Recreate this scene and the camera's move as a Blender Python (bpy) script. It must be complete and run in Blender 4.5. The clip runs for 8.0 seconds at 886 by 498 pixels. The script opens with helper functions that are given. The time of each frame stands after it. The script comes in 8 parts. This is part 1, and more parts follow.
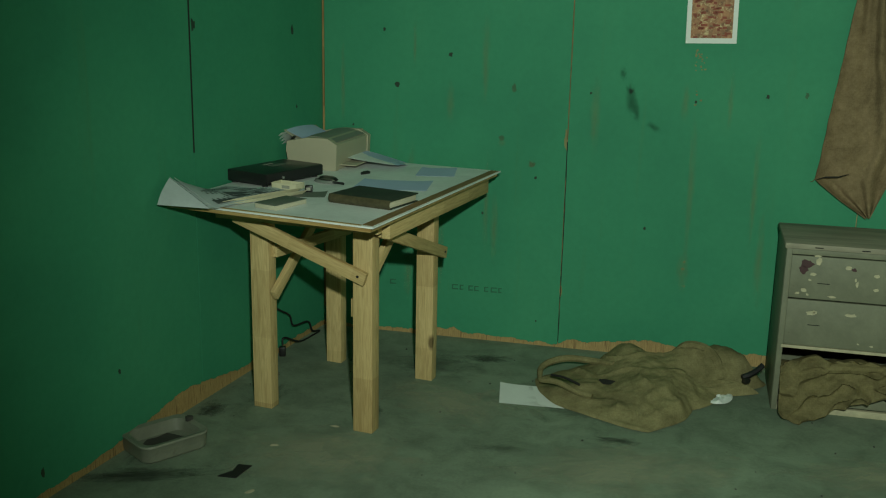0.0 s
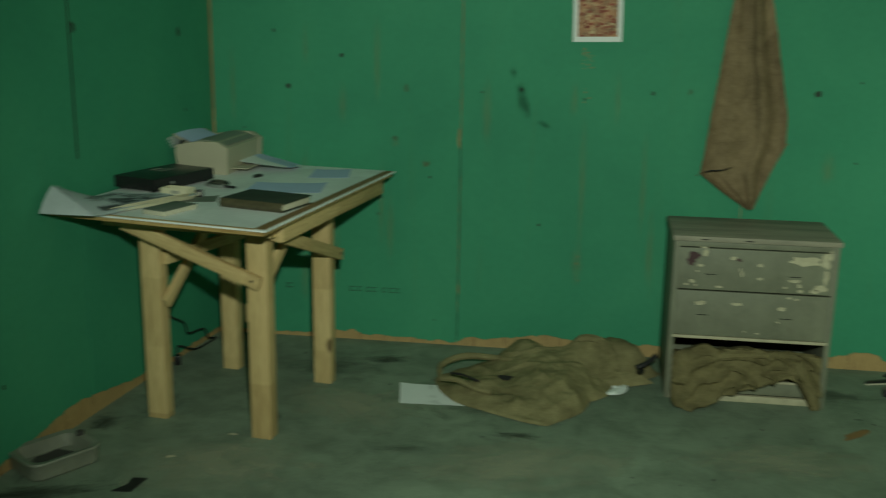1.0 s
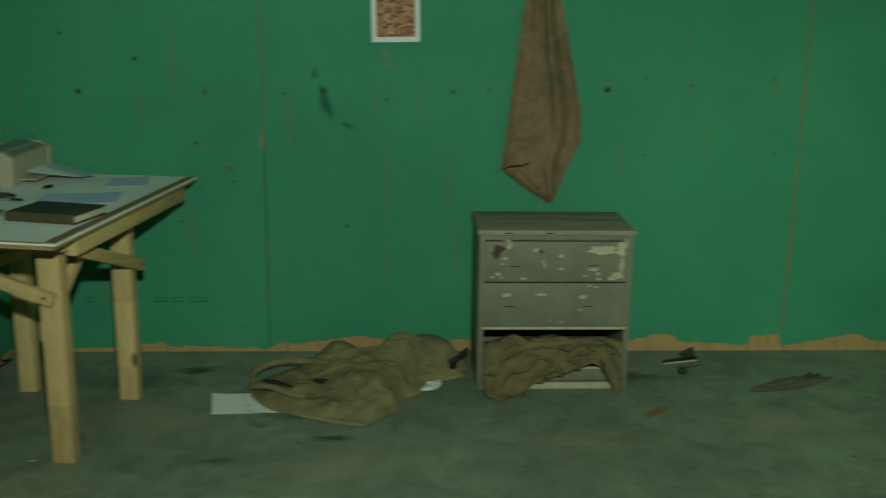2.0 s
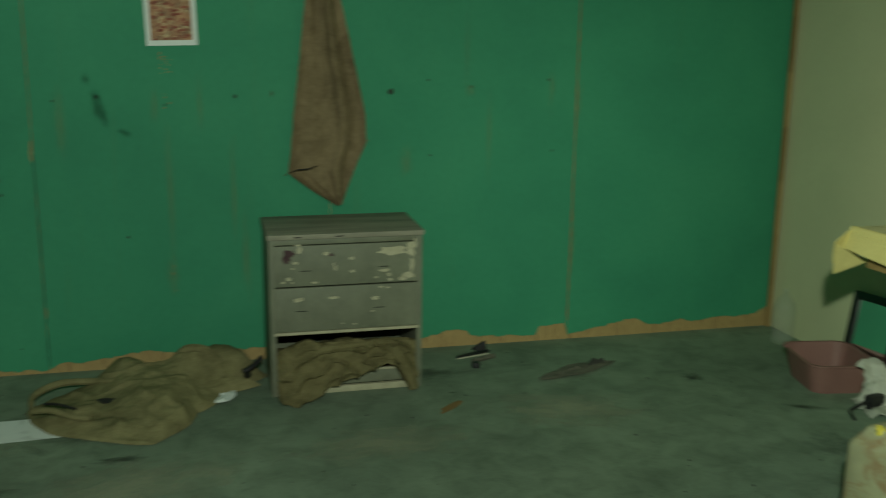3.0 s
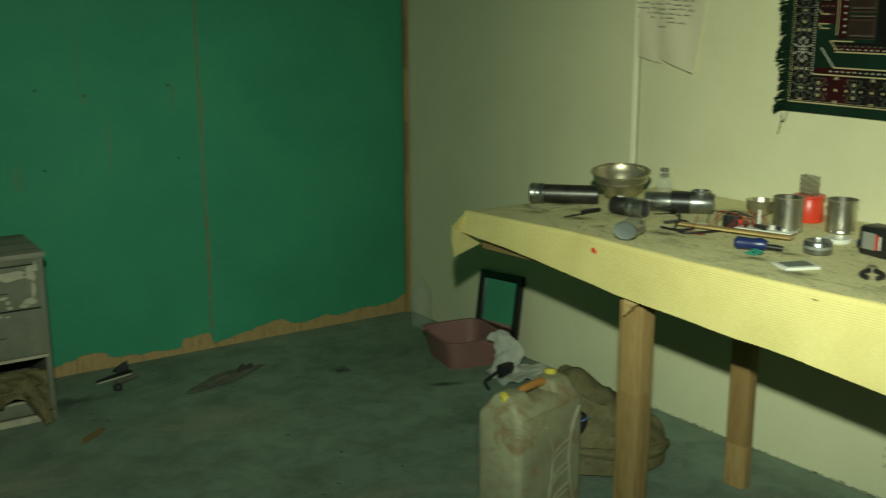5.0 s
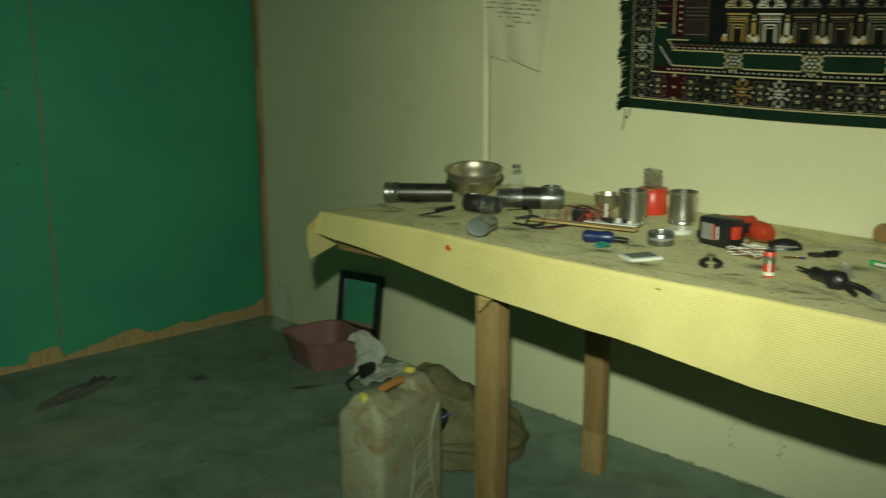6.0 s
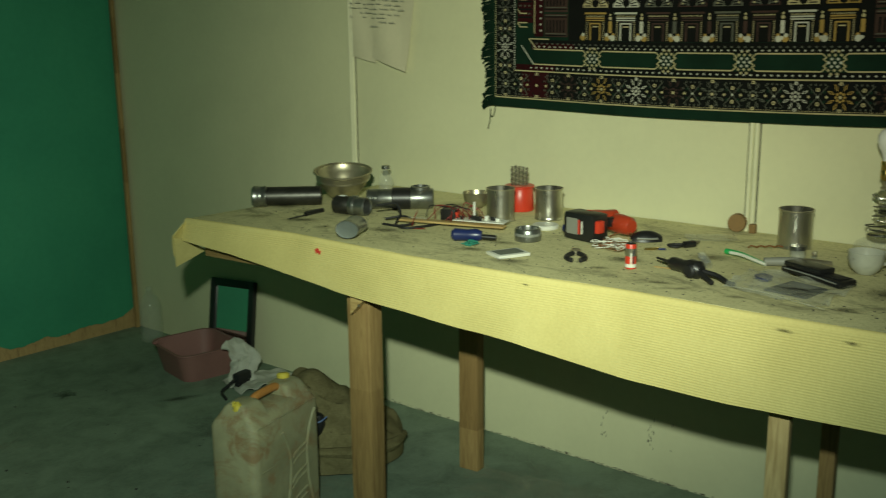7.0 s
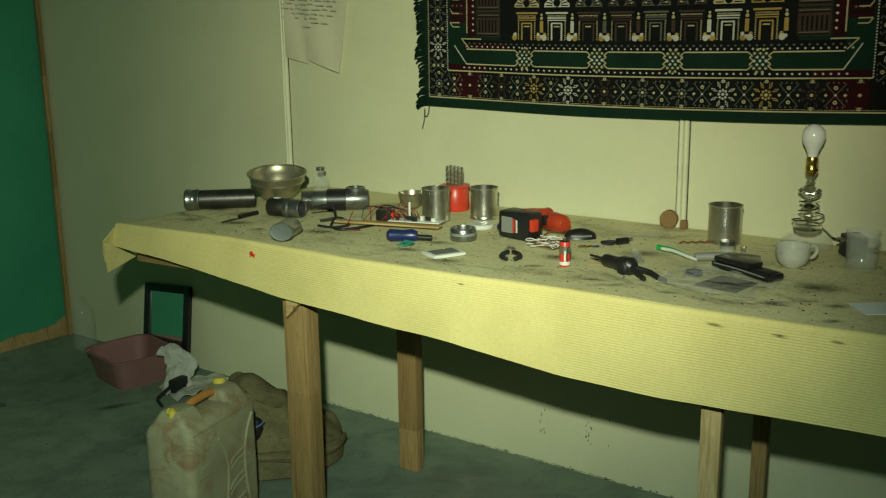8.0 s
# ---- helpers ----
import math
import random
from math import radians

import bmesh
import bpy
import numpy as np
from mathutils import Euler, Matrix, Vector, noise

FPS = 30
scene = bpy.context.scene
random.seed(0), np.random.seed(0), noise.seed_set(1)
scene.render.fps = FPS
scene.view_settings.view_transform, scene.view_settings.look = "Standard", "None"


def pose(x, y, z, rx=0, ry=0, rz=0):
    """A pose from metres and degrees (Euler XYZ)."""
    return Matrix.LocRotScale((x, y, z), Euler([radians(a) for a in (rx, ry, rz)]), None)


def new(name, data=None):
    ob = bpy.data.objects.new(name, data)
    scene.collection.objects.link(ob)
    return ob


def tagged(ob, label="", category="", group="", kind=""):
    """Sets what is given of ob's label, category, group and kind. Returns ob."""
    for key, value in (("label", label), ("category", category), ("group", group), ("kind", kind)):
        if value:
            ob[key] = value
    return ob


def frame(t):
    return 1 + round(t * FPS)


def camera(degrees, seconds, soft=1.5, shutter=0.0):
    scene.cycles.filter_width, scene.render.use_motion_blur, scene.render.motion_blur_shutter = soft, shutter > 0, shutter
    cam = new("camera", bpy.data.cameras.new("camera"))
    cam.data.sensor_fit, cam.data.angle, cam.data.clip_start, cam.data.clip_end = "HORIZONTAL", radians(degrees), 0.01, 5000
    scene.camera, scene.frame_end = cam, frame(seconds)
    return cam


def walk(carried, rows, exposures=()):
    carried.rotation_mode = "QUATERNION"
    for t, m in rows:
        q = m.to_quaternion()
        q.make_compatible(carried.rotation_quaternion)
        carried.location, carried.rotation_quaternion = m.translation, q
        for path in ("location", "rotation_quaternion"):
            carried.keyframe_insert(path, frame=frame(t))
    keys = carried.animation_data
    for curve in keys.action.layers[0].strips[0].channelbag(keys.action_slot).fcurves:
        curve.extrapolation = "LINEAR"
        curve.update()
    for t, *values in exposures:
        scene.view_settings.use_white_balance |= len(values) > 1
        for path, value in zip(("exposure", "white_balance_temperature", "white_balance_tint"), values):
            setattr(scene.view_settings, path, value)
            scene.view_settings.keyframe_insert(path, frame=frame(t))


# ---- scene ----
import itertools

# camera: a hand-turned pan at eye height
cam = camera(47.32, 8.0, soft=1.15, shutter=0.7)
PATH = [
    (0.0, pose(-0.0946, 0.2181, 1.5800, 76.091, -1.109, 15.036)),
    (0.5, pose(-0.0932, 0.2187, 1.5800, 76.091, -1.027, 14.657)),
    (0.6, pose(-0.0895, 0.2202, 1.5800, 76.112, -0.996, 13.66)),
    (0.8, pose(-0.0810, 0.2235, 1.5800, 76.158, -0.930, 11.53)),
    (1.0, pose(-0.0722, 0.2265, 1.5800, 76.206, -0.863, 9.255)),
    (1.5, pose(-0.0508, 0.2322, 1.5800, 76.309, -0.622, 3.921)),
    (1.7, pose(-0.0424, 0.2339, 1.5800, 76.360, -0.588, 1.867)),
    (2.8, pose(0.0083, 0.2376, 1.5800, 76.618, -0.884, -10.409)),
    (3.0, pose(0.0182, 0.2370, 1.5800, 76.679, -0.755, -12.816)),
    (3.5, pose(0.0428, 0.2338, 1.5800, 76.768, -0.450, -18.794)),
    (4.0, pose(0.0631, 0.2292, 1.5800, 76.810, -0.144, -23.800)),
    (4.5, pose(0.0831, 0.2227, 1.5800, 76.851, 0.101, -28.875)),
    (4.7, pose(0.0894, 0.2203, 1.5800, 76.879, 0.173, -30.520)),
    (5.8, pose(0.1211, 0.2046, 1.5800, 76.830, 0.136, -39.044)),
    (6.0, pose(0.1268, 0.2011, 1.5800, 76.831, 0.189, -40.666)),
    (6.5, pose(0.1413, 0.1911, 1.5800, 76.838, 0.370, -44.900)),
    (7.0, pose(0.1506, 0.1839, 1.5800, 76.828, 0.551, -47.741)),
    (7.5, pose(0.1578, 0.1778, 1.5800, 76.811, 0.679, -50.001)),
    (8.0, pose(0.1616, 0.1744, 1.5800, 76.797, 0.733, -51.242)),
]
walk(cam, PATH, [(0.0, 0.16), (0.7, 0.08), (1.5, -0.06), (2.8, -0.16), (3.5, -0.28), (4.5, -0.44), (6.0, -0.74), (6.5, -0.77), (8.0, -0.66)])
# light: the lamp of the camera crew, just above the lens, is all that lights the closed room
world = bpy.data.worlds.new("world")
scene.world = world
world.use_nodes = True
world.node_tree.nodes["Background"].inputs["Color"].default_value = (0.02, 0.025, 0.03, 1)
world.node_tree.nodes["Background"].inputs["Strength"].default_value = 0.3
LAMP_AT = Vector((0.05, 0.17, 1.97))


def spot(yaw, pitch, watts, degrees, color):
    data = bpy.data.lights.new("camera_lamp", "SPOT")
    data.energy, data.color = watts, color
    data.spot_size, data.spot_blend, data.shadow_soft_size = radians(degrees), 1.0, 0.035
    ob = new("camera_lamp", data)
    ob.matrix_world = Matrix.Translation(LAMP_AT) @ pose(0, 0, 0, 90 + pitch, 0, yaw)


# the lamp's beam has a warm core and a cooler, greener rim; fixed spots stand in for its sweep
WARM, COOL = (0.96, 1.0, 0.72), (0.74, 1.0, 0.84)
spot(5.2, -16, 376, 79, (0.85, 1.0, 0.80))
spot(-25.0, -16, 92, 46, (0.84, 1.0, 0.76))
spot(-38.1, -16, 250, 59, (0.82, 1.0, 0.76))
spot(-57.0, -12, 430, 48, WARM)
# extra low spot, added to brighten the floor and wall below the bench
spot(-55.0, -34, 230, 56, COOL)
# ---- materials ----
def node_mat(name):
    m = bpy.data.materials.new(name)
    m.use_nodes = True
    t = m.node_tree
    return m, t, t.nodes["Principled BSDF"]


def coords(t, scale, kind="Object"):
    tc = t.nodes.new("ShaderNodeTexCoord")
    mp = t.nodes.new("ShaderNodeMapping")
    mp.inputs["Scale"].default_value = scale
    t.links.new(tc.outputs[kind], mp.inputs["Vector"])
    return mp.outputs["Vector"]


def noise_of(t, vec, scale, detail=6.0, rough=0.6, distort=0.0):
    n = t.nodes.new("ShaderNodeTexNoise")
    n.inputs["Scale"].default_value, n.inputs["Detail"].default_value = scale, detail
    n.inputs["Roughness"].default_value, n.inputs["Distortion"].default_value = rough, distort
    t.links.new(vec, n.inputs["Vector"])
    return n.outputs["Fac"]


def ramp(t, fac, stops):
    r = t.nodes.new("ShaderNodeValToRGB")
    e = r.color_ramp.elements
    e[0].position, e[0].color = stops[0][0], (*stops[0][1], 1)
    e[1].position, e[1].color = stops[-1][0], (*stops[-1][1], 1)
    for p, c in stops[1:-1]:
        x = e.new(p)
        x.color = (*c, 1)
    t.links.new(fac, r.inputs["Fac"])
    return r.outputs["Color"]


def mix(t, fac, a, b, mode="MIX"):
    n = t.nodes.new("ShaderNodeMix")
    n.data_type, n.blend_type = "RGBA", mode
    for s, v in ((0, fac), (6, a), (7, b)):
        if isinstance(v, (int, float)):
            n.inputs[s].default_value = v
        elif isinstance(v, tuple):
            n.inputs[s].default_value = (*v, 1)
        else:
            t.links.new(v, n.inputs[s])
    return n.outputs[2]


def bump(t, bsdf, height, strength, distance):
    b = t.nodes.new("ShaderNodeBump")
    b.inputs["Strength"].default_value, b.inputs["Distance"].default_value = strength, distance
    t.links.new(height, b.inputs["Height"])
    t.links.new(b.outputs["Normal"], bsdf.inputs["Normal"])


def tone(c, k):
    return tuple(min(1.0, v * k) for v in c)


def surf(name, color, rough=0.6, metal=0.0, vary=0.25, grain=60.0, stain=4.0, relief=0.0006, dirt=None, dirt_from=0.62, spec=0.5, stretch=(1, 1, 1)):
    """A surface with fine grain, broad stains and, where given, dirt in patches."""
    m, t, b = node_mat(name)
    v = coords(t, stretch)
    fine, broad = noise_of(t, v, grain, 4), noise_of(t, v, stain, 5, 0.65, 0.4)
    col = ramp(t, broad, [(0.25, tone(color, 1 - vary)), (0.55, color), (0.8, tone(color, 1 + vary * 0.7))])
    col = mix(t, 0.5, col, ramp(t, fine, [(0.3, tone((1, 1, 1), 1 - vary * 0.7)), (0.7, (1, 1, 1))]), "MULTIPLY")
    if dirt:
        spots = noise_of(t, v, stain * 1.7, 8, 0.72, 0.6)
        fac = t.nodes.new("ShaderNodeMapRange")
        fac.inputs["From Min"].default_value, fac.inputs["From Max"].default_value = dirt_from, dirt_from + 0.12
        t.links.new(spots, fac.inputs["Value"])
        col = mix(t, fac.outputs["Result"], col, dirt)
    t.links.new(col, b.inputs["Base Color"])
    rg = t.nodes.new("ShaderNodeMapRange")
    rg.inputs["To Min"].default_value, rg.inputs["To Max"].default_value = max(0.03, rough - 0.12), min(1.0, rough + 0.12)
    t.links.new(broad, rg.inputs["Value"])
    t.links.new(rg.outputs["Result"], b.inputs["Roughness"])
    b.inputs["Metallic"].default_value = metal
    b.inputs["Specular IOR Level"].default_value = spec
    if relief:
        bump(t, b, fine, 0.6, relief)
    return m


def wood(name, light, dark, axis=2, rough=0.65, scale=1.0, knots=True):
    """Sawn timber with its grain along one axis, varied from piece to piece."""
    m, t, b = node_mat(name)
    s = [14.0 * scale] * 3
    s[axis] = 0.9 * scale
    tc = t.nodes.new("ShaderNodeTexCoord")
    info = t.nodes.new("ShaderNodeObjectInfo")
    off = t.nodes.new("ShaderNodeVectorMath")
    off.operation = "MULTIPLY_ADD"
    comb = t.nodes.new("ShaderNodeCombineXYZ")
    for i in range(3):
        t.links.new(info.outputs["Random"], comb.inputs[i])
    t.links.new(comb.outputs[0], off.inputs[0])
    off.inputs[1].default_value = (7, 5, 9)
    t.links.new(tc.outputs["Object"], off.inputs[2])
    mp = t.nodes.new("ShaderNodeMapping")
    mp.inputs["Scale"].default_value = s
    t.links.new(off.outputs[0], mp.inputs["Vector"])
    rings = noise_of(t, mp.outputs[0], 2.2, 5, 0.6, 1.4)
    fine = noise_of(t, mp.outputs[0], 16, 3, 0.5)
    mid = tone(tuple((a + c) / 2 for a, c in zip(light, dark)), 1.0)
    col = ramp(t, rings, [(0.3, dark), (0.42, mid), (0.5, light), (0.56, mid), (0.68, light)])
    col = mix(t, 0.35, col, ramp(t, fine, [(0.3, (0.55, 0.5, 0.42)), (0.6, (1, 1, 1))]), "MULTIPLY")
    if knots:
        # lengths of timber joined end to end, each of its own tone
        sep = t.nodes.new("ShaderNodeSeparateXYZ")
        t.links.new(off.outputs[0], sep.inputs[0])
        cell = t.nodes.new("ShaderNodeTexWhiteNoise")
        cell.noise_dimensions = "1D"
        fl = t.nodes.new("ShaderNodeMath")
        fl.operation = "MULTIPLY"
        fl.inputs[1].default_value = 3.7
        t.links.new(sep.outputs[axis], fl.inputs[0])
        fl2 = t.nodes.new("ShaderNodeMath")
        fl2.operation = "FLOOR"
        t.links.new(fl.outputs[0], fl2.inputs[0])
        t.links.new(fl2.outputs[0], cell.inputs["W"])
        col = mix(t, 0.8, col, ramp(t, cell.outputs["Value"], [(0.0, (0.66, 0.62, 0.55)), (0.6, (0.92, 0.92, 0.9)), (1.0, (1, 1, 1))]), "MULTIPLY")
        vor = t.nodes.new("ShaderNodeTexVoronoi")
        vor.inputs["Scale"].default_value = 3.3
        mp2 = t.nodes.new("ShaderNodeMapping")
        s2 = [1.5, 1.5, 1.5]
        s2[axis] = 0.75
        mp2.inputs["Scale"].default_value = s2
        t.links.new(off.outputs[0], mp2.inputs["Vector"])
        t.links.new(mp2.outputs[0], vor.inputs["Vector"])
        k = t.nodes.new("ShaderNodeMapRange")
        k.inputs["From Min"].default_value, k.inputs["From Max"].default_value = 0.10, 0.05
        t.links.new(vor.outputs["Distance"], k.inputs["Value"])
        col = mix(t, k.outputs["Result"], col, tone(dark, 0.35))
    t.links.new(col, b.inputs["Base Color"])
    b.inputs["Roughness"].default_value = rough
    bump(t, b, fine, 0.35, 0.0008)
    return m


def weave(name, color, count=900.0, dirt=(0.05, 0.04, 0.025)):
    """Coarse burlap: crossed threads, blotched."""
    m, t, b = node_mat(name)
    v = coords(t, (1, 1, 1))
    w = []
    for d in ("X", "Z"):
        n = t.nodes.new("ShaderNodeTexWave")
        n.bands_direction = d
        n.inputs["Scale"].default_value, n.inputs["Distortion"].default_value = count / 20, 1.6
        n.inputs["Detail"].default_value, n.inputs["Detail Scale"].default_value = 2, 3
        t.links.new(v, n.inputs["Vector"])
        w.append(n.outputs["Fac"])
    threads = t.nodes.new("ShaderNodeMath")
    threads.operation = "MULTIPLY"
    t.links.new(w[0], threads.inputs[0])
    t.links.new(w[1], threads.inputs[1])
    broad = noise_of(t, v, 5, 7, 0.68, 0.5)
    fine = noise_of(t, v, 120, 3)
    col = ramp(t, broad, [(0.28, tone(color, 0.6)), (0.5, color), (0.75, tone(color, 1.3))])
    col = mix(t, 0.4, col, ramp(t, fine, [(0.3, (0.55, 0.52, 0.45)), (0.65, (1, 1, 1))]), "MULTIPLY")
    col = mix(t, 0.12, col, ramp(t, threads.outputs[0], [(0.0, (0.55, 0.5, 0.4)), (0.5, (1, 1, 1))]), "MULTIPLY")
    blot = noise_of(t, v, 22, 8, 0.75, 0.6)
    col = mix(t, 0.55, col, ramp(t, blot, [(0.32, (0.5, 0.48, 0.42)), (0.6, (1, 1, 1))]), "MULTIPLY")
    t.links.new(col, b.inputs["Base Color"])
    b.inputs["Roughness"].default_value = 0.95
    b.inputs["Specular IOR Level"].default_value = 0.1
    bump(t, b, blot, 0.5, 0.004)
    return m


def clear(name, color, rough=0.1, alpha=0.35):
    """Thin clear plastic or glass: mostly see-through with a gloss."""
    m, t, b = node_mat(name)
    v = coords(t, (1, 1, 1))
    f = noise_of(t, v, 30, 4)
    rg = t.nodes.new("ShaderNodeMapRange")
    rg.inputs["To Min"].default_value, rg.inputs["To Max"].default_value = max(0.02, alpha - 0.12), alpha + 0.12
    t.links.new(f, rg.inputs["Value"])
    t.links.new(rg.outputs["Result"], b.inputs["Alpha"])
    b.inputs["Base Color"].default_value = (*color, 1)
    b.inputs["Roughness"].default_value = rough
    return m


def green_board():
    m, t, b = node_mat("green_board")
    v = coords(t, (1, 1, 1))
    broad = noise_of(t, v, 1.6, 6, 0.6, 0.3)
    fine = noise_of(t, v, 35, 5)
    col = ramp(t, broad, [(0.25, (0.032, 0.215, 0.122)), (0.5, (0.040, 0.255, 0.140)), (0.8, (0.052, 0.285, 0.155))])
    col = mix(t, 0.35, col, ramp(t, fine, [(0.3, (0.75, 0.78, 0.75)), (0.65, (1, 1, 1))]), "MULTIPLY")
    # faint run-down stains and brown scuffs
    run = noise_of(t, coords(t, (9, 9, 0.6)), 1.0, 6, 0.7, 0.2)
    k = t.nodes.new("ShaderNodeMapRange")
    k.inputs["From Min"].default_value, k.inputs["From Max"].default_value, k.inputs["To Max"].default_value = 0.60, 0.75, 0.35
    t.links.new(run, k.inputs["Value"])
    col = mix(t, k.outputs["Result"], col, (0.07, 0.20, 0.09))
    sp = noise_of(t, coords(t, (3.1, 3.1, 2.3)), 2.4, 9, 0.8, 0.3)
    k2 = t.nodes.new("ShaderNodeMapRange")
    k2.inputs["From Min"].default_value, k2.inputs["From Max"].default_value, k2.inputs["To Max"].default_value = 0.70, 0.77, 0.6
    t.links.new(sp, k2.inputs["Value"])
    col = mix(t, k2.outputs["Result"], col, (0.11, 0.17, 0.08))
    t.links.new(col, b.inputs["Base Color"])
    b.inputs["Roughness"].default_value = 0.72
    b.inputs["Specular IOR Level"].default_value = 0.25
    bump(t, b, fine, 0.3, 0.0008)
    return m


def concrete():
    m, t, b = node_mat("concrete")
    v = coords(t, (1, 1, 1))
    a, c, d = noise_of(t, v, 1.3, 8, 0.66, 0.5), noise_of(t, v, 7, 8, 0.7, 0.4), noise_of(t, v, 90, 3)
    col = ramp(t, a, [(0.25, (0.145, 0.19, 0.140)), (0.5, (0.200, 0.262, 0.19)), (0.75, (0.27, 0.345, 0.25))])
    col = mix(t, 0.85, col, ramp(t, c, [(0.28, (0.55, 0.56, 0.54)), (0.58, (1, 1, 1)), (0.72, (1.0, 1.0, 0.97))]), "MULTIPLY")
    col = mix(t, 0.35, col, ramp(t, d, [(0.3, (0.6, 0.6, 0.58)), (0.7, (1, 1, 1))]), "MULTIPLY")
    sp = noise_of(t, coords(t, (1.0, 2.6, 1)), 3.2, 9, 0.75, 0.2)
    k = t.nodes.new("ShaderNodeMapRange")
    k.inputs["From Min"].default_value, k.inputs["From Max"].default_value, k.inputs["To Max"].default_value = 0.64, 0.80, 0.45
    t.links.new(sp, k.inputs["Value"])
    col = mix(t, k.outputs["Result"], col, (0.05, 0.058, 0.048))
    t.links.new(col, b.inputs["Base Color"])
    b.inputs["Roughness"].default_value = 0.8
    b.inputs["Specular IOR Level"].default_value = 0.3
    bump(t, b, c, 0.35, 0.004)
    return m


def bench_cover():
    """Cream corrugated sheet, smudged with soot where things have lain on top."""
    m, t, b = node_mat("bench_cover")
    v = coords(t, (1, 1, 1))
    broad, fine = noise_of(t, v, 3, 6, 0.6, 0.4), noise_of(t, v, 160, 3)
    col = ramp(t, broad, [(0.25, (0.61, 0.52, 0.20)), (0.55, (0.71, 0.61, 0.245)), (0.8, (0.78, 0.68, 0.29))])
    col = mix(t, 0.3, col, ramp(t, fine, [(0.3, (0.7, 0.68, 0.6)), (0.65, (1, 1, 1))]), "MULTIPLY")
    t.links.new(col, b.inputs["Base Color"])
    b.inputs["Roughness"].default_value = 0.85
    b.inputs["Specular IOR Level"].default_value = 0.2
    bump(t, b, fine, 0.4, 0.0006)
    return m


def bench_cover_top():
    m, t, b = node_mat("bench_cover_top")
    v = coords(t, (1, 1, 1))
    broad, fine = noise_of(t, v, 2.5, 6, 0.6, 0.4), noise_of(t, v, 150, 3)
    col = ramp(t, broad, [(0.25, (0.56, 0.52, 0.28)), (0.55, (0.70, 0.65, 0.36)), (0.8, (0.80, 0.74, 0.42))])
    col = mix(t, 0.4, col, ramp(t, fine, [(0.3, (0.6, 0.6, 0.55)), (0.65, (1, 1, 1))]), "MULTIPLY")
    smear = noise_of(t, coords(t, (5.5, 2.3, 1)), 1.5, 9, 0.76, 0.7)
    k = t.nodes.new("ShaderNodeMapRange")
    k.inputs["From Min"].default_value, k.inputs["From Max"].default_value, k.inputs["To Max"].default_value = 0.535, 0.72, 0.8
    t.links.new(smear, k.inputs["Value"])
    col = mix(t, k.outputs["Result"], col, (0.035, 0.036, 0.028))
    streak = noise_of(t, coords(t, (13, 4.5, 1)), 1.6, 10, 0.82, 1.2)
    k2 = t.nodes.new("ShaderNodeMapRange")
    k2.inputs["From Min"].default_value, k2.inputs["From Max"].default_value, k2.inputs["To Max"].default_value = 0.55, 0.68, 0.55
    t.links.new(streak, k2.inputs["Value"])
    col = mix(t, k2.outputs["Result"], col, (0.06, 0.062, 0.045))
    fleck = noise_of(t, v, 70, 6, 0.8)
    col = mix(t, 0.5, col, ramp(t, fleck, [(0.34, (0.42, 0.43, 0.38)), (0.47, (1, 1, 1))]), "MULTIPLY")
    t.links.new(col, b.inputs["Base Color"])
    b.inputs["Roughness"].default_value = 0.88
    b.inputs["Specular IOR Level"].default_value = 0.2
    w = t.nodes.new("ShaderNodeTexWave")
    w.bands_direction = "X"
    w.inputs["Scale"].default_value = 44
    t.links.new(v, w.inputs["Vector"])
    bump(t, b, w.outputs["Fac"], 0.25, 0.0012)
    return m


GREEN, CONCRETE = green_board(), concrete()
COVER, COVER_TOP = bench_cover(), bench_cover_top()
PLY = wood("plywood", (0.45, 0.315, 0.13), (0.17, 0.10, 0.04), axis=2, scale=3.2, knots=False)
PINE = wood("pine", (0.64, 0.49, 0.24), (0.42, 0.29, 0.12), axis=2)
PINE_X = wood("pine_across", (0.52, 0.37, 0.15), (0.33, 0.205, 0.07), axis=0)
OLD_PINE = wood("old_pine", (0.40, 0.265, 0.105), (0.235, 0.14, 0.05), axis=2)
OLD_PINE_X = wood("old_pine_across", (0.27, 0.16, 0.06), (0.15, 0.08, 0.03), axis=1)
CREAM = surf("cream_wall", (0.61, 0.605, 0.385), 0.7, vary=0.10, grain=40, stain=1.5, relief=0.0008)
CREAM_TRIM = surf("cream_trim", (0.66, 0.655, 0.44), 0.5, vary=0.12, dirt=(0.3, 0.27, 0.16), dirt_from=0.62)
# unseen ceiling and south wall, tinted blue so their bounce cools the shadows
CEIL = surf("unseen_bluish_ceiling", (0.55, 0.60, 0.68), 0.85, vary=0.12)
PALE_WALL = surf("unseen_bluish_wall", (0.52, 0.57, 0.66), 0.8, vary=0.1)
DARK_GAP = surf("dark_gap", (0.012, 0.012, 0.010), 0.9, relief=0)
BURLAP = weave("burlap", (0.245, 0.222, 0.115))
BURLAP_HUNG = weave("burlap_hung", (0.235, 0.178, 0.105))
SACK = weave("sack_brown", (0.185, 0.162, 0.082))
CHEST = surf("grey_paint", (0.170, 0.180, 0.124), 0.6, vary=0.3, grain=45, stain=6, relief=0.001, dirt=(0.10, 0.085, 0.06), dirt_from=0.64)
# streaks are wear; the base is raised above CHEST to look lit
CHEST_TOP = surf("worn_grey_wood_as_lit", (0.27, 0.255, 0.19), 0.7, vary=0.45, grain=50, stain=7, stretch=(0.25, 2.5, 1), relief=0.001, dirt=(0.33, 0.29, 0.2), dirt_from=0.66)
CHIP = surf("bare_primer", (0.44, 0.41, 0.28), 0.7, vary=0.25, grain=90, stain=20)
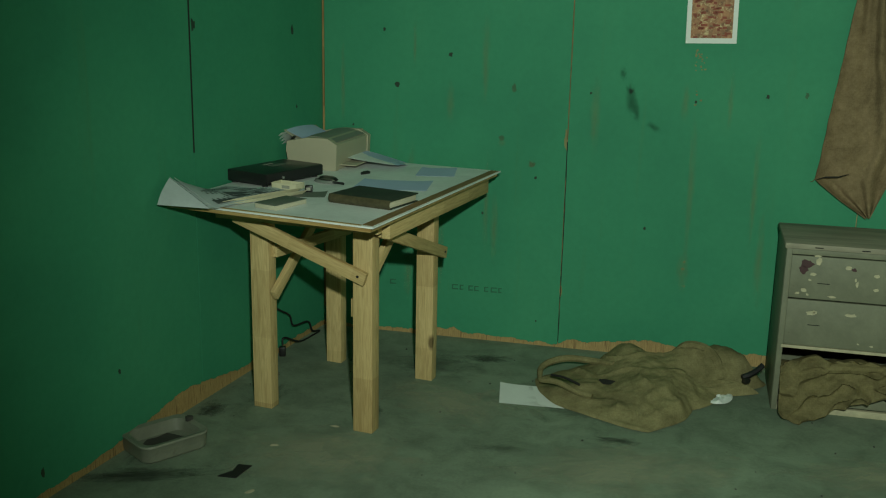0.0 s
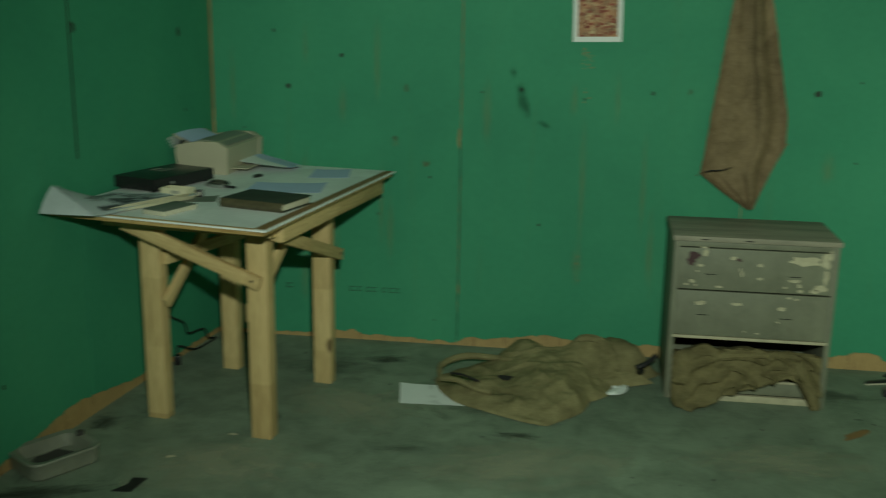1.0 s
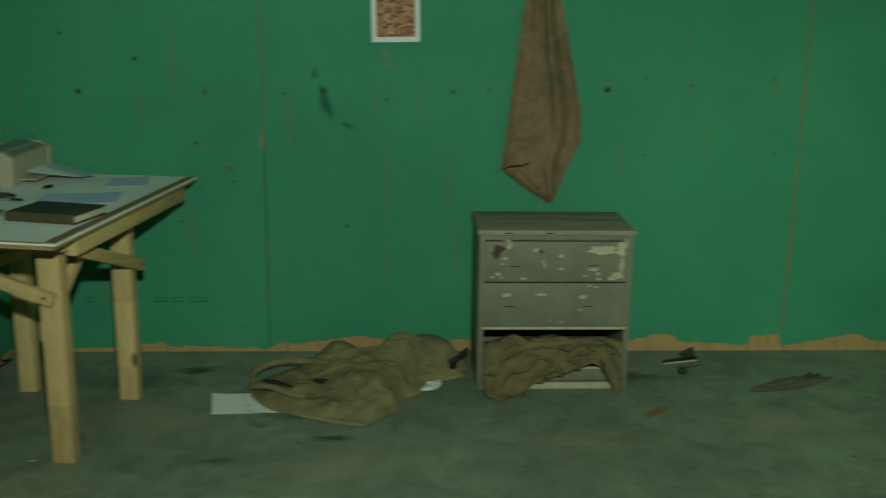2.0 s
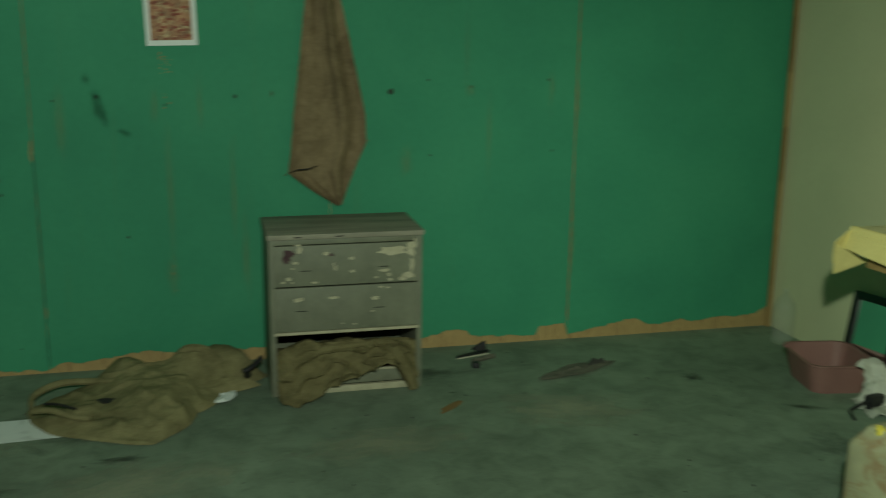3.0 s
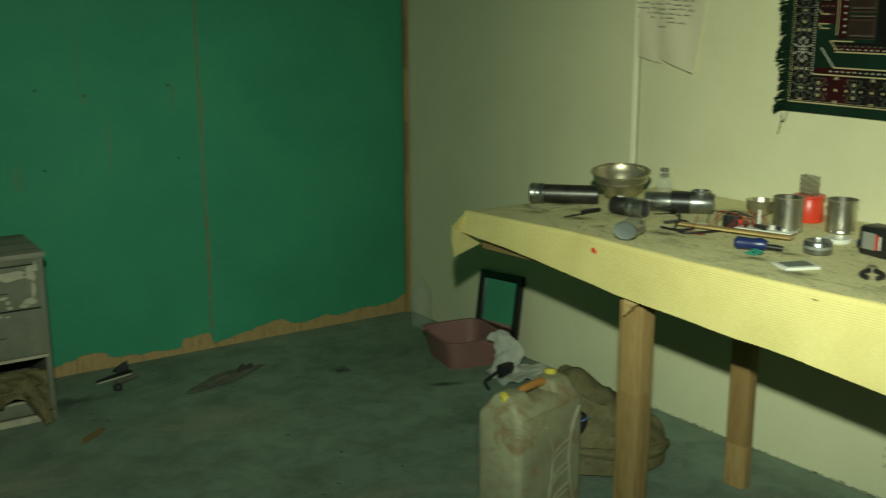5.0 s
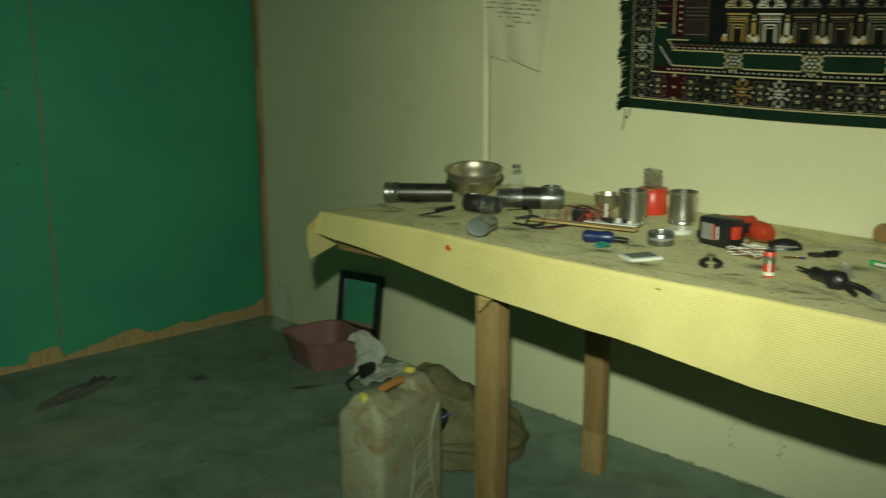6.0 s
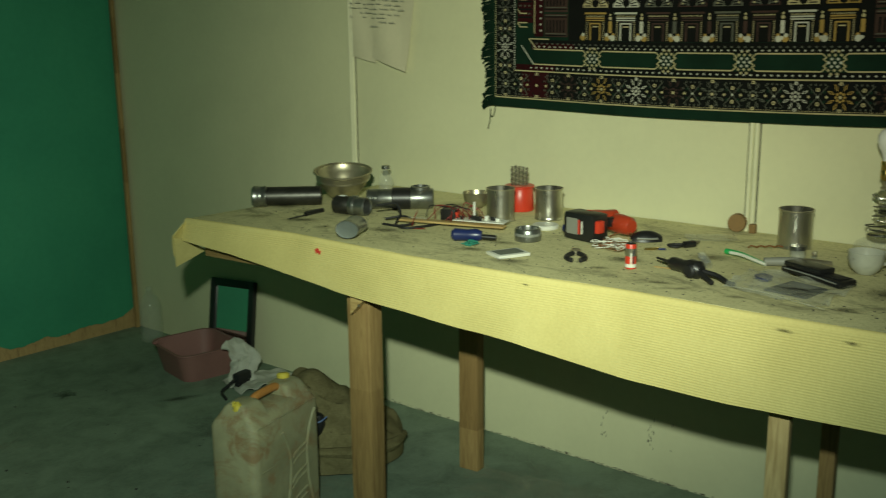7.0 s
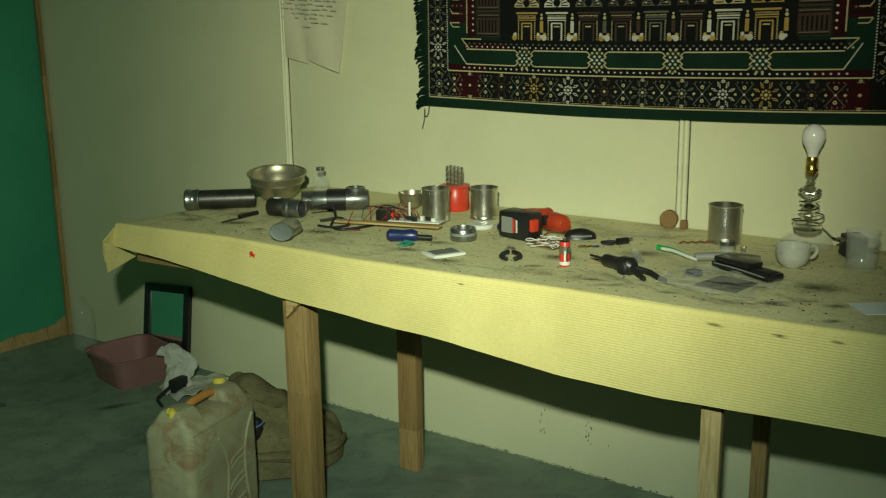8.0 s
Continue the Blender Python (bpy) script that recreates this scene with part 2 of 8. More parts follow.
RED_STAIN = surf("dark_red_stain", (0.055, 0.018, 0.022), 0.6, vary=0.3)
PAPER = surf("paper", (0.74, 0.78, 0.76), 0.8, vary=0.08, grain=70, relief=0.0003)
PAPER_BLUE = surf("bluish_paper", (0.42, 0.53, 0.72), 0.8, vary=0.1, relief=0.0003)
PAPER_CREAM = surf("cream_paper", (0.62, 0.58, 0.40), 0.8, vary=0.1, relief=0.0003)
NEWS = surf("newsprint", (0.48, 0.54, 0.55), 0.85, vary=0.15, grain=120, stain=9, relief=0.0003)
INK = surf("ink", (0.035, 0.04, 0.045), 0.8, vary=0.3, relief=0)
INK_SOFT = surf("faded_ink", (0.34, 0.34, 0.28), 0.85, vary=0.3, relief=0)
STENCIL = surf("stencil_ink", (0.026, 0.15, 0.082), 0.85, vary=0.3, relief=0)
TOP_WHITE = surf("white_tabletop", (0.80, 0.84, 0.82), 0.5, vary=0.2, grain=50, stain=5, dirt=(0.33, 0.33, 0.26), dirt_from=0.64)
BEIGE = surf("beige_plastic", (0.40, 0.37, 0.27), 0.5, vary=0.08, grain=200, relief=0.0003)
BEIGE_GREY = surf("grey_plastic", (0.235, 0.235, 0.20), 0.5, vary=0.1, grain=200, relief=0.0003)
BLACK = surf("black_plastic", (0.014, 0.014, 0.014), 0.38, vary=0.3, grain=90, relief=0.0002)
BLACK_RUB = surf("black_rubber", (0.012, 0.012, 0.013), 0.6, vary=0.3, relief=0.0003)
SILVER = surf("silver_plastic", (0.42, 0.43, 0.41), 0.3, 0.6, vary=0.1, relief=0)
STEEL = surf("steel", (0.47, 0.43, 0.30), 0.33, 0.8, vary=0.35, grain=70, stain=9, relief=0.0002)
TIN = surf("tin_can", (0.56, 0.54, 0.46), 0.30, 0.96, vary=0.3, grain=30, stain=14, relief=0.0001, stretch=(1, 1, 0.2))
DARK_STEEL = surf("dark_steel", (0.085, 0.083, 0.074), 0.40, 0.8, vary=0.5, grain=60, stain=12, relief=0.0003)
GALV = surf("galvanised", (0.30, 0.31, 0.29), 0.33, 0.9, vary=0.4, grain=40, stain=16, relief=0.0003)
ALU = surf("aluminium", (0.36, 0.37, 0.35), 0.35, 0.9, vary=0.15, grain=80, relief=0.0002)
BRASS = surf("brass", (0.55, 0.40, 0.12), 0.28, 1.0, vary=0.2, relief=0)
ORANGE = surf("orange_plastic", (0.42, 0.045, 0.016), 0.34, vary=0.1, relief=0.0002)
RED = surf("red_plastic", (0.60, 0.045, 0.02), 0.35, vary=0.1, relief=0.0002)
BLUE = surf("blue_plastic", (0.012, 0.022, 0.10), 0.35, vary=0.2, relief=0)
TEAL = surf("teal_thread", (0.03, 0.25, 0.18), 0.7, relief=0)
GREEN_PL = surf("green_plastic", (0.02, 0.36, 0.09), 0.35, vary=0.1, relief=0)
WHITE = surf("white_plastic", (0.68, 0.68, 0.60), 0.4, vary=0.06, relief=0.0002)
CHINA = surf("white_china", (0.46, 0.47, 0.39), 0.22, vary=0.15, stain=22, relief=0, dirt=(0.16, 0.15, 0.11), dirt_from=0.64)
BULB = surf("frosted_bulb", (0.75, 0.75, 0.70), 0.22, vary=0.04, relief=0)
COPPER = surf("copper_wire", (0.50, 0.22, 0.10), 0.4, 0.8, relief=0)
WIRE_RED = surf("red_wire", (0.21, 0.018, 0.014), 0.5, relief=0)
CORK = surf("brown_cork", (0.24, 0.14, 0.05), 0.8, vary=0.3, grain=120, relief=0.001)
PINK = surf("pink_plastic", (0.25, 0.12, 0.105), 0.6, vary=0.15, grain=60, stain=6, relief=0.0003)
YELLOW = surf("yellow_plastic", (0.62, 0.50, 0.07), 0.4, vary=0.1, relief=0.0002)
AMBER = surf("orange_brown_handle", (0.46, 0.20, 0.05), 0.5, vary=0.2, relief=0.0003)
JERRY = surf("milky_plastic", (0.31, 0.295, 0.175), 0.55, vary=0.35, grain=25, stain=5, relief=0.002, dirt=(0.24, 0.165, 0.085), dirt_from=0.50, spec=0.3)
JERRY.node_tree.nodes["Principled BSDF"].inputs["Subsurface Weight"].default_value = 0.15
JERRY.node_tree.nodes["Principled BSDF"].inputs["Subsurface Radius"].default_value = (0.03, 0.025, 0.012)
RAG = surf("white_rag", (0.50, 0.50, 0.42), 0.9, vary=0.25, grain=150, stain=12, relief=0.001, dirt=(0.22, 0.2, 0.13), dirt_from=0.6)
GREY_RAG = surf("grey_rag", (0.12, 0.115, 0.085), 0.95, vary=0.35, grain=150, stain=12, relief=0.001)
SANITARY = surf("dirty_tray", (0.20, 0.215, 0.165), 0.45, vary=0.25, grain=50, stain=8, dirt=(0.14, 0.14, 0.10), dirt_from=0.6)
# real dirt, and also the painted shade lines beside the wall strips
GRIME_AND_SHADE = surf("grime_and_shade", (0.045, 0.045, 0.038), 0.9, vary=0.4, grain=60, stain=14, relief=0.001)
BOOK = surf("book_cover", (0.022, 0.036, 0.021), 0.8, vary=0.5, grain=50, stain=16, relief=0.0005, dirt=(0.085, 0.058, 0.024), dirt_from=0.60)
BOOK_SPINE = surf("book_spine", (0.075, 0.065, 0.032), 0.55, vary=0.6, grain=60, stain=40, relief=0.0008)
PAGES = surf("page_edges", (0.50, 0.48, 0.36), 0.85, vary=0.2, grain=40, stain=60, stretch=(0.2, 0.2, 6), relief=0.0006)
GREY_COVER = surf("grey_card", (0.15, 0.17, 0.14), 0.6, vary=0.2)
CLEAR = clear("clear_plastic", (0.60, 0.63, 0.55), 0.08, 0.17)
FILM = clear("plastic_film", (0.55, 0.57, 0.48), 0.12, 0.17)
GLASS = clear("glass", (0.6, 0.62, 0.55), 0.04, 0.15)
MIRROR = surf("mirror", (0.82, 0.86, 0.82), 0.08, 1.0, vary=0.05, relief=0)
MIRROR.node_tree.links.remove(MIRROR.node_tree.nodes["Principled BSDF"].inputs["Roughness"].links[0])
MIRROR.node_tree.nodes["Principled BSDF"].inputs["Roughness"].default_value = 0.045
PILE = surf("rug_green", (0.006, 0.022, 0.012), 0.95, vary=0.35, grain=260, stain=10, relief=0.0012, spec=0.1)
PILE_DARK = surf("rug_dark", (0.006, 0.007, 0.006), 0.95, vary=0.35, grain=260, stain=10, relief=0.0012, spec=0.1)
PILE_RED = surf("rug_red", (0.026, 0.004, 0.005), 0.95, vary=0.4, grain=260, stain=10, relief=0.0012, spec=0.1)
PILE_BROWN = surf("rug_brown", (0.050, 0.030, 0.024), 0.95, vary=0.4, grain=260, stain=10, relief=0.0012, spec=0.1)
PILE_CREAM = surf("rug_cream", (0.40, 0.35, 0.19), 0.95, vary=0.3, grain=260, relief=0.001, spec=0.1)
PILE_WHITE = surf("rug_white", (0.45, 0.45, 0.37), 0.95, vary=0.3, grain=260, relief=0.001, spec=0.1)
PILE_GOLD = surf("rug_gold", (0.33, 0.22, 0.06), 0.95, vary=0.35, grain=260, relief=0.001, spec=0.1)
PILE_GREY = surf("rug_grey", (0.10, 0.105, 0.08), 0.95, vary=0.35, grain=260, relief=0.001, spec=0.1)
POSTER = surf("poster_picture", (0.42, 0.21, 0.11), 0.7, vary=0.9, grain=28, stain=22, relief=0, dirt=(0.62, 0.5, 0.28), dirt_from=0.52)


def stain(name, color, streak=(1, 1, 1), most=0.85, size=2.2, low=0.22, high=0.46, broken=0.78):
    """A worn stain: see-through, broken up and fading towards its rim; drawn on a patch of radius 1."""
    m, t, b = node_mat(name)
    tc = t.nodes.new("ShaderNodeTexCoord")
    ln = t.nodes.new("ShaderNodeVectorMath")
    ln.operation = "LENGTH"
    t.links.new(tc.outputs["Object"], ln.inputs[0])
    info = t.nodes.new("ShaderNodeObjectInfo")
    off = t.nodes.new("ShaderNodeVectorMath")
    off.operation = "MULTIPLY_ADD"
    comb = t.nodes.new("ShaderNodeCombineXYZ")
    for i in range(3):
        t.links.new(info.outputs["Random"], comb.inputs[i])
    t.links.new(comb.outputs[0], off.inputs[0])
    off.inputs[1].default_value = (11, 7, 13)
    t.links.new(tc.outputs["Object"], off.inputs[2])
    mp = t.nodes.new("ShaderNodeMapping")
    mp.inputs["Scale"].default_value = streak
    t.links.new(off.outputs[0], mp.inputs["Vector"])
    n = noise_of(t, mp.outputs[0], size, 10, broken, 0.5)
    mul = t.nodes.new("ShaderNodeMath")
    mul.operation = "MULTIPLY_ADD"
    t.links.new(ln.outputs["Value"], mul.inputs[0])
    mul.inputs[1].default_value = -0.42
    t.links.new(n, mul.inputs[2])
    k = t.nodes.new("ShaderNodeMapRange")
    k.inputs["From Min"].default_value, k.inputs["From Max"].default_value, k.inputs["To Max"].default_value = low, high, most
    t.links.new(mul.outputs[0], k.inputs["Value"])
    t.links.new(k.outputs["Result"], b.inputs["Alpha"])
    b.inputs["Base Color"].default_value = (*color, 1)
    b.inputs["Roughness"].default_value = 0.9
    b.inputs["Specular IOR Level"].default_value = 0.1
    return m


SOOT = stain("soot", (0.020, 0.021, 0.017), (1.0, 1.0, 1), 0.75, 5.0, 0.33, 0.54, 1.0)
SOOT_STREAK = stain("soot_streak", (0.022, 0.023, 0.018), (1.0, 1.5, 1), 0.65, 4.5, 0.32, 0.54, 1.0)
DAMP = stain("damp", (0.05, 0.06, 0.046), (1, 1, 1), 0.34, 3.5)
FLOOR_SOOT = stain("floor_soot", (0.03, 0.034, 0.028), (1, 1, 1), 0.55, 3.0)
SMUDGE = stain("smudge", (0.024, 0.085, 0.05), (1, 1, 1), 0.45, 3.0, 0.26, 0.5, 0.88)
TAN_SMUDGE = stain("tan_smudge", (0.30, 0.28, 0.13), (1, 1, 1), 0.19, 2.6, 0.22, 0.5, 0.85)
PALE_DUST = stain("pale_dust", (0.36, 0.38, 0.27), (1, 1, 1), 0.55, 4.0)
# ---- mesh helpers ----
def link_mesh(name, bm, material, smooth=True):
    me = bpy.data.meshes.new(name)
    bmesh.ops.recalc_face_normals(bm, faces=bm.faces)
    bm.to_mesh(me)
    bm.free()
    me.materials.append(material)
    if smooth:
        me.polygons.foreach_set("use_smooth", [True] * len(me.polygons))
        me.set_sharp_from_angle(angle=radians(38))
    return new(name, me)


def part(name, bm, material, parent, label="", at=None):
    ob = link_mesh(name, bm, material)
    ob.parent = parent
    if at is not None:
        ob.matrix_local = at
    return tagged(ob, label)


def thing(name, at, label, category, group="", kind=""):
    ob = new(name)
    ob.empty_display_size = 0.05
    ob.matrix_world = at
    return tagged(ob, label, category, group, kind)


def solid(name, bm, material, at, label, category, group="", kind=""):
    ob = link_mesh(name, bm, material)
    ob.matrix_world = at
    return tagged(ob, label, category, group, kind)


def box(size, at=(0, 0, 0), bevel=0.002, bm=None, m=None):
    """A bevelled block; at is the centre of its foot."""
    bm = bm or bmesh.new()
    r = bmesh.ops.create_cube(bm, size=1)
    vs = r["verts"]
    for v in vs:
        v.co = Vector((v.co.x * size[0] + at[0], v.co.y * size[1] + at[1], (v.co.z + 0.5) * size[2] + at[2]))
    if bevel:
        es = list({e for v in vs for e in v.link_edges})
        out = bmesh.ops.bevel(bm, geom=es, offset=bevel, segments=2, affect="EDGES", profile=0.6)
        vs = list({v for f in out["faces"] for v in f.verts} | {v for v in vs if v.is_valid})
    if m is not None:
        bmesh.ops.transform(bm, matrix=m, verts=vs)
    return bm


def lathe(profile, seg=32, bm=None, m=None, close=False):
    """Turns (radius, height) pairs round z; radius 0 closes an end."""
    bm = bm or bmesh.new()
    rings, made = [], []
    for r, z in profile:
        if r < 1e-6:
            ring = [bm.verts.new((0, 0, z))]
        else:
            ring = [bm.verts.new((r * math.cos(2 * math.pi * i / seg), r * math.sin(2 * math.pi * i / seg), z)) for i in range(seg)]
        rings.append(ring)
        made += ring
    for a, b in zip(rings, rings[1:]):
        for i in range(seg):
            j = (i + 1) % seg
            q = [a[i % len(a)], a[j % len(a)], b[j % len(b)], b[i % len(b)]]
            q = list(dict.fromkeys(q))
            if len(q) > 2:
                bm.faces.new(q)
    if m is not None:
        bmesh.ops.transform(bm, matrix=m, verts=made)
    return bm


def tube(points, radius, seg=8, bm=None, taper=None):
    """A round wire through the points."""
    bm = bm or bmesh.new()
    pts = [Vector(p) for p in points]
    rings, up = [], None
    for i, p in enumerate(pts):
        d = (pts[min(i + 1, len(pts) - 1)] - pts[max(i - 1, 0)]).normalized()
        ref = up if up is not None else (Vector((0, 0, 1)) if abs(d.z) < 0.9 else Vector((1, 0, 0)))
        side = d.cross(ref).normalized()
        up = side.cross(d).normalized()
        r = radius * (taper(i / (len(pts) - 1)) if taper else 1)
        rings.append([bm.verts.new(p + r * (math.cos(2 * math.pi * k / seg) * side + math.sin(2 * math.pi * k / seg) * up)) for k in range(seg)])
    for a, b in zip(rings, rings[1:]):
        for k in range(seg):
            bm.faces.new((a[k], a[(k + 1) % seg], b[(k + 1) % seg], b[k]))
    bm.faces.new(rings[0][::-1])
    bm.faces.new(rings[-1])
    return bm


def curve(points, n=8):
    """Catmull-Rom through the points."""
    p = [Vector(q) for q in points]
    p = [2 * p[0] - p[1]] + p + [2 * p[-1] - p[-2]]
    out = []
    for i in range(1, len(p) - 2):
        for k in range(n):
            t = k / n
            a, b, c, d = p[i - 1], p[i], p[i + 1], p[i + 2]
            out.append(0.5 * (2 * b + (c - a) * t + (2 * a - 5 * b + 4 * c - d) * t * t + (3 * b - a - 3 * c + d) * t ** 3))
    return out + [p[-2]]


def thicken(bm, fs, thick):
    """Gives a sheet a second skin below it and closes the rim."""
    bmesh.ops.recalc_face_normals(bm, faces=fs)
    bm.normal_update()
    rim = [e for f in fs for e in f.edges if len(e.link_faces) == 1]
    vs = list({v for f in fs for v in f.verts})
    low = {v: bm.verts.new(v.co - v.normal * thick) for v in vs}
    rim = [(e.verts[0], e.verts[1]) for e in rim]
    for f in fs:
        bm.faces.new([low[v] for v in reversed(f.verts)])
    for a, b in rim:
        bm.faces.new((a, b, low[b], low[a]))


def grid(nu, nv, f, thick=0.0, bm=None):
    """A sheet f(u, v) for u, v from 0 to 1, with thickness below it (along -normal)."""
    bm = bm or bmesh.new()
    vs = [[bm.verts.new(f(i / nu, j / nv)) for j in range(nv + 1)] for i in range(nu + 1)]
    fs = [bm.faces.new((vs[i][j], vs[i + 1][j], vs[i + 1][j + 1], vs[i][j + 1])) for i in range(nu) for j in range(nv)]
    if thick:
        thicken(bm, fs, thick)
    return bm


def prism(outline, y0, y1, bm=None):
    """A flat outline in (x, z), run from y0 to y1."""
    bm = bm or bmesh.new()
    a = [bm.verts.new((x, y0, z)) for x, z in outline]
    b = [bm.verts.new((x, y1, z)) for x, z in outline]
    n = len(a)
    for i in range(n):
        bm.faces.new((a[i], a[(i + 1) % n], b[(i + 1) % n], b[i]))
    bm.faces.new(a[::-1])
    bm.faces.new(b)
    return bm


def slab(outline, z0, z1, bm=None):
    """A flat outline in (x, y), run from z0 to z1."""
    bm = bm or bmesh.new()
    a = [bm.verts.new((x, y, z0)) for x, y in outline]
    b = [bm.verts.new((x, y, z1)) for x, y in outline]
    n = len(a)
    for i in range(n):
        bm.faces.new((a[i], a[(i + 1) % n], b[(i + 1) % n], b[i]))
    bm.faces.new(a[::-1])
    bm.faces.new(b)
    return bm


def blob_outline(rng, rx, ry, n=11, rough=0.35):
    k = [1 + rng.uniform(-rough, rough) for _ in range(n)]
    return [(rx * k[i] * math.cos(2 * math.pi * i / n), ry * k[i] * math.sin(2 * math.pi * i / n)) for i in range(n)]


def beam(name, a, b, w, d, material, parent, twist=0.0, label=""):
    """A timber from a to b, w by d across, its grain along its own z."""
    a, b = Vector(a), Vector(b)
    q = (b - a).to_track_quat("Z", "Y").to_matrix().to_4x4()
    return part(name, box((w, d, (b - a).length), bevel=0.003), material, parent, label, Matrix.Translation(a) @ q @ pose(0, 0, 0, 0, 0, twist))


# ---- the room ----
NW, NE, SW, SE = Vector((-1.87, 4.69)), Vector((2.82, 4.77)), Vector((-2.49, -2.0)), Vector((3.25, -2.0))
HIGH = 2.6


def wall_pose(p, q):
    """At p, x runs towards q, z is up, and the room lies on the side of -y."""
    return pose(p.x, p.y, 0, 0, 0, math.degrees(math.atan2(q.y - p.y, q.x - p.x)))


M_NORTH, M_EAST, M_WEST, M_SOUTH = wall_pose(NW, NE), wall_pose(NE, SE), wall_pose(SW, NW), wall_pose(SE, SW)
L_NORTH, L_EAST, L_WEST, L_SOUTH = (NE - NW).length, (SE - NE).length, (NW - SW).length, (SW - SE).length


def on_wall(m, u, z, off=0.0):
    return m @ Matrix.Translation((u, -off, z))


solid("floor", slab([(-2.7, -2.2), (3.5, -2.2), (3.2, 5.0), (-2.2, 5.0)], -0.1, 0.0), CONCRETE, pose(0, 0, 0), "stained grey-green concrete floor with dark scuffs", "floor", kind="structure")
# unseen; closes the room and sends bluish bounce into the shadows
solid("ceiling", slab([(-2.7, -2.2), (3.5, -2.2), (3.2, 5.0), (-2.2, 5.0)], HIGH, HIGH + 0.1), CEIL, pose(0, 0, 0), "plain unseen ceiling, tinted blue to cool the shadows", "ceiling", kind="structure")


def ragged(stops, u, seed):
    z = float(np.interp(u, [s[0] for s in stops], [s[1] for s in stops]))
    z += 0.012 * noise.noise((u * 9, seed, 0)) + 0.010 * noise.noise((round(u * 34) * 0.7, seed, 5)) + 0.005 * noise.noise((u * 90, seed, 2))
    return max(0.008, z)


def boarded_wall(name, m, length, seams, stops, seed, label):
    wall = thing(name, m, label, "wall", kind="structure")
    part("sheathing", box((length + 0.2, 0.09, HIGH), (length / 2, 0.0515, 0), 0), PLY, wall, "bare tan plywood, torn at the foot")
    edges = [0.0, *seams, length]
    for a, b in zip(edges, edges[1:]):
        a, b = a + 0.0018, b - 0.0018
        n = max(8, int((b - a) / 0.008))
        low = [(a + (b - a) * i / n, ragged(stops, a + (b - a) * i / n, seed)) for i in range(n + 1)]
        part("board", prism(low + [(b, HIGH - 0.002), (a, HIGH - 0.002)], 0.0, 0.006), GREEN, wall)
    return wall


NORTH_FOOT = [(0, 0.02), (0.5, 0.02), (0.55, 0.045), (0.66, 0.05), (0.70, 0.028), (0.8, 0.03), (1.0, 0.02), (1.15, 0.018), (1.2, 0.045), (1.35, 0.045), (1.45, 0.06), (1.58, 0.08), (1.7, 0.06),
              (2.8, 0.055), (2.9, 0.065), (2.95, 0.085), (3.05, 0.08), (3.08, 0.045), (3.4, 0.03), (3.42, 0.075), (3.55, 0.085), (3.57, 0.025), (3.75, 0.055), (3.93, 0.09), (4.0, 0.05), (4.3, 0.06), (4.6, 0.07), (4.69, 0.13)]
WEST_FOOT = [(0, 0.03), (4.6, 0.03), (5.0, 0.035), (5.2, 0.05), (5.4, 0.075), (5.5, 0.10), (5.7, 0.075), (5.9, 0.045), (6.2, 0.03), (6.6, 0.03)]
wall_north = boarded_wall("wall_north", M_NORTH, L_NORTH, [1.157, 2.40, 3.562], NORTH_FOOT, 3.0, "green painted board wall, torn to bare wood at the foot")
wall_west = boarded_wall("wall_west", M_WEST, L_WEST, [1.25, 2.45, 3.65, 4.45, 5.65], WEST_FOOT, 8.0, "green board wall with an open joint and ragged foot")

wall_east = thing("wall_east", M_EAST, "cream painted wall with cover strips over its joints", "wall", kind="structure")
part("wall_face", box((L_EAST, 0.1, HIGH), (L_EAST / 2, 0.05, 0), 0), CREAM, wall_east)
for u, w in ((1.589, 0.026), (3.243, 0.032)):
    # dark lines painted for the shade along both sides of the strip
    for du in (-w / 2 - 0.002, w / 2 + 0.002):
        part("strip_shade_line", box((0.0028, 0.002, HIGH - 0.90), (u + du, -0.001, 0.90), 0), GRIME_AND_SHADE, wall_east, "thin dark line painted as shade beside the strip")
    # a moulded strip: two round beads with a groove between
    o = [(u - w / 2 + w / 2 * (k + 0.5 - 0.5 * math.cos(math.pi * j / 8)), -0.012 * math.sin(math.pi * j / 8) - 0.003) for k in (0, 1) for j in range(9)]
    part("cover_strip", slab([(u - w / 2, 0.0)] + o + [(u + w / 2, 0.0)], 0.90, HIGH), CREAM_TRIM, wall_east, "pale moulded cover strip, chipped")
rng = random.Random(4)
bm = bmesh.new()
for u0, n in ((2.757, 9), (2.94, 12), (3.02, 3)):
    for _ in range(n):
        u, z, w = u0 + rng.uniform(-0.012, 0.012), rng.uniform(0.10, 0.22), rng.uniform(0.001, 0.0025)
        prism([(u, z), (u + w, z + 0.001), (u + w, z + rng.uniform(0.006, 0.016)), (u, z + 0.006)], -0.001, 0.001, bm)
tagged(part("paint_run", bm, INK, wall_east, "small dark runs on the wall"), kind="stuff")
bm = bmesh.new()
for _ in range(420):
    u = rng.choice((rng.uniform(1.2, 3.7), rng.gauss(2.75, 0.25), rng.gauss(1.6, 0.1)))
    z = abs(rng.gauss(0, 0.003))
    w = rng.uniform(0.001, 0.010)
    prism([(u, z), (u + w, z + 0.001), (u + w * 0.8, z + rng.uniform(0.001, 0.004)), (u + 0.0005, z + 0.002)], -0.0012, 0.001, bm)
tagged(part("foot_dirt", bm, GRIME_AND_SHADE, wall_east, "dark dirt along the foot of the wall"), kind="stuff")
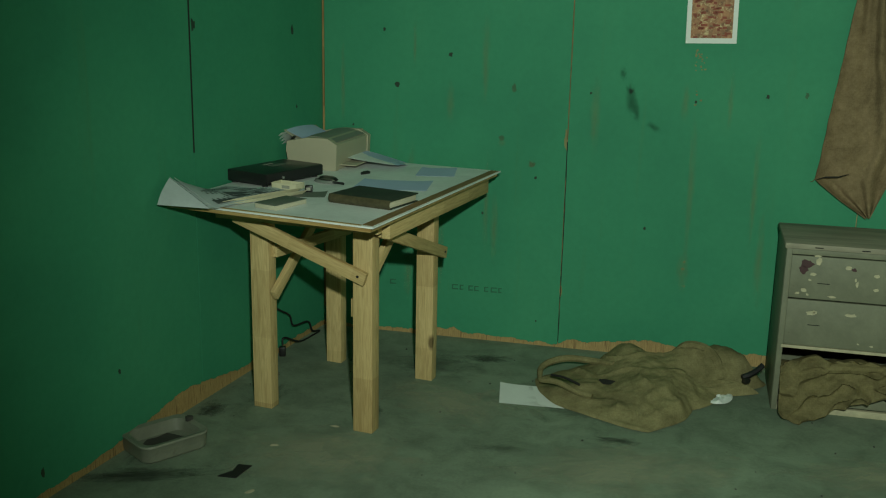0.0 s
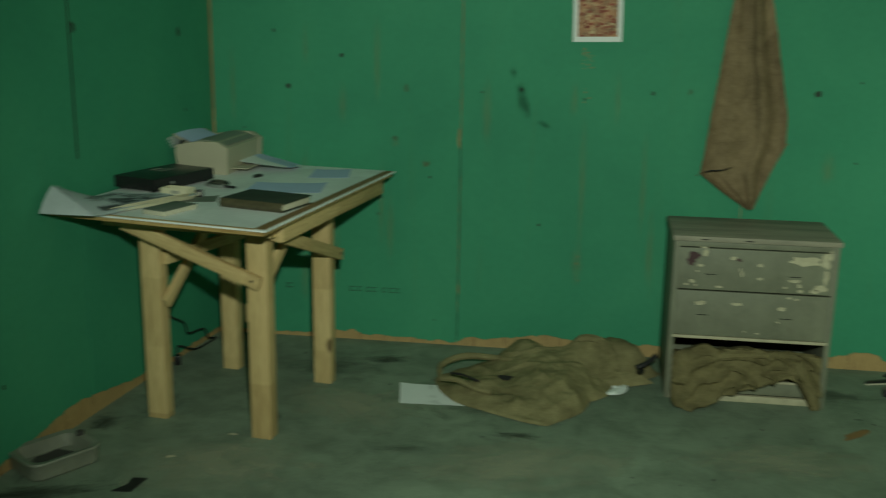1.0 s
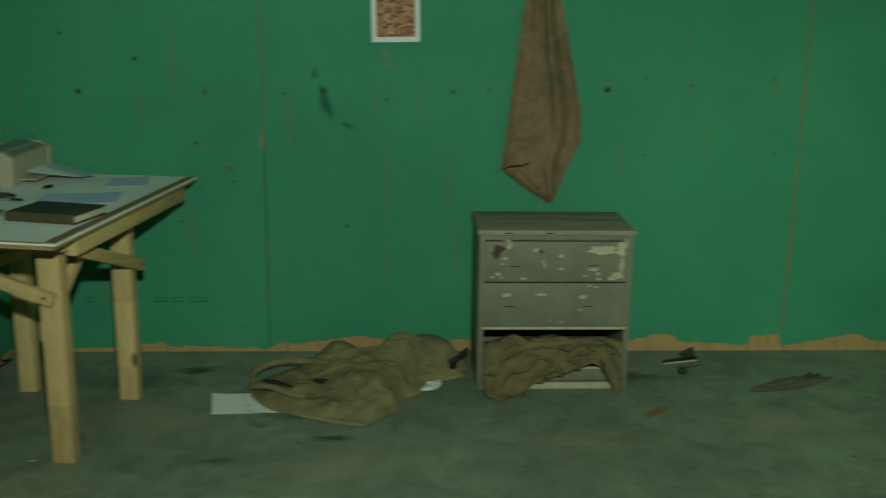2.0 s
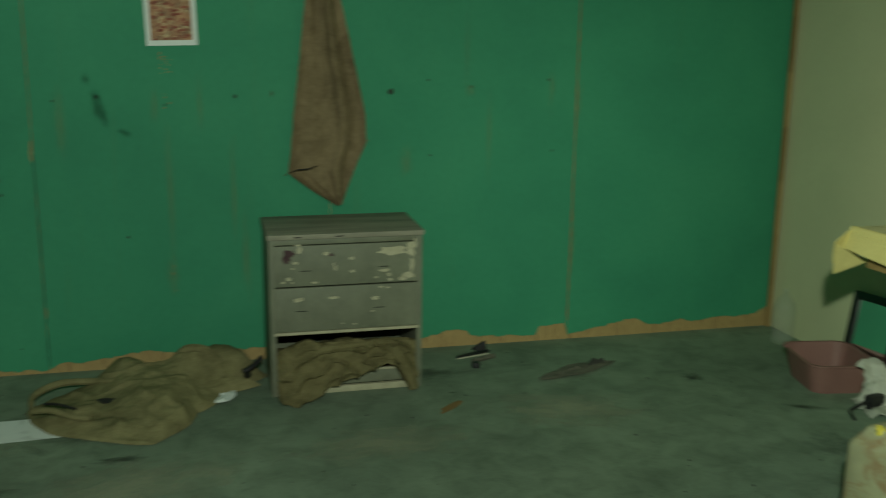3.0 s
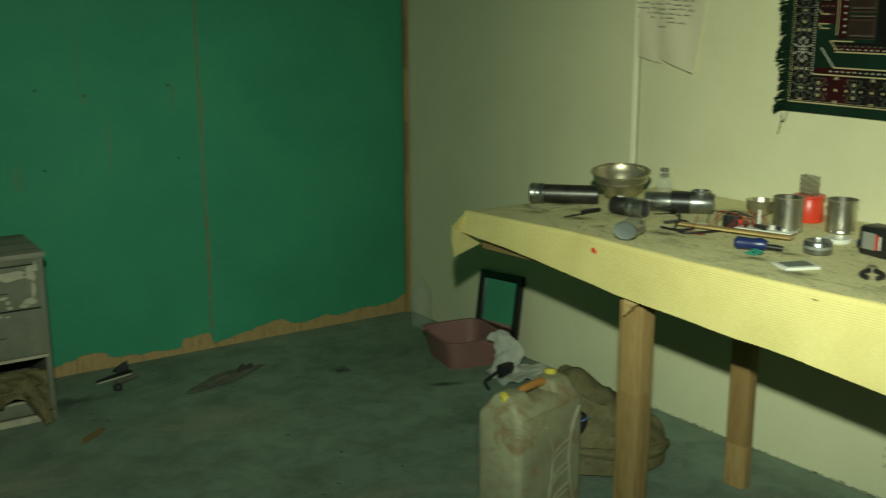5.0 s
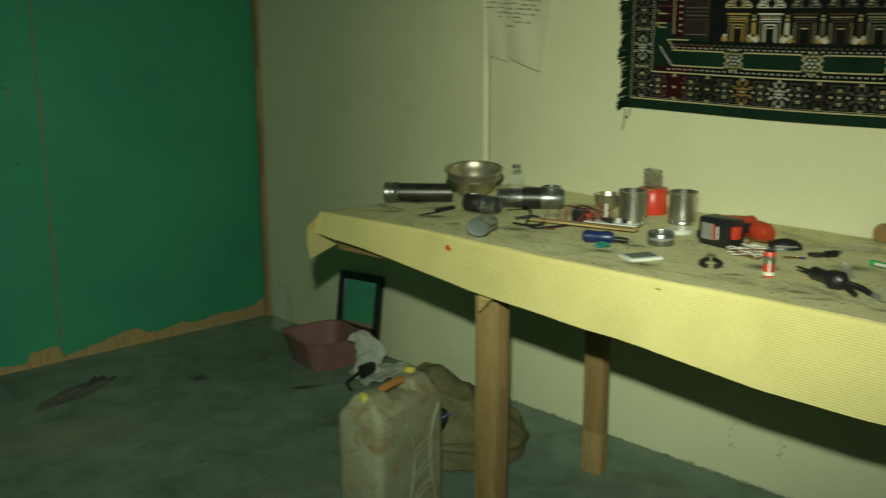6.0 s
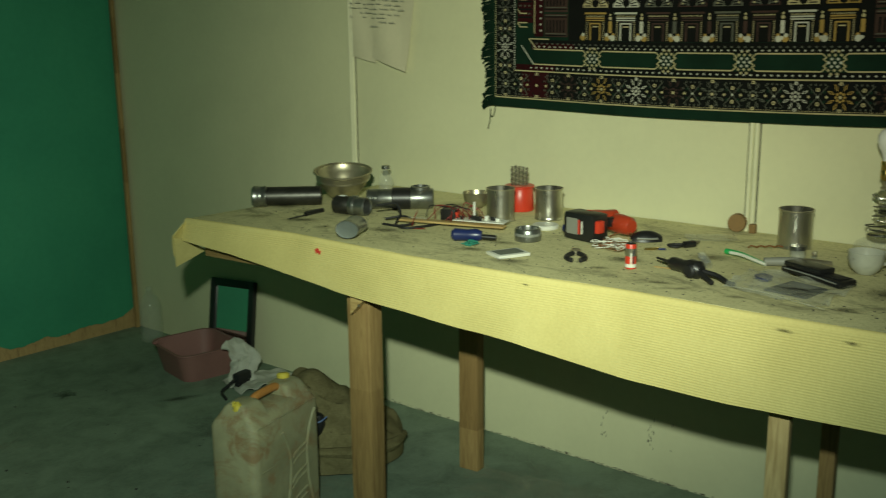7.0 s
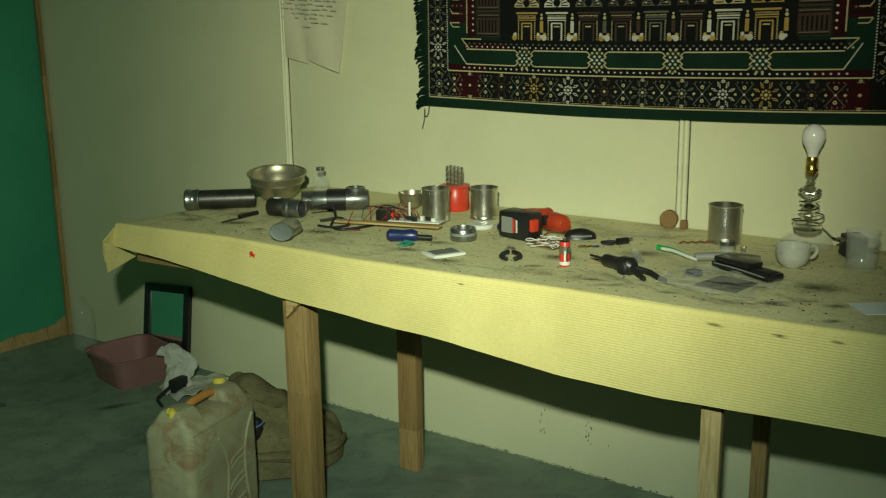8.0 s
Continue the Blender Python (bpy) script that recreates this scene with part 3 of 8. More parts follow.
# unseen as well, its blue tint chosen for the bounce
solid("wall_south", box((L_SOUTH, 0.1, HIGH), (L_SOUTH / 2, 0.05, 0), 0), PALE_WALL, M_SOUTH, "plain unseen wall behind the camera, tinted blue to cool the shadows", "wall", kind="structure")

# corner strips of bare wood
solid("trim_northeast", box((0.022, 0.018, HIGH), bevel=0.003), OLD_PINE, on_wall(M_NORTH, L_NORTH - 0.022, 0, 0.012), "bare tan wood strip in the corner", "trim", kind="structure")
solid("trim_northwest", box((0.009, 0.009, HIGH - 0.10), bevel=0.002), OLD_PINE, on_wall(M_NORTH, 0.006, 0.10, 0.006), "thin bare wood strip in the corner", "trim", kind="structure")
solid("wall_joint_gap", box((0.007, 0.002, HIGH - 1.0), bevel=0), DARK_GAP, on_wall(M_WEST, 5.650, 1.0, 0.0015), "dark open joint between two green boards", "joint", kind="structure")


def wall_mark(name, m, u, z, rx, rz, material, label, seed, off=0.0012, rough=0.35):
    o = blob_outline(random.Random(seed), rx, rz, 12, rough)
    return solid(name, prism(o, -off, 0.0), material, on_wall(m, u, z), label, "wall mark", kind="structure")


KNOT = surf("knot_hole", (0.022, 0.05, 0.03), 0.8, vary=0.5, grain=150)
SCUFF = surf("scuff", (0.05, 0.15, 0.075), 0.8, vary=0.4, grain=60)
TAN_SCUFF = surf("tan_scuff", (0.24, 0.23, 0.10), 0.8, vary=0.4, grain=80)
for i, (u, z, r) in enumerate(((0.362, 1.195, 0.011), (0.613, 1.336, 0.009), (1.423, 1.205, 0.009), (1.993, 1.204, 0.008), (2.68, 1.222, 0.014), (0.30, 1.44, 0.006), (1.25, 1.19, 0.005), (1.70, 1.17, 0.006),
                             (2.85, 1.27, 0.005), (3.42, 1.27, 0.006), (2.86, 0.93, 0.005), (3.45, 0.94, 0.005), (1.02, 0.80, 0.006), (0.15, 1.0, 0.005), (1.52, 0.60, 0.006), (0.78, 0.62, 0.005), (1.05, 0.12, 0.004))):
    wall_mark("screw_hole", M_NORTH, u, z, r, r * 1.15, KNOT, "dark screw hole in the green board", i)
for i, (u, z, r) in enumerate(((5.675, 1.469, 0.016), (6.429, 1.435, 0.014), (6.46, 1.10, 0.007), (5.15, 0.30, 0.008), (4.75, 0.10, 0.012), (5.9, 0.72, 0.007))):
    wall_mark("knot_mark", M_WEST, u, z, r * 0.75, r * 1.3, KNOT, "dark knot mark in the green board", 40 + i)


stain_count = itertools.count()


def patch(name, at, rx, ry, material, label, category="stain"):
    """A stain on a surface: x, y of the pose lie in it, z points out of it; each lies a hair above the one before."""
    at = at @ Matrix.Translation((0, 0, 0.00003 * next(stain_count)))
    o = [(math.cos(2 * math.pi * k / 24), math.sin(2 * math.pi * k / 24)) for k in range(24)]
    bm = bmesh.new()
    bm.faces.new([bm.verts.new((x, y, 0)) for x, y in o])
    ob = solid(name, bm, material, at @ Matrix.Diagonal((rx, ry, 1, 1)), label, category, kind="structure" if category else "")
    return ob


def wall_patch(m, u, z, rx, rz, material, label, turn=0.0):
    return patch("wall_smudge", on_wall(m, u, z, 0.0016) @ pose(0, 0, 0, 90, 0, 0) @ pose(0, 0, 0, 0, 0, turn), rx, rz, material, label)


for u, z, rx, rz, q in ((1.428, 1.165, 0.05, 0.13, 8), (1.45, 1.12, 0.03, 0.09, 14), (1.53, 1.055, 0.06, 0.03, -25), (1.385, 1.28, 0.03, 0.05, 0), (1.42, 1.205, 0.03, 0.03, 0)):
    wall_patch(M_NORTH, u, z, rx, rz, SMUDGE, "dark smeared smudge on green board", q)
for u, z, rx, rz in ((1.705, 0.80, 0.025, 0.55), (1.70, 0.42, 0.04, 0.16), (3.562, 1.3, 0.012, 0.4), (0.86, 0.95, 0.03, 0.03), (1.0, 0.86, 0.03, 0.03), (3.05, 1.22, 0.04, 0.04), (2.75, 0.9, 0.05, 0.12), (0.10, 1.2, 0.02, 0.3), (2.02, 0.5, 0.03, 0.3)):
    wall_patch(M_NORTH, u, z, rx, rz, TAN_SMUDGE, "faint tan rubbed streak on green board")
rng = random.Random(31)
for _ in range(22):
    wall_patch(M_NORTH, rng.uniform(0.1, 3.6), rng.uniform(0.3, 1.4), rng.uniform(0.012, 0.04), rng.uniform(0.10, 0.40), TAN_SMUDGE, "faint tan rubbed streak on green board")
for i, (u, z, a, b) in enumerate(((0.907, 1.20, 0.010, 0.014), (2.15, 1.215, 0.008, 0.012), (0.86, 0.97, 0.014, 0.010), (3.05, 1.24, 0.012, 0.01), (1.00, 0.86, 0.014, 0.012))):
    wall_mark("tan_mark", M_NORTH, u, z, a, b, SCUFF, "faint brown mark on the green board", 80 + i, 0.0008, 0.5)
bm = bmesh.new()
rng = random.Random(12)
for z0, z1, n, w in ((1.30, 1.385, 26, 0.024), (1.13, 1.22, 5, 0.012), (0.30, 0.50, 6, 0.012)):
    for _ in range(n):
        u, z = 1.705 + rng.uniform(-w, w), rng.uniform(z0, z1)
        a = rng.uniform(0.003, 0.009)
        prism([(u, z), (u + a, z + 0.001), (u + a * 0.9, z + a), (u - 0.001, z + a * 0.7)], -0.001, 0.0, bm)
solid("glue_remnant", bm, TAN_SCUFF, M_NORTH, "tan glue remnant on the green board", "glue mark", kind="stuff")
for u, z0, z1, w in ((1.150, 0.93, 1.03, 0.006), (1.160, 0.25, 0.31, 0.005), (3.562, 1.10, 1.25, 0.004)):
    wall_mark("joint_wear", M_NORTH, u, (z0 + z1) / 2, w, (z1 - z0) / 2, TAN_SCUFF if w < 0.01 else SCUFF, "paint worn along a board joint", int(u * 100), 0.0007, 0.3)


def joint_line(u, z0, z1, w, material, label, seed):
    """A narrow uneven line of bare or dark edge down a board joint."""
    r = random.Random(seed)
    n = int((z1 - z0) / 0.03)
    side = [[(u + k * w * r.uniform(0.15, 0.6) + 0.002 * math.sin(3 * i / n), z0 + (z1 - z0) * i / n) for i in range(n + 1)] for k in (-1, 1)]
    return solid("joint_line", prism(side[0] + side[1][::-1], -0.001, 0.0), material, M_NORTH, label, "joint", kind="structure")


BARE_EDGE = surf("bare_edge", (0.20, 0.155, 0.07), 0.85, vary=0.5, grain=60, stain=9)
joint_line(3.562, 0.10, HIGH - 0.01, 0.010, BARE_EDGE, "tan bare edge along a board joint", 1)
joint_line(1.157, 0.98, HIGH - 0.01, 0.005, BARE_EDGE, "tan bare edge along a board joint", 2)
joint_line(1.157, 0.03, 0.97, 0.0042, DARK_GAP, "dark open joint between two boards", 3)
bm = bmesh.new()
for i, (u, w) in enumerate(((0.335, 0.03), (0.53, 0.03), (0.642, 0.03), (0.68, 0.018), (0.722, 0.022), (0.75, 0.022), (0.798, 0.02), (0.83, 0.03), (0.866, 0.016))):
    for a, b in ((0.0, 0.007), (0.020, 0.026)):
        prism([(u, 0.240 + a), (u + w, 0.241 + a), (u + w, 0.240 + b), (u, 0.239 + b)], -0.0008, 0.0, bm)
    prism([(u, 0.24), (u + 0.006, 0.24), (u + 0.006, 0.265), (u, 0.265)], -0.001, 0.0, bm)
solid("stencil_mark", bm, STENCIL, M_NORTH, "faded dark stencil bars on the green board", "stencil mark", kind="stuff")


# ---- wall hangings ----
def poster():
    t = thing("poster", on_wall(M_NORTH, 1.742, 1.418, 0.003) @ pose(0, 0, 0, 0, -1.2, 0), "white-bordered reddish picture poster pinned to green wall", "poster")
    part("sheet", box((0.208, 0.002, 0.30), bevel=0), PAPER, t, "white paper sheet")
    part("picture", box((0.170, 0.001, 0.262), (0, -0.0018, 0.022), 0), POSTER, t, "mottled red and cream picture")
    bm = bmesh.new()
    r = random.Random(2)
    for row in range(11):
        for _ in range(7):
            x, z, w = r.uniform(-0.08, 0.06), 0.03 + row * 0.023 + r.uniform(-0.008, 0.008), r.uniform(0.006, 0.03)
            prism([(x, z), (x + w, z + r.uniform(-0.003, 0.003)), (x + w, z + 0.009), (x, z + r.uniform(0.003, 0.012))], -0.0032, -0.0024, bm)
    tagged(part("picture_pattern", bm, surf("poster_marks", (0.30, 0.07, 0.04), 0.7, vary=0.6, grain=60), t, "small dark red shapes"), kind="stuff")


poster()


def note():
    t = thing("wall_note", on_wall(M_EAST, 1.57, 1.392, 0.004), "two overlapping handwritten notes on cream wall", "note")

    def sheet(pts, off, curl):
        a, b, c, d = [Vector((p[0], 0, p[1])) for p in pts]

        def f(u, v):
            p = (a * (1 - u) + b * u) * (1 - v) + (d * (1 - u) + c * u) * v
            p.y = -off - curl * (1 - v) ** 2 * (0.3 + 0.7 * u) - 0.006 * math.sin(3 * u + 2 * v) ** 2
            return p
        return grid(10, 12, f, 0.0006)

    part("note_sheet", sheet([(0.0, 0.03), (0.155, 0.0), (0.16, 0.30), (0.02, 0.31)], 0.002, 0.010), PAPER_CREAM, t, "white lined sheet")
    part("note_sheet", sheet([(0.135, 0.02), (0.315, -0.03), (0.355, 0.25), (0.165, 0.27)], 0.006, 0.018), PAPER_CREAM, t, "white curled sheet")
    bm = bmesh.new()
    r = random.Random(9)
    for row in range(8):
        x = 0.03
        while x < 0.30:
            w = r.uniform(0.012, 0.045)
            z = 0.262 - row * 0.017 - 0.05 * x + r.uniform(-0.002, 0.002)
            if r.random() < (0.9 if row < 5 else 0.45) and x < 0.31 - row * 0.008:
                y = -0.020 if x < 0.14 else -0.028
                prism([(x, z), (x + w, z - 0.0015), (x + w, z + 0.0006), (x, z + 0.0012)], y - 0.0006, y, bm)
                for k in range(int(w / 0.006)):
                    prism([(x + 0.006 * k, z), (x + 0.006 * k + 0.0012, z), (x + 0.006 * k + 0.0022, z + r.uniform(0.003, 0.008)), (x + 0.006 * k + 0.001, z + 0.005)], y - 0.0006, y, bm)
            x += w + r.uniform(0.006, 0.014)
    tagged(part("handwriting_bars", bm, INK_SOFT, t, "grey lines of unreadable handwriting"), kind="stuff")


note()


def hung_burlap():
    zs = [1.98, 1.80, 1.60, 1.126, 1.00, 0.871, 0.80, 0.719]
    left = [2.35, 2.328, 2.297, 2.243, 2.228, 2.212, 2.31, 2.428]
    right = [2.41, 2.435, 2.458, 2.556, 2.562, 2.505, 2.482, 2.446]

    def f(u, v):
        z = 1.98 - (1.98 - 0.719) * v
        zi = zs[::-1]
        l, r = float(np.interp(z, zi, left[::-1])), float(np.interp(z, zi, right[::-1]))
        x = l + (r - l) * u + 0.004 * noise.noise((z * 12, u * 4, 1))
        deep = 0.030 + 0.022 * math.cos((u - 0.62) * 9.0) * (0.4 + 0.6 * (1 - v)) + 0.018 * noise.noise((u * 3, z * 4, 7)) + 0.010 * math.sin(u * 16 + z * 3)
        fold = math.exp(-((u - 0.55 + 0.05 * math.sin(z * 5)) / 0.05) ** 2) * 0.022 * (1 - 0.5 * v)
        return Vector((x, -max(0.006, deep - fold), z + 0.006 * noise.noise((u * 9, v * 9, 2)) * v))

    t = thing("hanging_burlap", M_NORTH, "brown burlap sack hanging on green wall", "sack")
    part("cloth", grid(44, 90, f, 0.003), BURLAP_HUNG, t)
    part("nail", lathe([(0, 0), (0.006, 0), (0.006, 0.004), (0.003, 0.005), (0.003, 0.06), (0, 0.06)], 10, m=pose(2.38, -0.055, 1.965, -90, 0, 0)), STEEL, t, "steel nail")
    part("tear", prism([(2.214, 0.874), (2.25, 0.884), (2.30, 0.888), (2.34, 0.905), (2.30, 0.892), (2.25, 0.889)], -0.064, -0.056), DARK_GAP, t, "dark slit torn in the cloth")
    for pts in ([(2.214, -0.02, 0.872), (2.205, -0.02, 0.86), (2.198, -0.01, 0.855)], [(2.552, -0.02, 1.0), (2.566, -0.015, 1.006), (2.575, -0.01, 1.002)]):
        part("loose_thread", tube(curve(pts), 0.0015, 5), BURLAP_HUNG, t)


hung_burlap()
# ---- woven rug on the east wall ----
def rug():
    U0, U1, Z0, Z1 = 2.287, 3.875, 1.257, 2.25
    t = thing("wall_rug", M_EAST, "dark green woven rug with pale border hung on wall", "rug")

    def sag(u):
        return -0.014 * math.sin(math.pi * min(1, max(0, (u - U0) / (U1 - U0)))) + 0.012 * (u - U0) / (U1 - U0)

    def body(a, b):
        u = U0 + (U1 - U0) * a
        z = Z0 + (Z1 - Z0) * b
        return Vector((u, -0.0225 - 0.003 * math.sin(u * 9 + 1) * (1 - b), z + sag(u) * (1 - b)))

    part("ground_weave", grid(60, 16, body, 0.008), PILE, t, "dark green pile ground")
    layers = {k: bmesh.new() for k in ("dark", "red", "brown", "cream", "white", "gold", "grey", "green", "cut")}
    up = {"dark": 0.001, "red": 0.0014, "brown": 0.0017, "green": 0.0020, "grey": 0.0023, "gold": 0.0026, "cream": 0.0029, "white": 0.0032, "cut": 0.0036}
    mats = {"dark": PILE_DARK, "red": PILE_RED, "brown": PILE_BROWN, "cream": PILE_CREAM, "white": PILE_WHITE, "gold": PILE_GOLD, "grey": PILE_GREY, "green": PILE, "cut": PILE_DARK}

    def poly(c, pts):
        bm = layers[c]
        vs = []
        for u, z in pts:
            b = (z - Z0) / (Z1 - Z0)
            vs.append(bm.verts.new((u, -0.0230 - 0.003 * math.sin(u * 9 + 1) * (1 - b) - up[c], z + sag(u) * (1 - b))))
        bm.faces.new(vs)

    def rect(c, a, b, lo, hi):
        n = max(1, int((b - a) / 0.05))
        for i in range(n):
            p, q = a + (b - a) * i / n, a + (b - a) * (i + 1) / n
            poly(c, [(p, lo), (q, lo), (q, hi), (p, hi)])

    def line(c, p, q, w):
        d = (Vector(q) - Vector(p))
        n = max(1, int(d.length / 0.04))
        s = Vector((-d.y, d.x)).normalized() * w / 2
        for i in range(n):
            a, b = Vector(p) + d * (i / n), Vector(p) + d * ((i + 1) / n)
            poly(c, [a - s, b - s, b + s, a + s])

    def beads(c, p, q, w, step):
        d = Vector(q) - Vector(p)
        n = max(1, int(d.length / step))
        for i in range(n):
            a = Vector(p) + d * ((i + 0.25) / n)
            b = Vector(p) + d * ((i + 0.78) / n)
            line(c, a, b, w)

    def dot(c, u, z, r, n=8):
        poly(c, [(u + r * math.cos(2 * math.pi * i / n), z + r * math.sin(2 * math.pi * i / n)) for i in range(n)])

    def diamond(c, u, z, r, k=1.0):
        poly(c, [(u - r, z), (u, z - r * k), (u + r, z), (u, z + r * k)])

    def petal(c, u, z, ang, r0, r1, w):
        d, s = Vector((math.cos(ang), math.sin(ang))), Vector((-math.sin(ang), math.cos(ang)))
        o = Vector((u, z))
        poly(c, [o + d * r0, o + d * (r0 * 0.5 + r1 * 0.5) - s * w, o + d * r1, o + d * (r0 * 0.5 + r1 * 0.5) + s * w])

    def flower(c, u, z, r, inner=None):
        for k in range(8):
            a = k * math.pi / 4 + math.pi / 8
            petal(c, u, z, a, r * 0.28, r, r * 0.13)
            petal("cut", u, z, a, r * 0.48, r * 0.84, r * 0.055)
            dot(inner or c, u + r * 1.02 * math.cos(a + math.pi / 8), z + r * 1.02 * math.sin(a + math.pi / 8), r * 0.06, 6)
        dot(inner or c, u, z, r * 0.2)
        dot('cut', u, z, r * 0.09, 6)
        for k in range(4):
            a = k * math.pi / 2
            dot(inner or c, u + r * 0.42 * math.cos(a), z + r * 0.42 * math.sin(a), r * 0.09, 6)

    A, B = U0 + 0.016, U1 - 0.016            # outer pale line
    C, D = 2.382, 3.778                      # inner line of the border
    lo, lo2 = 1.290, 1.384                   # the same two along the foot
    rect("dark", A, B, lo, lo2)
    rect("dark", A, C, lo2, Z1 - 0.02)
    rect("dark", D, B, lo2, Z1 - 0.02)
    r = random.Random(21)
    for u0, u1 in ((2.41, 2.52), (3.66, 3.77)):
        rect("red", u0, u1, lo + 0.004, lo2 - 0.004)
    line("cream", (A, lo), (B, lo), 0.0042)
    line("cream", (C, lo2), (D, lo2), 0.0042)
    for u in (A, B):
        beads("cream", (u, lo), (u, Z1 - 0.05), 0.0042, 0.007)
    for u in (C, D):
        beads("white", (u, lo2), (u, Z1 - 0.05), 0.0042, 0.008)
    beads("cream", (A, lo + 0.006), (B, lo + 0.006), 0.0018, 0.006)
    # flowers and lattices along the foot and up both sides
    def blossom(c, u, z, r):
        bud = "cream" if c not in ("white",) else "white"
        for k in range(4):
            a = math.pi / 4 + k * math.pi / 2
            for da in (-0.34, 0.34):
                petal(c, u, z, a + da, r * 0.52, r * 1.22, r * 0.13)
                petal("cut", u, z, a + da, r * 0.66, r * 1.08, r * 0.055)
        for k in range(8):
            a = k * math.pi / 4
            dot(c, u + r * 0.36 * math.cos(a), z + r * 0.36 * math.sin(a), r * 0.12, 6)
        dot(bud, u, z, r * 0.15, 6)
        for w in (-1, 1):
            dot(bud, u, z + w * r * 1.12, r * 0.16, 8)
            diamond("cut", u, z + w * r * 1.12, r * 0.07)
            for k in (-1, 1):
                diamond("grey", u + k * r * 0.22, z + w * r * 1.02, r * 0.07, 1.5)

    def lattice(u, z, r, upright):
        def p(x, y):
            return (u + (y if upright else x), z + (x if upright else y))
        for w in (-1, 1):
            line("grey", p(-r, -w * r * 1.15), p(r, w * r * 1.15), 0.0022)
            dot("cream", *p(0, w * r * 0.72), 0.0062, 6)
            diamond("cut", *p(0, w * r * 0.72), 0.0028)
            dot("cream", *p(w * r * 0.92, 0), 0.0052, 4)
            for k in range(4):
                diamond("grey", *p(-r * 0.75 + k * r * 0.5, w * r * 1.22), 0.0026, 1.5)
            for k in (-1, 1):
                diamond("green", *p(w * r * 0.62, k * r * 0.52), 0.0058)
                diamond("grey", *p(w * r * 1.1, k * r * 0.55), 0.0026, 1.8)
        diamond("white", *p(0, 0), 0.0042)

    zc = (lo + lo2) / 2
    tints = ["grey", "red", "brown", "gold", "white", "brown", "grey", "grey", "white", "gold", "brown", "red"]
    for i, c in enumerate(tints):
        u = 2.345 + 0.1275 * i
        blossom(c, u, zc, 0.034)
        if i < 11:
            lattice(u + 0.0638, zc, 0.028, False)
    for u in ((A + C) / 2, (D + B) / 2):
        for i in range(1, 7):
            blossom(("grey", "white", "grey", "gold")[i % 4], u, zc + 0.125 * i, 0.032)
            lattice(u, zc + 0.125 * i - 0.0625, 0.026, True)
    # row of long cartouches
    rect("red", C + 0.004, C + 0.16, lo2 + 0.003, 1.406)
    rect("red", D - 0.16, D - 0.004, lo2 + 0.003, 1.406)
    rect("dark", C + 0.16, D - 0.16, lo2 + 0.003, 1.406)
    rect("dark", 2.45, 3.70, 1.458, 1.489)
    rect("red", 2.45, 2.62, 1.458, 1.478)
    xs = [2.690, 2.955, 3.205, 3.470]
    h0, h1 = 1.408, 1.458
    ends = [2.46, *xs, 3.70]
    for i, (a, b) in enumerate(zip(ends, ends[1:])):
        a2, b2 = (a + 0.036 if i else a), (b - 0.036 if i < 4 else b)
        rect("green", a2, b2, h0, h1)
        line("cream", (a2, h0), (b2, h0), 0.0042)
        line("cream", (a2, h1), (b2, h1), 0.0042)
        m = (h0 + h1) / 2
        for e, s in ((a2, -1), (b2, 1)):
            if (i == 0 and s < 0) or (i == 4 and s > 0):
                line("white", (e, h0), (e - s * -0.045, h1 + 0.02) if s > 0 else (e - 0.05, h1 + 0.012), 0.0036)
                continue
            for z in (h0, h1):
                line("cream", (e, z), (e + s * 0.013, z + (m - z) * 0.45), 0.0036)
                line("cream", (e + s * 0.013, z + (m - z) * 0.45), (e + s * 0.004, z + (m - z) * 0.6), 0.0036)
                line("cream", (e + s * 0.004, z + (m - z) * 0.6), (e + s * 0.018, m), 0.0036)
    for u in xs:
        for k in range(-3, 4):
            for j in range(-2, 3):
                if (k + j) % 2 == 0:
                    diamond("white" if abs(k) < 2 else "cream", u + j * 0.0085, (h0 + h1) / 2 + k * 0.0105, 0.0052)
    u = 2.45
    while u < 3.71:
        diamond("white", u, 1.396, 0.0042, 0.9)
        diamond("white", u + 0.0105, 1.4670, 0.0040, 0.9)
        diamond("grey", u, 1.477, 0.0044, 0.9)
        u += 0.021
    line("cream", (2.44, 1.492), (2.52, 1.492), 0.004)
    line("cream", (2.44, 1.492), (2.47, 1.462), 0.0035)
    line("cream", (3.66, 1.492), (3.735, 1.492), 0.004)
    line("cream", (3.735, 1.492), (3.705, 1.462), 0.0035)
    # corner steps and the red uprights at both sides of the doors
    for s, e in ((1, C), (-1, D)):
        def q(a, b, z0, z1, c):
            rect(c, *sorted((e + s * a, e + s * b)), z0, z1)
        q(0.01, 0.075, 1.545, 1.70, "red")
        q(0.08, 0.115, 1.50, 1.75, "red")
        q(0.12, 0.21, 1.50, 1.575, "brown")
        q(0.12, 0.21, 1.58, 1.75, "brown")
        for k in range(6):
            q(0.128 + 0.013 * k, 0.134 + 0.013 * k, 1.515, 1.555, "cut")
            q(0.128 + 0.013 * k, 0.134 + 0.013 * k, 1.60, 1.64, "cut")
            q(0.128 + 0.013 * k, 0.134 + 0.013 * k, 1.665, 1.70, "cut")
        for z in (1.503, 1.563, 1.588, 1.650, 1.708):
            q(0.122, 0.208, z, z + 0.0035, "cut")
            q(0.124, 0.206, z + 0.006, z + 0.0085, "grey")
        for k in range(5):
            q(0.014, 0.070, 1.56 + 0.026 * k, 1.566 + 0.026 * k, "cut")
            for j in range(3):
                diamond("grey", e + s * (0.022 + 0.018 * j), 1.575 + 0.026 * k, 0.0042)
        q(0.078, 0.082, 1.51, 1.75, "cream")
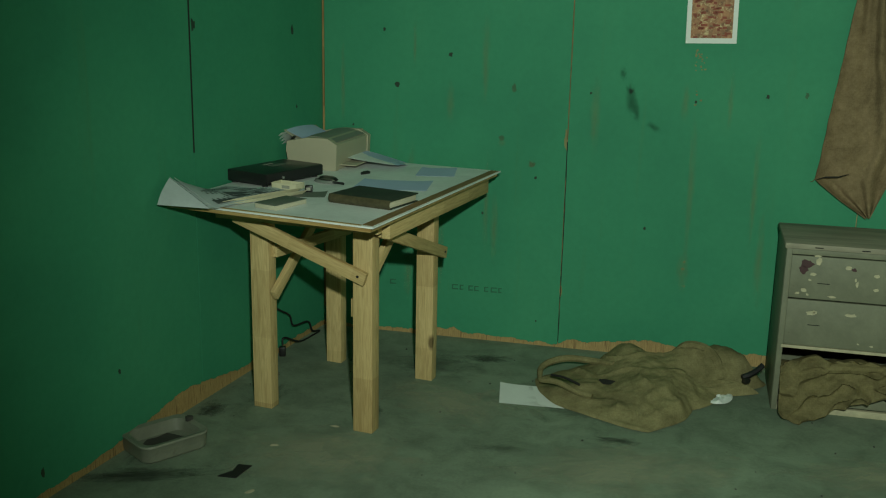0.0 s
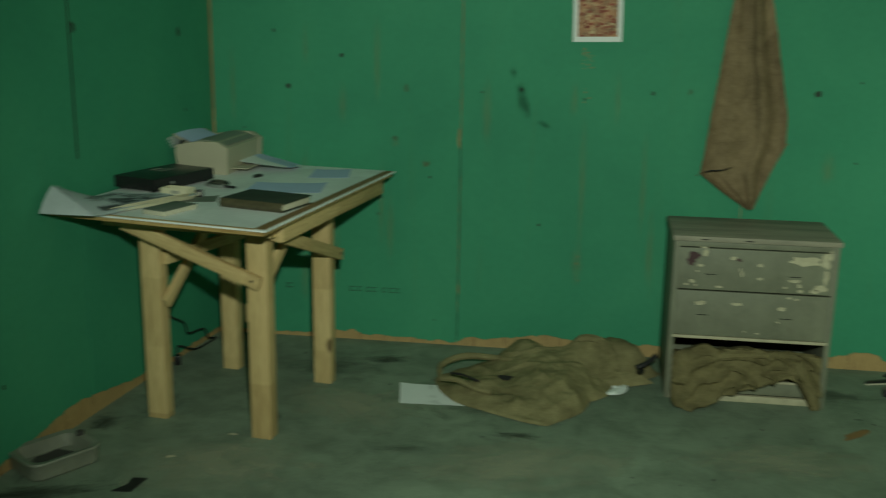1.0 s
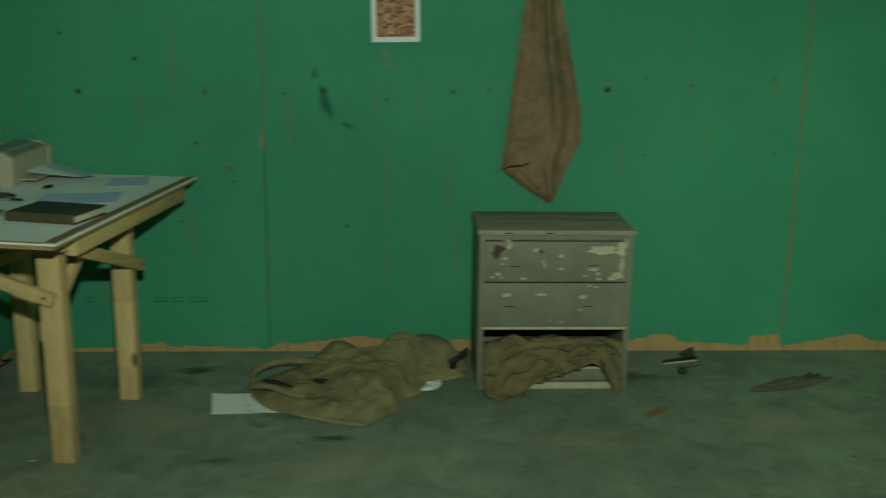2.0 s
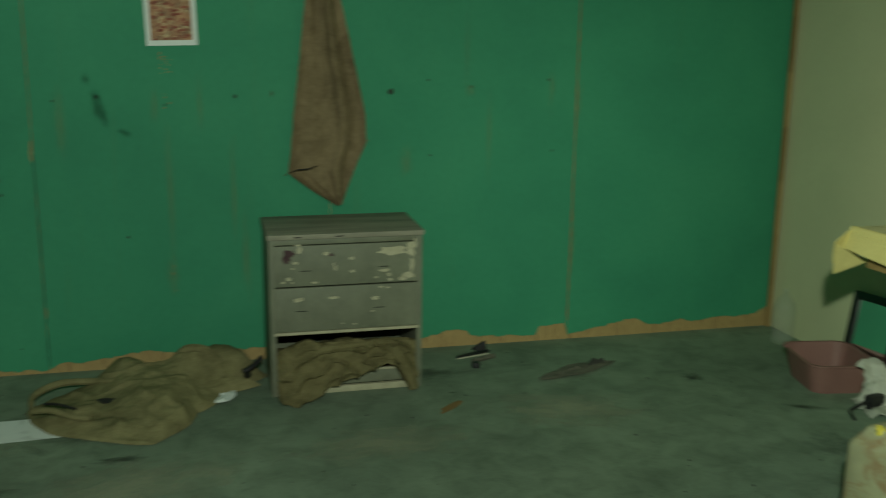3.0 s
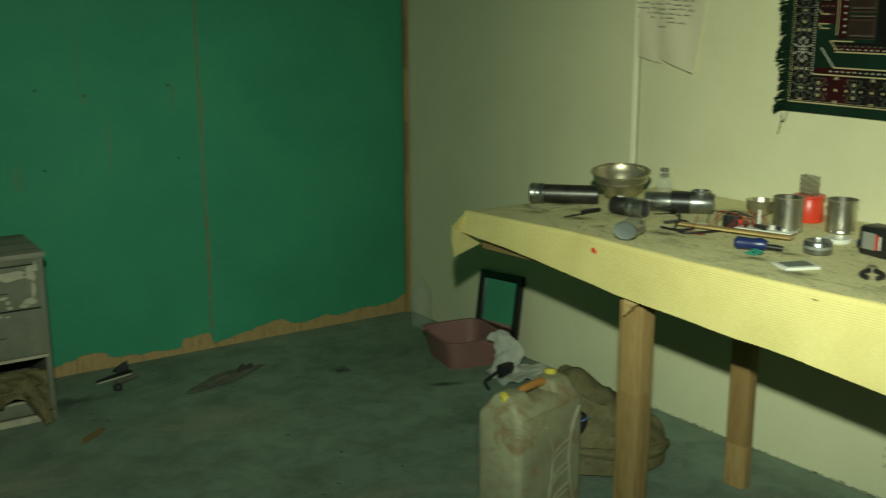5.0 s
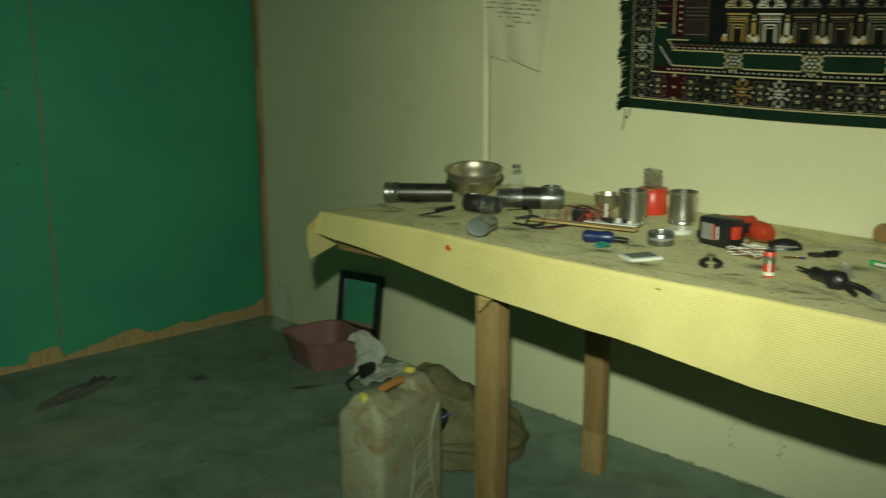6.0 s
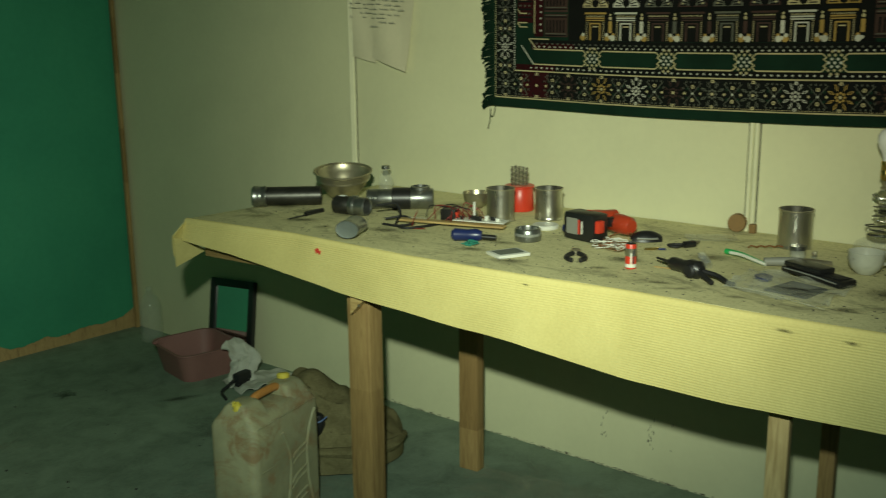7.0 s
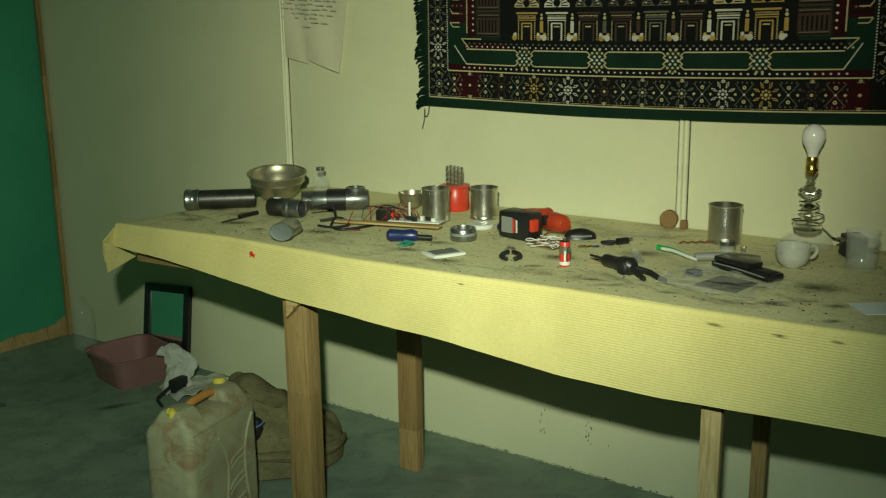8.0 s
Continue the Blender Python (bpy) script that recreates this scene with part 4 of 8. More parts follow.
        for k in range(12):
            diamond("white", e + s * 0.105, 1.52 + 0.02 * k, 0.0045)
        for k in range(3):
            z = 1.545 + 0.045 * k
            line("cream", (e + s * 0.012, z), (e + s * 0.05, z), 0.0038)
            line("cream", (e + s * 0.022, z - 0.014), (e + s * 0.05, z - 0.014), 0.0038)
            line("cream", (e + s * 0.012, z), (e + s * 0.022, z - 0.014), 0.0038)
    # doors and arches
    rect("dark", 2.595, 3.575, 1.490, 1.95)
    for i in range(8):
        u = 2.698 + i * 0.1120
        c = ("gold", "white", "brown", "brown", "grey", "brown", "white", "gold")[i]
        rect(c, u - 0.040, u + 0.040, 1.574, 1.580)
        beads("cream", (u - 0.034, 1.568), (u + 0.034, 1.568), 0.004, 0.005)
        rect(c, u - 0.034, u + 0.034, 1.553, 1.564)
        for s in (-1, 1):
            beads("cream", (u + s * 0.031, 1.492), (u + s * 0.031, 1.552), 0.0042, 0.006)
            line(c, (u + s * 0.018, 1.492), (u + s * 0.018, 1.545), 0.0055)
            dot(("gold", "white")[i % 2], u + s * 0.046, 1.500, 0.010)
            dot(("white", "gold")[i % 2], u + s * 0.044, 1.510, 0.006)
        line(c, (u - 0.020, 1.545), (u + 0.020, 1.545), 0.0045)
        rect("cut", u - 0.010, u + 0.010, 1.494, 1.530)
        rect("cream", u - 0.010, u + 0.010, 1.533, 1.537)
        rect("cut", u - 0.026, u - 0.022, 1.492, 1.55)
        rect("cut", u + 0.022, u + 0.026, 1.492, 1.55)
        rect("cut", u - 0.034, u + 0.034, 1.5565, 1.5595)
        p = u + 0.056
        rect(("gold", "white", "grey", "brown", "brown", "white", "gold", "gold")[i], p - 0.006, p + 0.006, 1.516, 1.552)
        dot("white", p, 1.503, 0.0055)
        dot("cream", p, 1.561, 0.0055)
        dot("cream", p, 1.572, 0.004)
        # arch above
        a0 = 1.592
        rect(("cream", "white", "grey", "brown", "grey", "brown", "cream", "gold")[i], u - 0.046, u + 0.046, a0, a0 + 0.040)
        layers_dark = [(u + 0.040 * math.cos(k * math.pi / 10), a0 + 0.006 + 0.034 * math.sin(k * math.pi / 10)) for k in range(11)]
        poly("grey", layers_dark)
        for k in range(9):
            a = (k + 0.5) * math.pi / 9
            dot("white" if k % 2 else "cream", u + 0.033 * math.cos(a), a0 + 0.008 + 0.027 * math.sin(a), 0.0032, 6)
        for k in range(10):
            a = k * math.pi / 9
            line("cut", (u + 0.016 * math.cos(a), a0 + 0.008 + 0.016 * math.sin(a)), (u + 0.040 * math.cos(a), a0 + 0.008 + 0.032 * math.sin(a)), 0.0035)
        for s in (-1, 1):
            poly("cut", [(u + s * 0.046, a0 + 0.012), (u + s * 0.046, a0 + 0.040), (u + s * 0.020, a0 + 0.040)][::s])
        dot("cut", u, a0 + 0.016, 0.013)
        rect("cut", u - 0.046, u + 0.046, a0 - 0.004, a0 + 0.003)
        for k in range(4):
            rect("brown" if (k + i) % 2 else "gold", u - 0.03, u + 0.03, 1.66 + 0.05 * k, 1.685 + 0.05 * k)
    names = {"dark": "dark_weave", "red": "red_weave", "brown": "brown_weave", "cream": "cream_weave", "white": "white_weave", "gold": "gold_weave", "grey": "grey_weave", "green": "green_weave", "cut": "black_outline_weave"}
    for k, bm in layers.items():
        for v in bm.verts:
            v.co.y -= 0.0005
        tagged(part(names[k], bm, mats[k], t), kind="stuff")
    # fringe at the short side
    r = random.Random(5)
    bm = bmesh.new()
    z = Z0 + 0.004
    while z < 2.2:
        k = 0.55 + 0.45 * noise.noise((z * 14, 0, 0)) + 0.25 * math.sin(z * 40)
        l = 0.026 + 0.036 * max(0, k)
        drop = r.uniform(0.004, 0.03)
        tube(curve([(U0 + 0.004, -0.014, z), (U0 - l * 0.55, -0.018, z - drop * 0.3), (U0 - l, -0.012, z - drop)], 3), 0.0034, 4, bm)
        z += 0.0062
    tagged(part("fringe", bm, PILE, t, "dark green wool fringe"), kind="stuff")
    part("loose_cord", tube(curve([(U0 + 0.006, -0.014, Z0 + 0.004), (U0 + 0.004, -0.02, Z0 - 0.03), (U0 - 0.012, -0.016, Z0 - 0.04), (U0 - 0.014, -0.016, Z0 - 0.012), (U0 - 0.018, -0.014, Z0 - 0.05), (U0 - 0.028, -0.012, Z0 - 0.085)], 6), 0.0016, 5), PILE, t)


rug()
# ---- tall wooden table by the west wall ----
T_AT = pose(-1.466, 3.949, 0, 0, 0, -6)
TOP = 0.85


def table():
    t = thing("work_table", T_AT, "tall rough pine table with a whitened board top", "table")
    inv = T_AT.inverted()

    def plan(*pts):
        return [tuple((inv @ Vector((x, y, 0))).xy) for x, y in pts]

    part("tabletop", slab(plan((-1.985, 3.420), (-1.138, 3.274), (-0.976, 4.530), (-1.835, 4.640)), TOP - 0.006, TOP), TOP_WHITE, t, "white-faced thin board, stained at the rim")
    part("under_board", slab(plan((-1.975, 3.428), (-1.150, 3.284), (-0.990, 4.522), (-1.835, 4.630)), TOP - 0.021, TOP - 0.0065), PINE_X, t, "pine board under the white one")
    part("edge_strip", slab(plan((-1.183, 3.300), (-1.146, 3.290), (-0.984, 4.520), (-1.018, 4.524)), TOP - 0.002, TOP + 0.0015), OLD_PINE_X, t, "brown worn strip along the rim")
    part("edge_strip", slab(plan((-1.970, 3.423), (-1.185, 3.286), (-1.183, 3.298), (-1.968, 3.436)), TOP - 0.002, TOP + 0.0015), PINE_X, t, "brown worn strip along the rim")
    rails = ((plan((-1.168, 3.50))[0], plan((-1.035, 4.49))[0], 0.070, 0.032), ((-0.355, -0.36), (-0.355, 0.60), 0.062, 0.035),
             ((-0.33, -0.42), (0.33, -0.42), 0.03, 0.06), ((-0.33, 0.42), (0.33, 0.42), 0.03, 0.06))
    for a, b, w, d in rails:
        beam("rail", (*a, TOP - 0.057), (*b, TOP - 0.057), w, d, PINE, t, 90)
    legs = ((0.243, -0.362, 0.078, 0.062), (-0.217, -0.308, 0.080, 0.055), (0.249, 0.222, 0.076, 0.055), (-0.195, 0.26, 0.072, 0.055))
    for x, y, w, d in legs:
        part("leg", box((w, d, TOP - 0.022), bevel=0.004), PINE, t, "sawn pine post", pose(x, y, 0))
    f = -0.412
    beam("brace", (-0.27, f, 0.785), (0.265, f, 0.600), 0.022, 0.048, PINE, t)
    part("screw", lathe([(0, 0), (0.005, 0), (0.005, 0.003), (0, 0.003)], 10, m=pose(0.238, f - 0.012, 0.611, 90, 0, 0)), DARK_STEEL, t, "dark screw head")
    beam("brace", (0.300, -0.37, 0.775), (0.300, 0.29, 0.545), 0.022, 0.048, PINE, t)
    part("screw", lathe([(0, 0), (0.005, 0), (0.005, 0.003), (0, 0.003)], 10, m=pose(0.312, 0.262, 0.556, 0, 90, 0)), DARK_STEEL, t, "dark screw head")
    beam("brace", (-0.165, -0.31, 0.635), (-0.150, 0.30, 0.600), 0.022, 0.045, PINE, t)
    beam("brace", (-0.160, -0.33, 0.465), (-0.160, 0.12, 0.775), 0.022, 0.042, PINE, t)
    beam("brace", (0.215, -0.30, 0.54), (0.235, 0.02, 0.79), 0.022, 0.045, PINE, t)
    # loose sliver under the front leg's flank
    part("block", box((0.03, 0.03, 0.07), bevel=0.003), PINE, t, "", pose(0.188, -0.33, 0.43))


table()


def on_table(x, y, up=0.001, turn=0.0):
    """A place on the tabletop, by the room's x and y."""
    return pose(x, y, TOP + up, 0, 0, turn)


def printer():
    t = thing("printer", on_table(-1.745, 4.46, 0.0005, 88) @ Matrix.Diagonal((1, 1, 0.80, 1)), "beige desktop printer with paper in both trays", "printer")
    # the body: a side outline run across its width
    body = [(-0.105, 0.0), (0.075, 0.0), (0.075, 0.075), (0.105, 0.09), (0.105, 0.142), (0.02, 0.168), (-0.06, 0.168), (-0.11, 0.14)]
    ob = part("body", prism(body, -0.17, 0.17), BEIGE, t, "beige plastic housing", pose(0, 0, 0, 0, 0, 90))
    for s in (-0.186, 0.186):
        o = [(-0.11, 0.0), (0.125, 0.0), (0.14, 0.02), (0.115, 0.05), (0.122, 0.10), (0.118, 0.148), (0.02, 0.172), (-0.07, 0.172), (-0.115, 0.14)]
        part("end_cap", prism(o, s - 0.016, s + 0.016), BEIGE, t, "beige plastic end", pose(0, 0, 0, 0, 0, 90))
    part("lid", grid(10, 8, lambda u, v: Vector((-0.165 + 0.33 * u, -0.10 + 0.13 * v, 0.1735 + 0.004 * math.sin(math.pi * v) - 0.022 * (1 - v) ** 2)), 0.006), BEIGE_GREY, t, "grey curved lid")
    part("paper_slot", box((0.30, 0.012, 0.035), (0, -0.080, 0.045), 0.001), BLACK, t, "dark paper slot")
    part("out_tray", box((0.29, 0.10, 0.006), (0, -0.13, 0.022), 0.002), BEIGE, t)
    part("rear_support", box((0.30, 0.005, 0.085), bevel=0.002), BEIGE, t, "raised paper support", pose(0, 0.09, 0.145, -52, 0, 0))
    part("knob", box((0.02, 0.02, 0.012), bevel=0.003), BLACK, t, "black tab", pose(-0.15, 0.105, 0.155, -52, 0, 0))
    for k in range(3):
        part("loaded_sheet", grid(6, 6, lambda u, v, k=k: Vector((-0.135 + 0.26 * u, 0.07 + 0.09 * v + 0.004 * k, 0.160 + 0.045 * v + 0.003 * k - 0.03 * (u - 0.5) ** 2)), 0.0006), PAPER_BLUE, t, "bluish loaded paper sheet")
    for k in range(4):
        part("fallen_sheet", grid(6, 8, lambda u, v, k=k: Vector((-0.17 + 0.20 * u - 0.012 * k, 0.125 + 0.10 * v + 0.006 * k, 0.160 - 0.150 * v ** 1.2 + 0.010 * k * (1 - v))), 0.0006), PAPER, t, "white sheet slipping over the end")
    for k, dx in enumerate((0.0, 0.02)):
        part("printed_sheet", grid(12, 10, lambda u, v, k=k, dx=dx: Vector((-0.06 + dx + 0.22 * u, -0.07 - 0.25 * v - dx, 0.055 - 0.05 * v - 0.004 * k + 0.02 * math.sin(3.2 * u + 1.5 * v) * v)), 0.0006), PAPER_BLUE if k else PAPER, t, "white sheet in the output tray")


printer()


def recorder():
    t = thing("video_recorder", on_table(-1.800, 3.985, 0.001, 72), "black flat video recorder box lying on table", "recorder")
    part("case", box((0.34, 0.21, 0.045), (0, 0, 0.008), 0.004), BLACK, t, "black metal case")
    part("front_panel", box((0.335, 0.006, 0.040), (0, -0.107, 0.010), 0.002), BLACK_RUB, t)
    part("label_plate", box((0.075, 0.03, 0.0012), (0.03, 0.02, 0.053), 0), GREY_COVER, t, "grey sticker")
    part("label_plate", box((0.05, 0.012, 0.0012), (0.02, 0.06, 0.053), 0), INK_SOFT, t, "pale sticker")
    part("jack", lathe([(0, 0), (0.005, 0), (0.005, 0.006), (0, 0.006)], 10, m=pose(-0.08, -0.110, 0.03, 90, 0, 0)), SILVER, t, "round silver socket")
    for x in (-0.15, 0.15):
        for y in (-0.08, 0.08):
            part("foot", lathe([(0, 0), (0.012, 0), (0.012, 0.008), (0, 0.008)], 12, m=pose(x, y, 0)), BLACK_RUB, t)


recorder()


def newspaper():
    t = thing("newspaper", pose(0, 0, 0), "open grey newspaper draped over the table corner", "newspaper")

    ridge_a, ridge_b = Vector((-1.965, 3.435, TOP + 0.085)), Vector((-1.755, 3.335, TOP + 0.006))
    back_a, back_b = Vector((-1.915, 3.74, TOP + 0.004)), Vector((-1.575, 3.80, TOP + 0.004))

    def f(u, v):
        # u along the fold, v from the fold back over the tabletop
        p, q = ridge_a.lerp(ridge_b, u), back_a.lerp(back_b, u)
        g = p.lerp(q, v)
        g.z = TOP + 0.004 + (p.z - TOP) * (1 - v) ** 2.2 + 0.005 * math.sin(7 * u + 4 * v) ** 2 * min(1, 4 * v)
        return g

    def front(u, v):
        p, q = ridge_a.lerp(ridge_b, u), Vector((-1.965, 3.345, TOP + 0.003)).lerp(ridge_b, u)
        g = p.lerp(q, v)
        g.y -= 0.012 * math.sin(math.pi * v) * (1 - u)
        return g

    part("leaf", grid(30, 24, f, 0.0012), NEWS, t, "grey printed leaf")
    part("leaf", grid(24, 12, front, 0.0012), NEWS, t, "grey printed leaf folded down")
    part("leaf", grid(20, 16, lambda u, v: f(u, v) + Vector((0.014, 0.010, -0.003)), 0.0012), NEWS, t, "grey printed leaf beneath")
    bm = bmesh.new()
    r = random.Random(3)
    for row in range(15):
        for col in range(4):
            u0, v0 = 0.08 + 0.22 * col, 0.12 + 0.055 * row
            if 5 < row < 11 and col in (1, 2):
                continue
            u1 = u0 + 0.19 * r.uniform(0.8, 1)
            p = [f(u0, v0), f(u1, v0), f(u1, v0 + 0.022), f(u0, v0 + 0.022)]
            bm.faces.new([bm.verts.new(q + Vector((0, 0, 0.0016))) for q in p])
    for a, b, c, d in ((0.47, 0.42, 0.62, 0.68), (0.64, 0.40, 0.78, 0.55), (0.80, 0.1, 0.95, 0.3), (0.66, 0.62, 0.8, 0.7)):
        n = 4
        for i in range(n):
            for j in range(n):
                q = [f(a + (c - a) * x / n, b + (d - b) * y / n) for x, y in ((i, j), (i + 1, j), (i + 1, j + 1), (i, j + 1))]
                bm.faces.new([bm.verts.new(k + Vector((0, 0, 0.002))) for k in q])
    tagged(part("print_bars", bm, surf("news_ink", (0.10, 0.115, 0.12), 0.85, vary=0.6, grain=90), t, "dark printed pictures and lines"), kind="stuff")
    for k in range(2):
        part("folded_sheet", grid(12, 5, lambda u, v, k=k: Vector((-1.76 + 0.19 * u - 0.02 * k + 0.02 * v, 3.355 + 0.36 * u + 0.035 * v * (1 - u), TOP + 0.004 + 0.008 * k + 0.022 * v * (1 - 0.3 * u) * u ** 0.5)), 0.001), PAPER_CREAM, t, "cream folded pages")


newspaper()


def book():
    t = thing("thick_book", on_table(-1.272, 3.68, 0.0005, -14), "thick dark green hardback book with mottled spine", "book")
    w, d, h = 0.262, 0.195, 0.034
    part("page_block", box((w - 0.02, d - 0.012, h - 0.010), (0.004, 0.0, 0.005), 0.002), PAGES, t, "yellowed page edges")
    part("cover", box((w, d, 0.004), (0, 0, 0), 0.0015), BOOK, t, "lower cover")
    part("cover", box((w, d, 0.005), (0, 0, h - 0.006), 0.0018), BOOK, t, "scuffed dark green upper cover")
    bm = grid(4, 8, lambda u, v: Vector((-w / 2 + w * u, -d / 2 - 0.009 * math.sin(math.pi * v), h * v * 0.98)), 0.003)
    part("spine", bm, BOOK_SPINE, t, "brown mottled spine")


book()


def booklet(name, x, y, turn, w, d, h, cover, label):
    t = thing(name, on_table(x, y, 0.0005, turn), label, "notebook")
    part("page_block", box((w - 0.004, d - 0.004, h - 0.002), (0, 0, 0.0005), 0.001), PAGES, t, "pale page edges")
    part("cover", box((w, d, 0.0016), (0, 0, h - 0.0016), 0.0006), cover, t)
    return t


booklet("notebook", -1.562, 3.50, -18, 0.10, 0.17, 0.018, GREY_COVER, "small pale notebook with a grey cover")


def flat_sheet(name, pts, material, label, category, lift=0.0012, curl=0.004):
    a, b, c, d = [Vector((p[0], p[1], 0)) for p in pts]

    def f(u, v):
        p = (a * (1 - u) + b * u) * (1 - v) + (d * (1 - u) + c * u) * v
        p.z = TOP + lift + curl * (abs(u - 0.5) * 2) ** 4 * (0.4 + 0.6 * v)
        return p
    return solid(name, grid(8, 8, f, 0.0006), material, pose(0, 0, 0), label, category)


flat_sheet("paper_sheet", [(-1.44, 3.90), (-1.15, 3.95), (-1.18, 4.16), (-1.46, 4.11)], PAPER_BLUE, "bluish paper sheet lying on the table", "paper")
flat_sheet("paper_sheet", [(-1.29, 4.27), (-1.13, 4.31), (-1.17, 4.52), (-1.32, 4.48)], PAPER_BLUE, "pale blue paper sheet near the far rim", "paper")
flat_sheet("photo_card", [(-1.60, 3.66), (-1.47, 3.69), (-1.50, 3.80), (-1.62, 3.76)], GREY_COVER, "dark glossy photo card on the table", "card")
flat_sheet("paper_sheet", [(-1.70, 3.52), (-1.56, 3.50), (-1.52, 3.62), (-1.66, 3.66)], PAPER, "white paper scrap under the notebook", "paper", 0.0008)


def phone_pair():
    t = thing("spectacles_case", on_table(-1.585, 3.985, 0.0005, -25), "open silver and black folding case", "case")
    part("shell", lathe([(0, 0), (0.03, 0), (0.034, 0.004), (0.03, 0.012), (0, 0.014)], 24, m=Matrix.Diagonal((1.7, 0.8, 1, 1))), SILVER, t, "silver oval shell")
    part("inset", lathe([(0, 0.0141), (0.022, 0.0135), (0.022, 0.0155), (0, 0.016)], 24, m=Matrix.Diagonal((1.7, 0.75, 1, 1))), BLACK, t, "dark inset")
    part("upper_shell", lathe([(0, 0), (0.03, 0), (0.033, 0.004), (0.028, 0.010), (0, 0.011)], 24, m=pose(-0.025, 0.045, 0.004, 8, 0, 0) @ Matrix.Diagonal((1.6, 0.6, 1, 1))), BLACK, t, "black lid")
    part("strap", tube(curve([(0.05, -0.005, 0.008), (0.07, 0.005, 0.007), (0.095, 0.012, 0.006)]), 0.005, 8), BLACK_RUB, t)


phone_pair()
t = thing("tape_box", on_table(-1.665, 3.80, 0.0005, -10), "small open cream cardboard box", "box")
for x, y, w, d in ((0, -0.03, 0.11, 0.003), (0, 0.03, 0.11, 0.003), (-0.054, 0, 0.003, 0.057), (0.054, 0, 0.003, 0.057)):
    part("side", box((w, d, 0.025), (x, y, 0.002), 0.0006), PAPER_CREAM, t)
part("base", box((0.11, 0.06, 0.002), bevel=0.0005), PAPER_CREAM, t)
part("label_plate", box((0.035, 0.001, 0.012), (0.01, -0.0322, 0.008), 0), INK_SOFT, t, "grey printed label")
t = thing("ink_bottle", on_table(-1.568, 3.775, 0.0005, 12), "tiny dark square bottle with pale label", "bottle")
part("body", box((0.028, 0.022, 0.026), bevel=0.004), BLACK, t)
part("label_plate", box((0.016, 0.001, 0.012), (0, -0.0114, 0.007), 0), INK_SOFT, t, "pale label")
t = thing("marker_cap", on_table(-1.50, 4.235, 0.0, 60), "short black pen lying on the table", "pen")
part("barrel", tube([(-0.022, 0, 0.006), (0.022, 0, 0.006)], 0.006, 10), BLACK, t)
part("clip", box((0.03, 0.003, 0.003), (0.0, 0.0, 0.0115), 0.0008), BLACK, t)

# cord on the floor behind the table
t = thing("extension_cable", pose(0, 0, 0), "thin black power cord with a plug on the floor", "cord")
part("cable", tube(curve([(-1.891, 4.137, 0.286), (-1.889, 4.165, 0.237), (-1.878, 4.275, 0.173), (-1.875, 4.315, 0.112), (-1.862, 4.452, 0.090), (-1.858, 4.497, 0.032), (-1.851, 4.571, 0.008), (-1.858, 4.495, 0.008), (-1.870, 4.367, 0.019), (-1.883, 4.225, 0.081), (-1.885, 4.208, 0.049)], 8), 0.0042, 7), BLACK_RUB, t)
part("plug", box((0.03, 0.03, 0.045), bevel=0.006), BLACK, t, "black moulded plug", pose(-1.885, 4.208, 0.0, 0, 0, 20))

# ---- tray and scraps by the west wall ----
def rounded(w, d, r, n=5):
    out = []
    for sx, sy, a0 in ((1, 1, 0), (-1, 1, 90), (-1, -1, 180), (1, -1, 270)):
        for k in range(n + 1):
            a = radians(a0 + 90 * k / n)
            out.append((sx * (w / 2 - r) + r * math.cos(a), sy * (d / 2 - r) + r * math.sin(a)))
    return out


def tub(levels, bm=None):
    """Rounded rectangular rings (w, d, r, z) joined one after the other, closed at both ends."""
    bm = bm or bmesh.new()
    rings = [[bm.verts.new((x, y, z)) for x, y in rounded(w, d, r)] for w, d, r, z in levels]
    for a, b in zip(rings, rings[1:]):
        n = len(a)
        for i in range(n):
            bm.faces.new((a[i], a[(i + 1) % n], b[(i + 1) % n], b[i]))
    bm.faces.new(rings[0][::-1])
    bm.faces.new(rings[-1])
    return bm


t = thing("litter_tray", pose(-1.895, 3.200, 0, 0, 0, -32), "dirty off-white plastic tray on the floor", "tray")
part("shell", tub([(0.185, 0.235, 0.035, 0.0), (0.20, 0.25, 0.04, 0.008), (0.205, 0.255, 0.04, 0.055), (0.212, 0.262, 0.042, 0.060), (0.205, 0.255, 0.04, 0.066), (0.165, 0.215, 0.035, 0.062), (0.15, 0.20, 0.03, 0.018)]), SANITARY, t)
part("residue", slab(blob_outline(random.Random(8), 0.062, 0.085, 14, 0.2), 0.0175, 0.021), GRIME_AND_SHADE, t, "dark dried residue")
part("crumb", slab(blob_outline(random.Random(18), 0.012, 0.015, 8, 0.3), 0.062, 0.078), GRIME_AND_SHADE, t, "dark crumb on the rim", pose(-0.03, 0.115, 0))


def scrap(name, x, y, rx, ry, material, label, seed, high=0.003, turn=0, category="scrap"):
    r = random.Random(seed)
    o = blob_outline(r, 1, 1, 9, 0.3)

    def f(u, v):
        a, rad = 2 * math.pi * u, v
        k = float(np.interp(u * 9, range(10), [math.hypot(*o[i % 9]) for i in range(10)]))
        return Vector((rx * k * rad * math.cos(a), ry * k * rad * math.sin(a), high * (0.6 + 0.8 * abs(noise.noise((3 * rad * math.cos(a), 3 * rad * math.sin(a), seed))) * (1.6 if v < 0.95 else 0.2))))
    bm = grid(24, 7, f)
    bmesh.ops.remove_doubles(bm, verts=bm.verts, dist=0.0004)
    thicken(bm, list(bm.faces), 0.0012)
    return solid(name, bm, material, pose(x, y, 0.0015, 0, 0, turn), label, category)


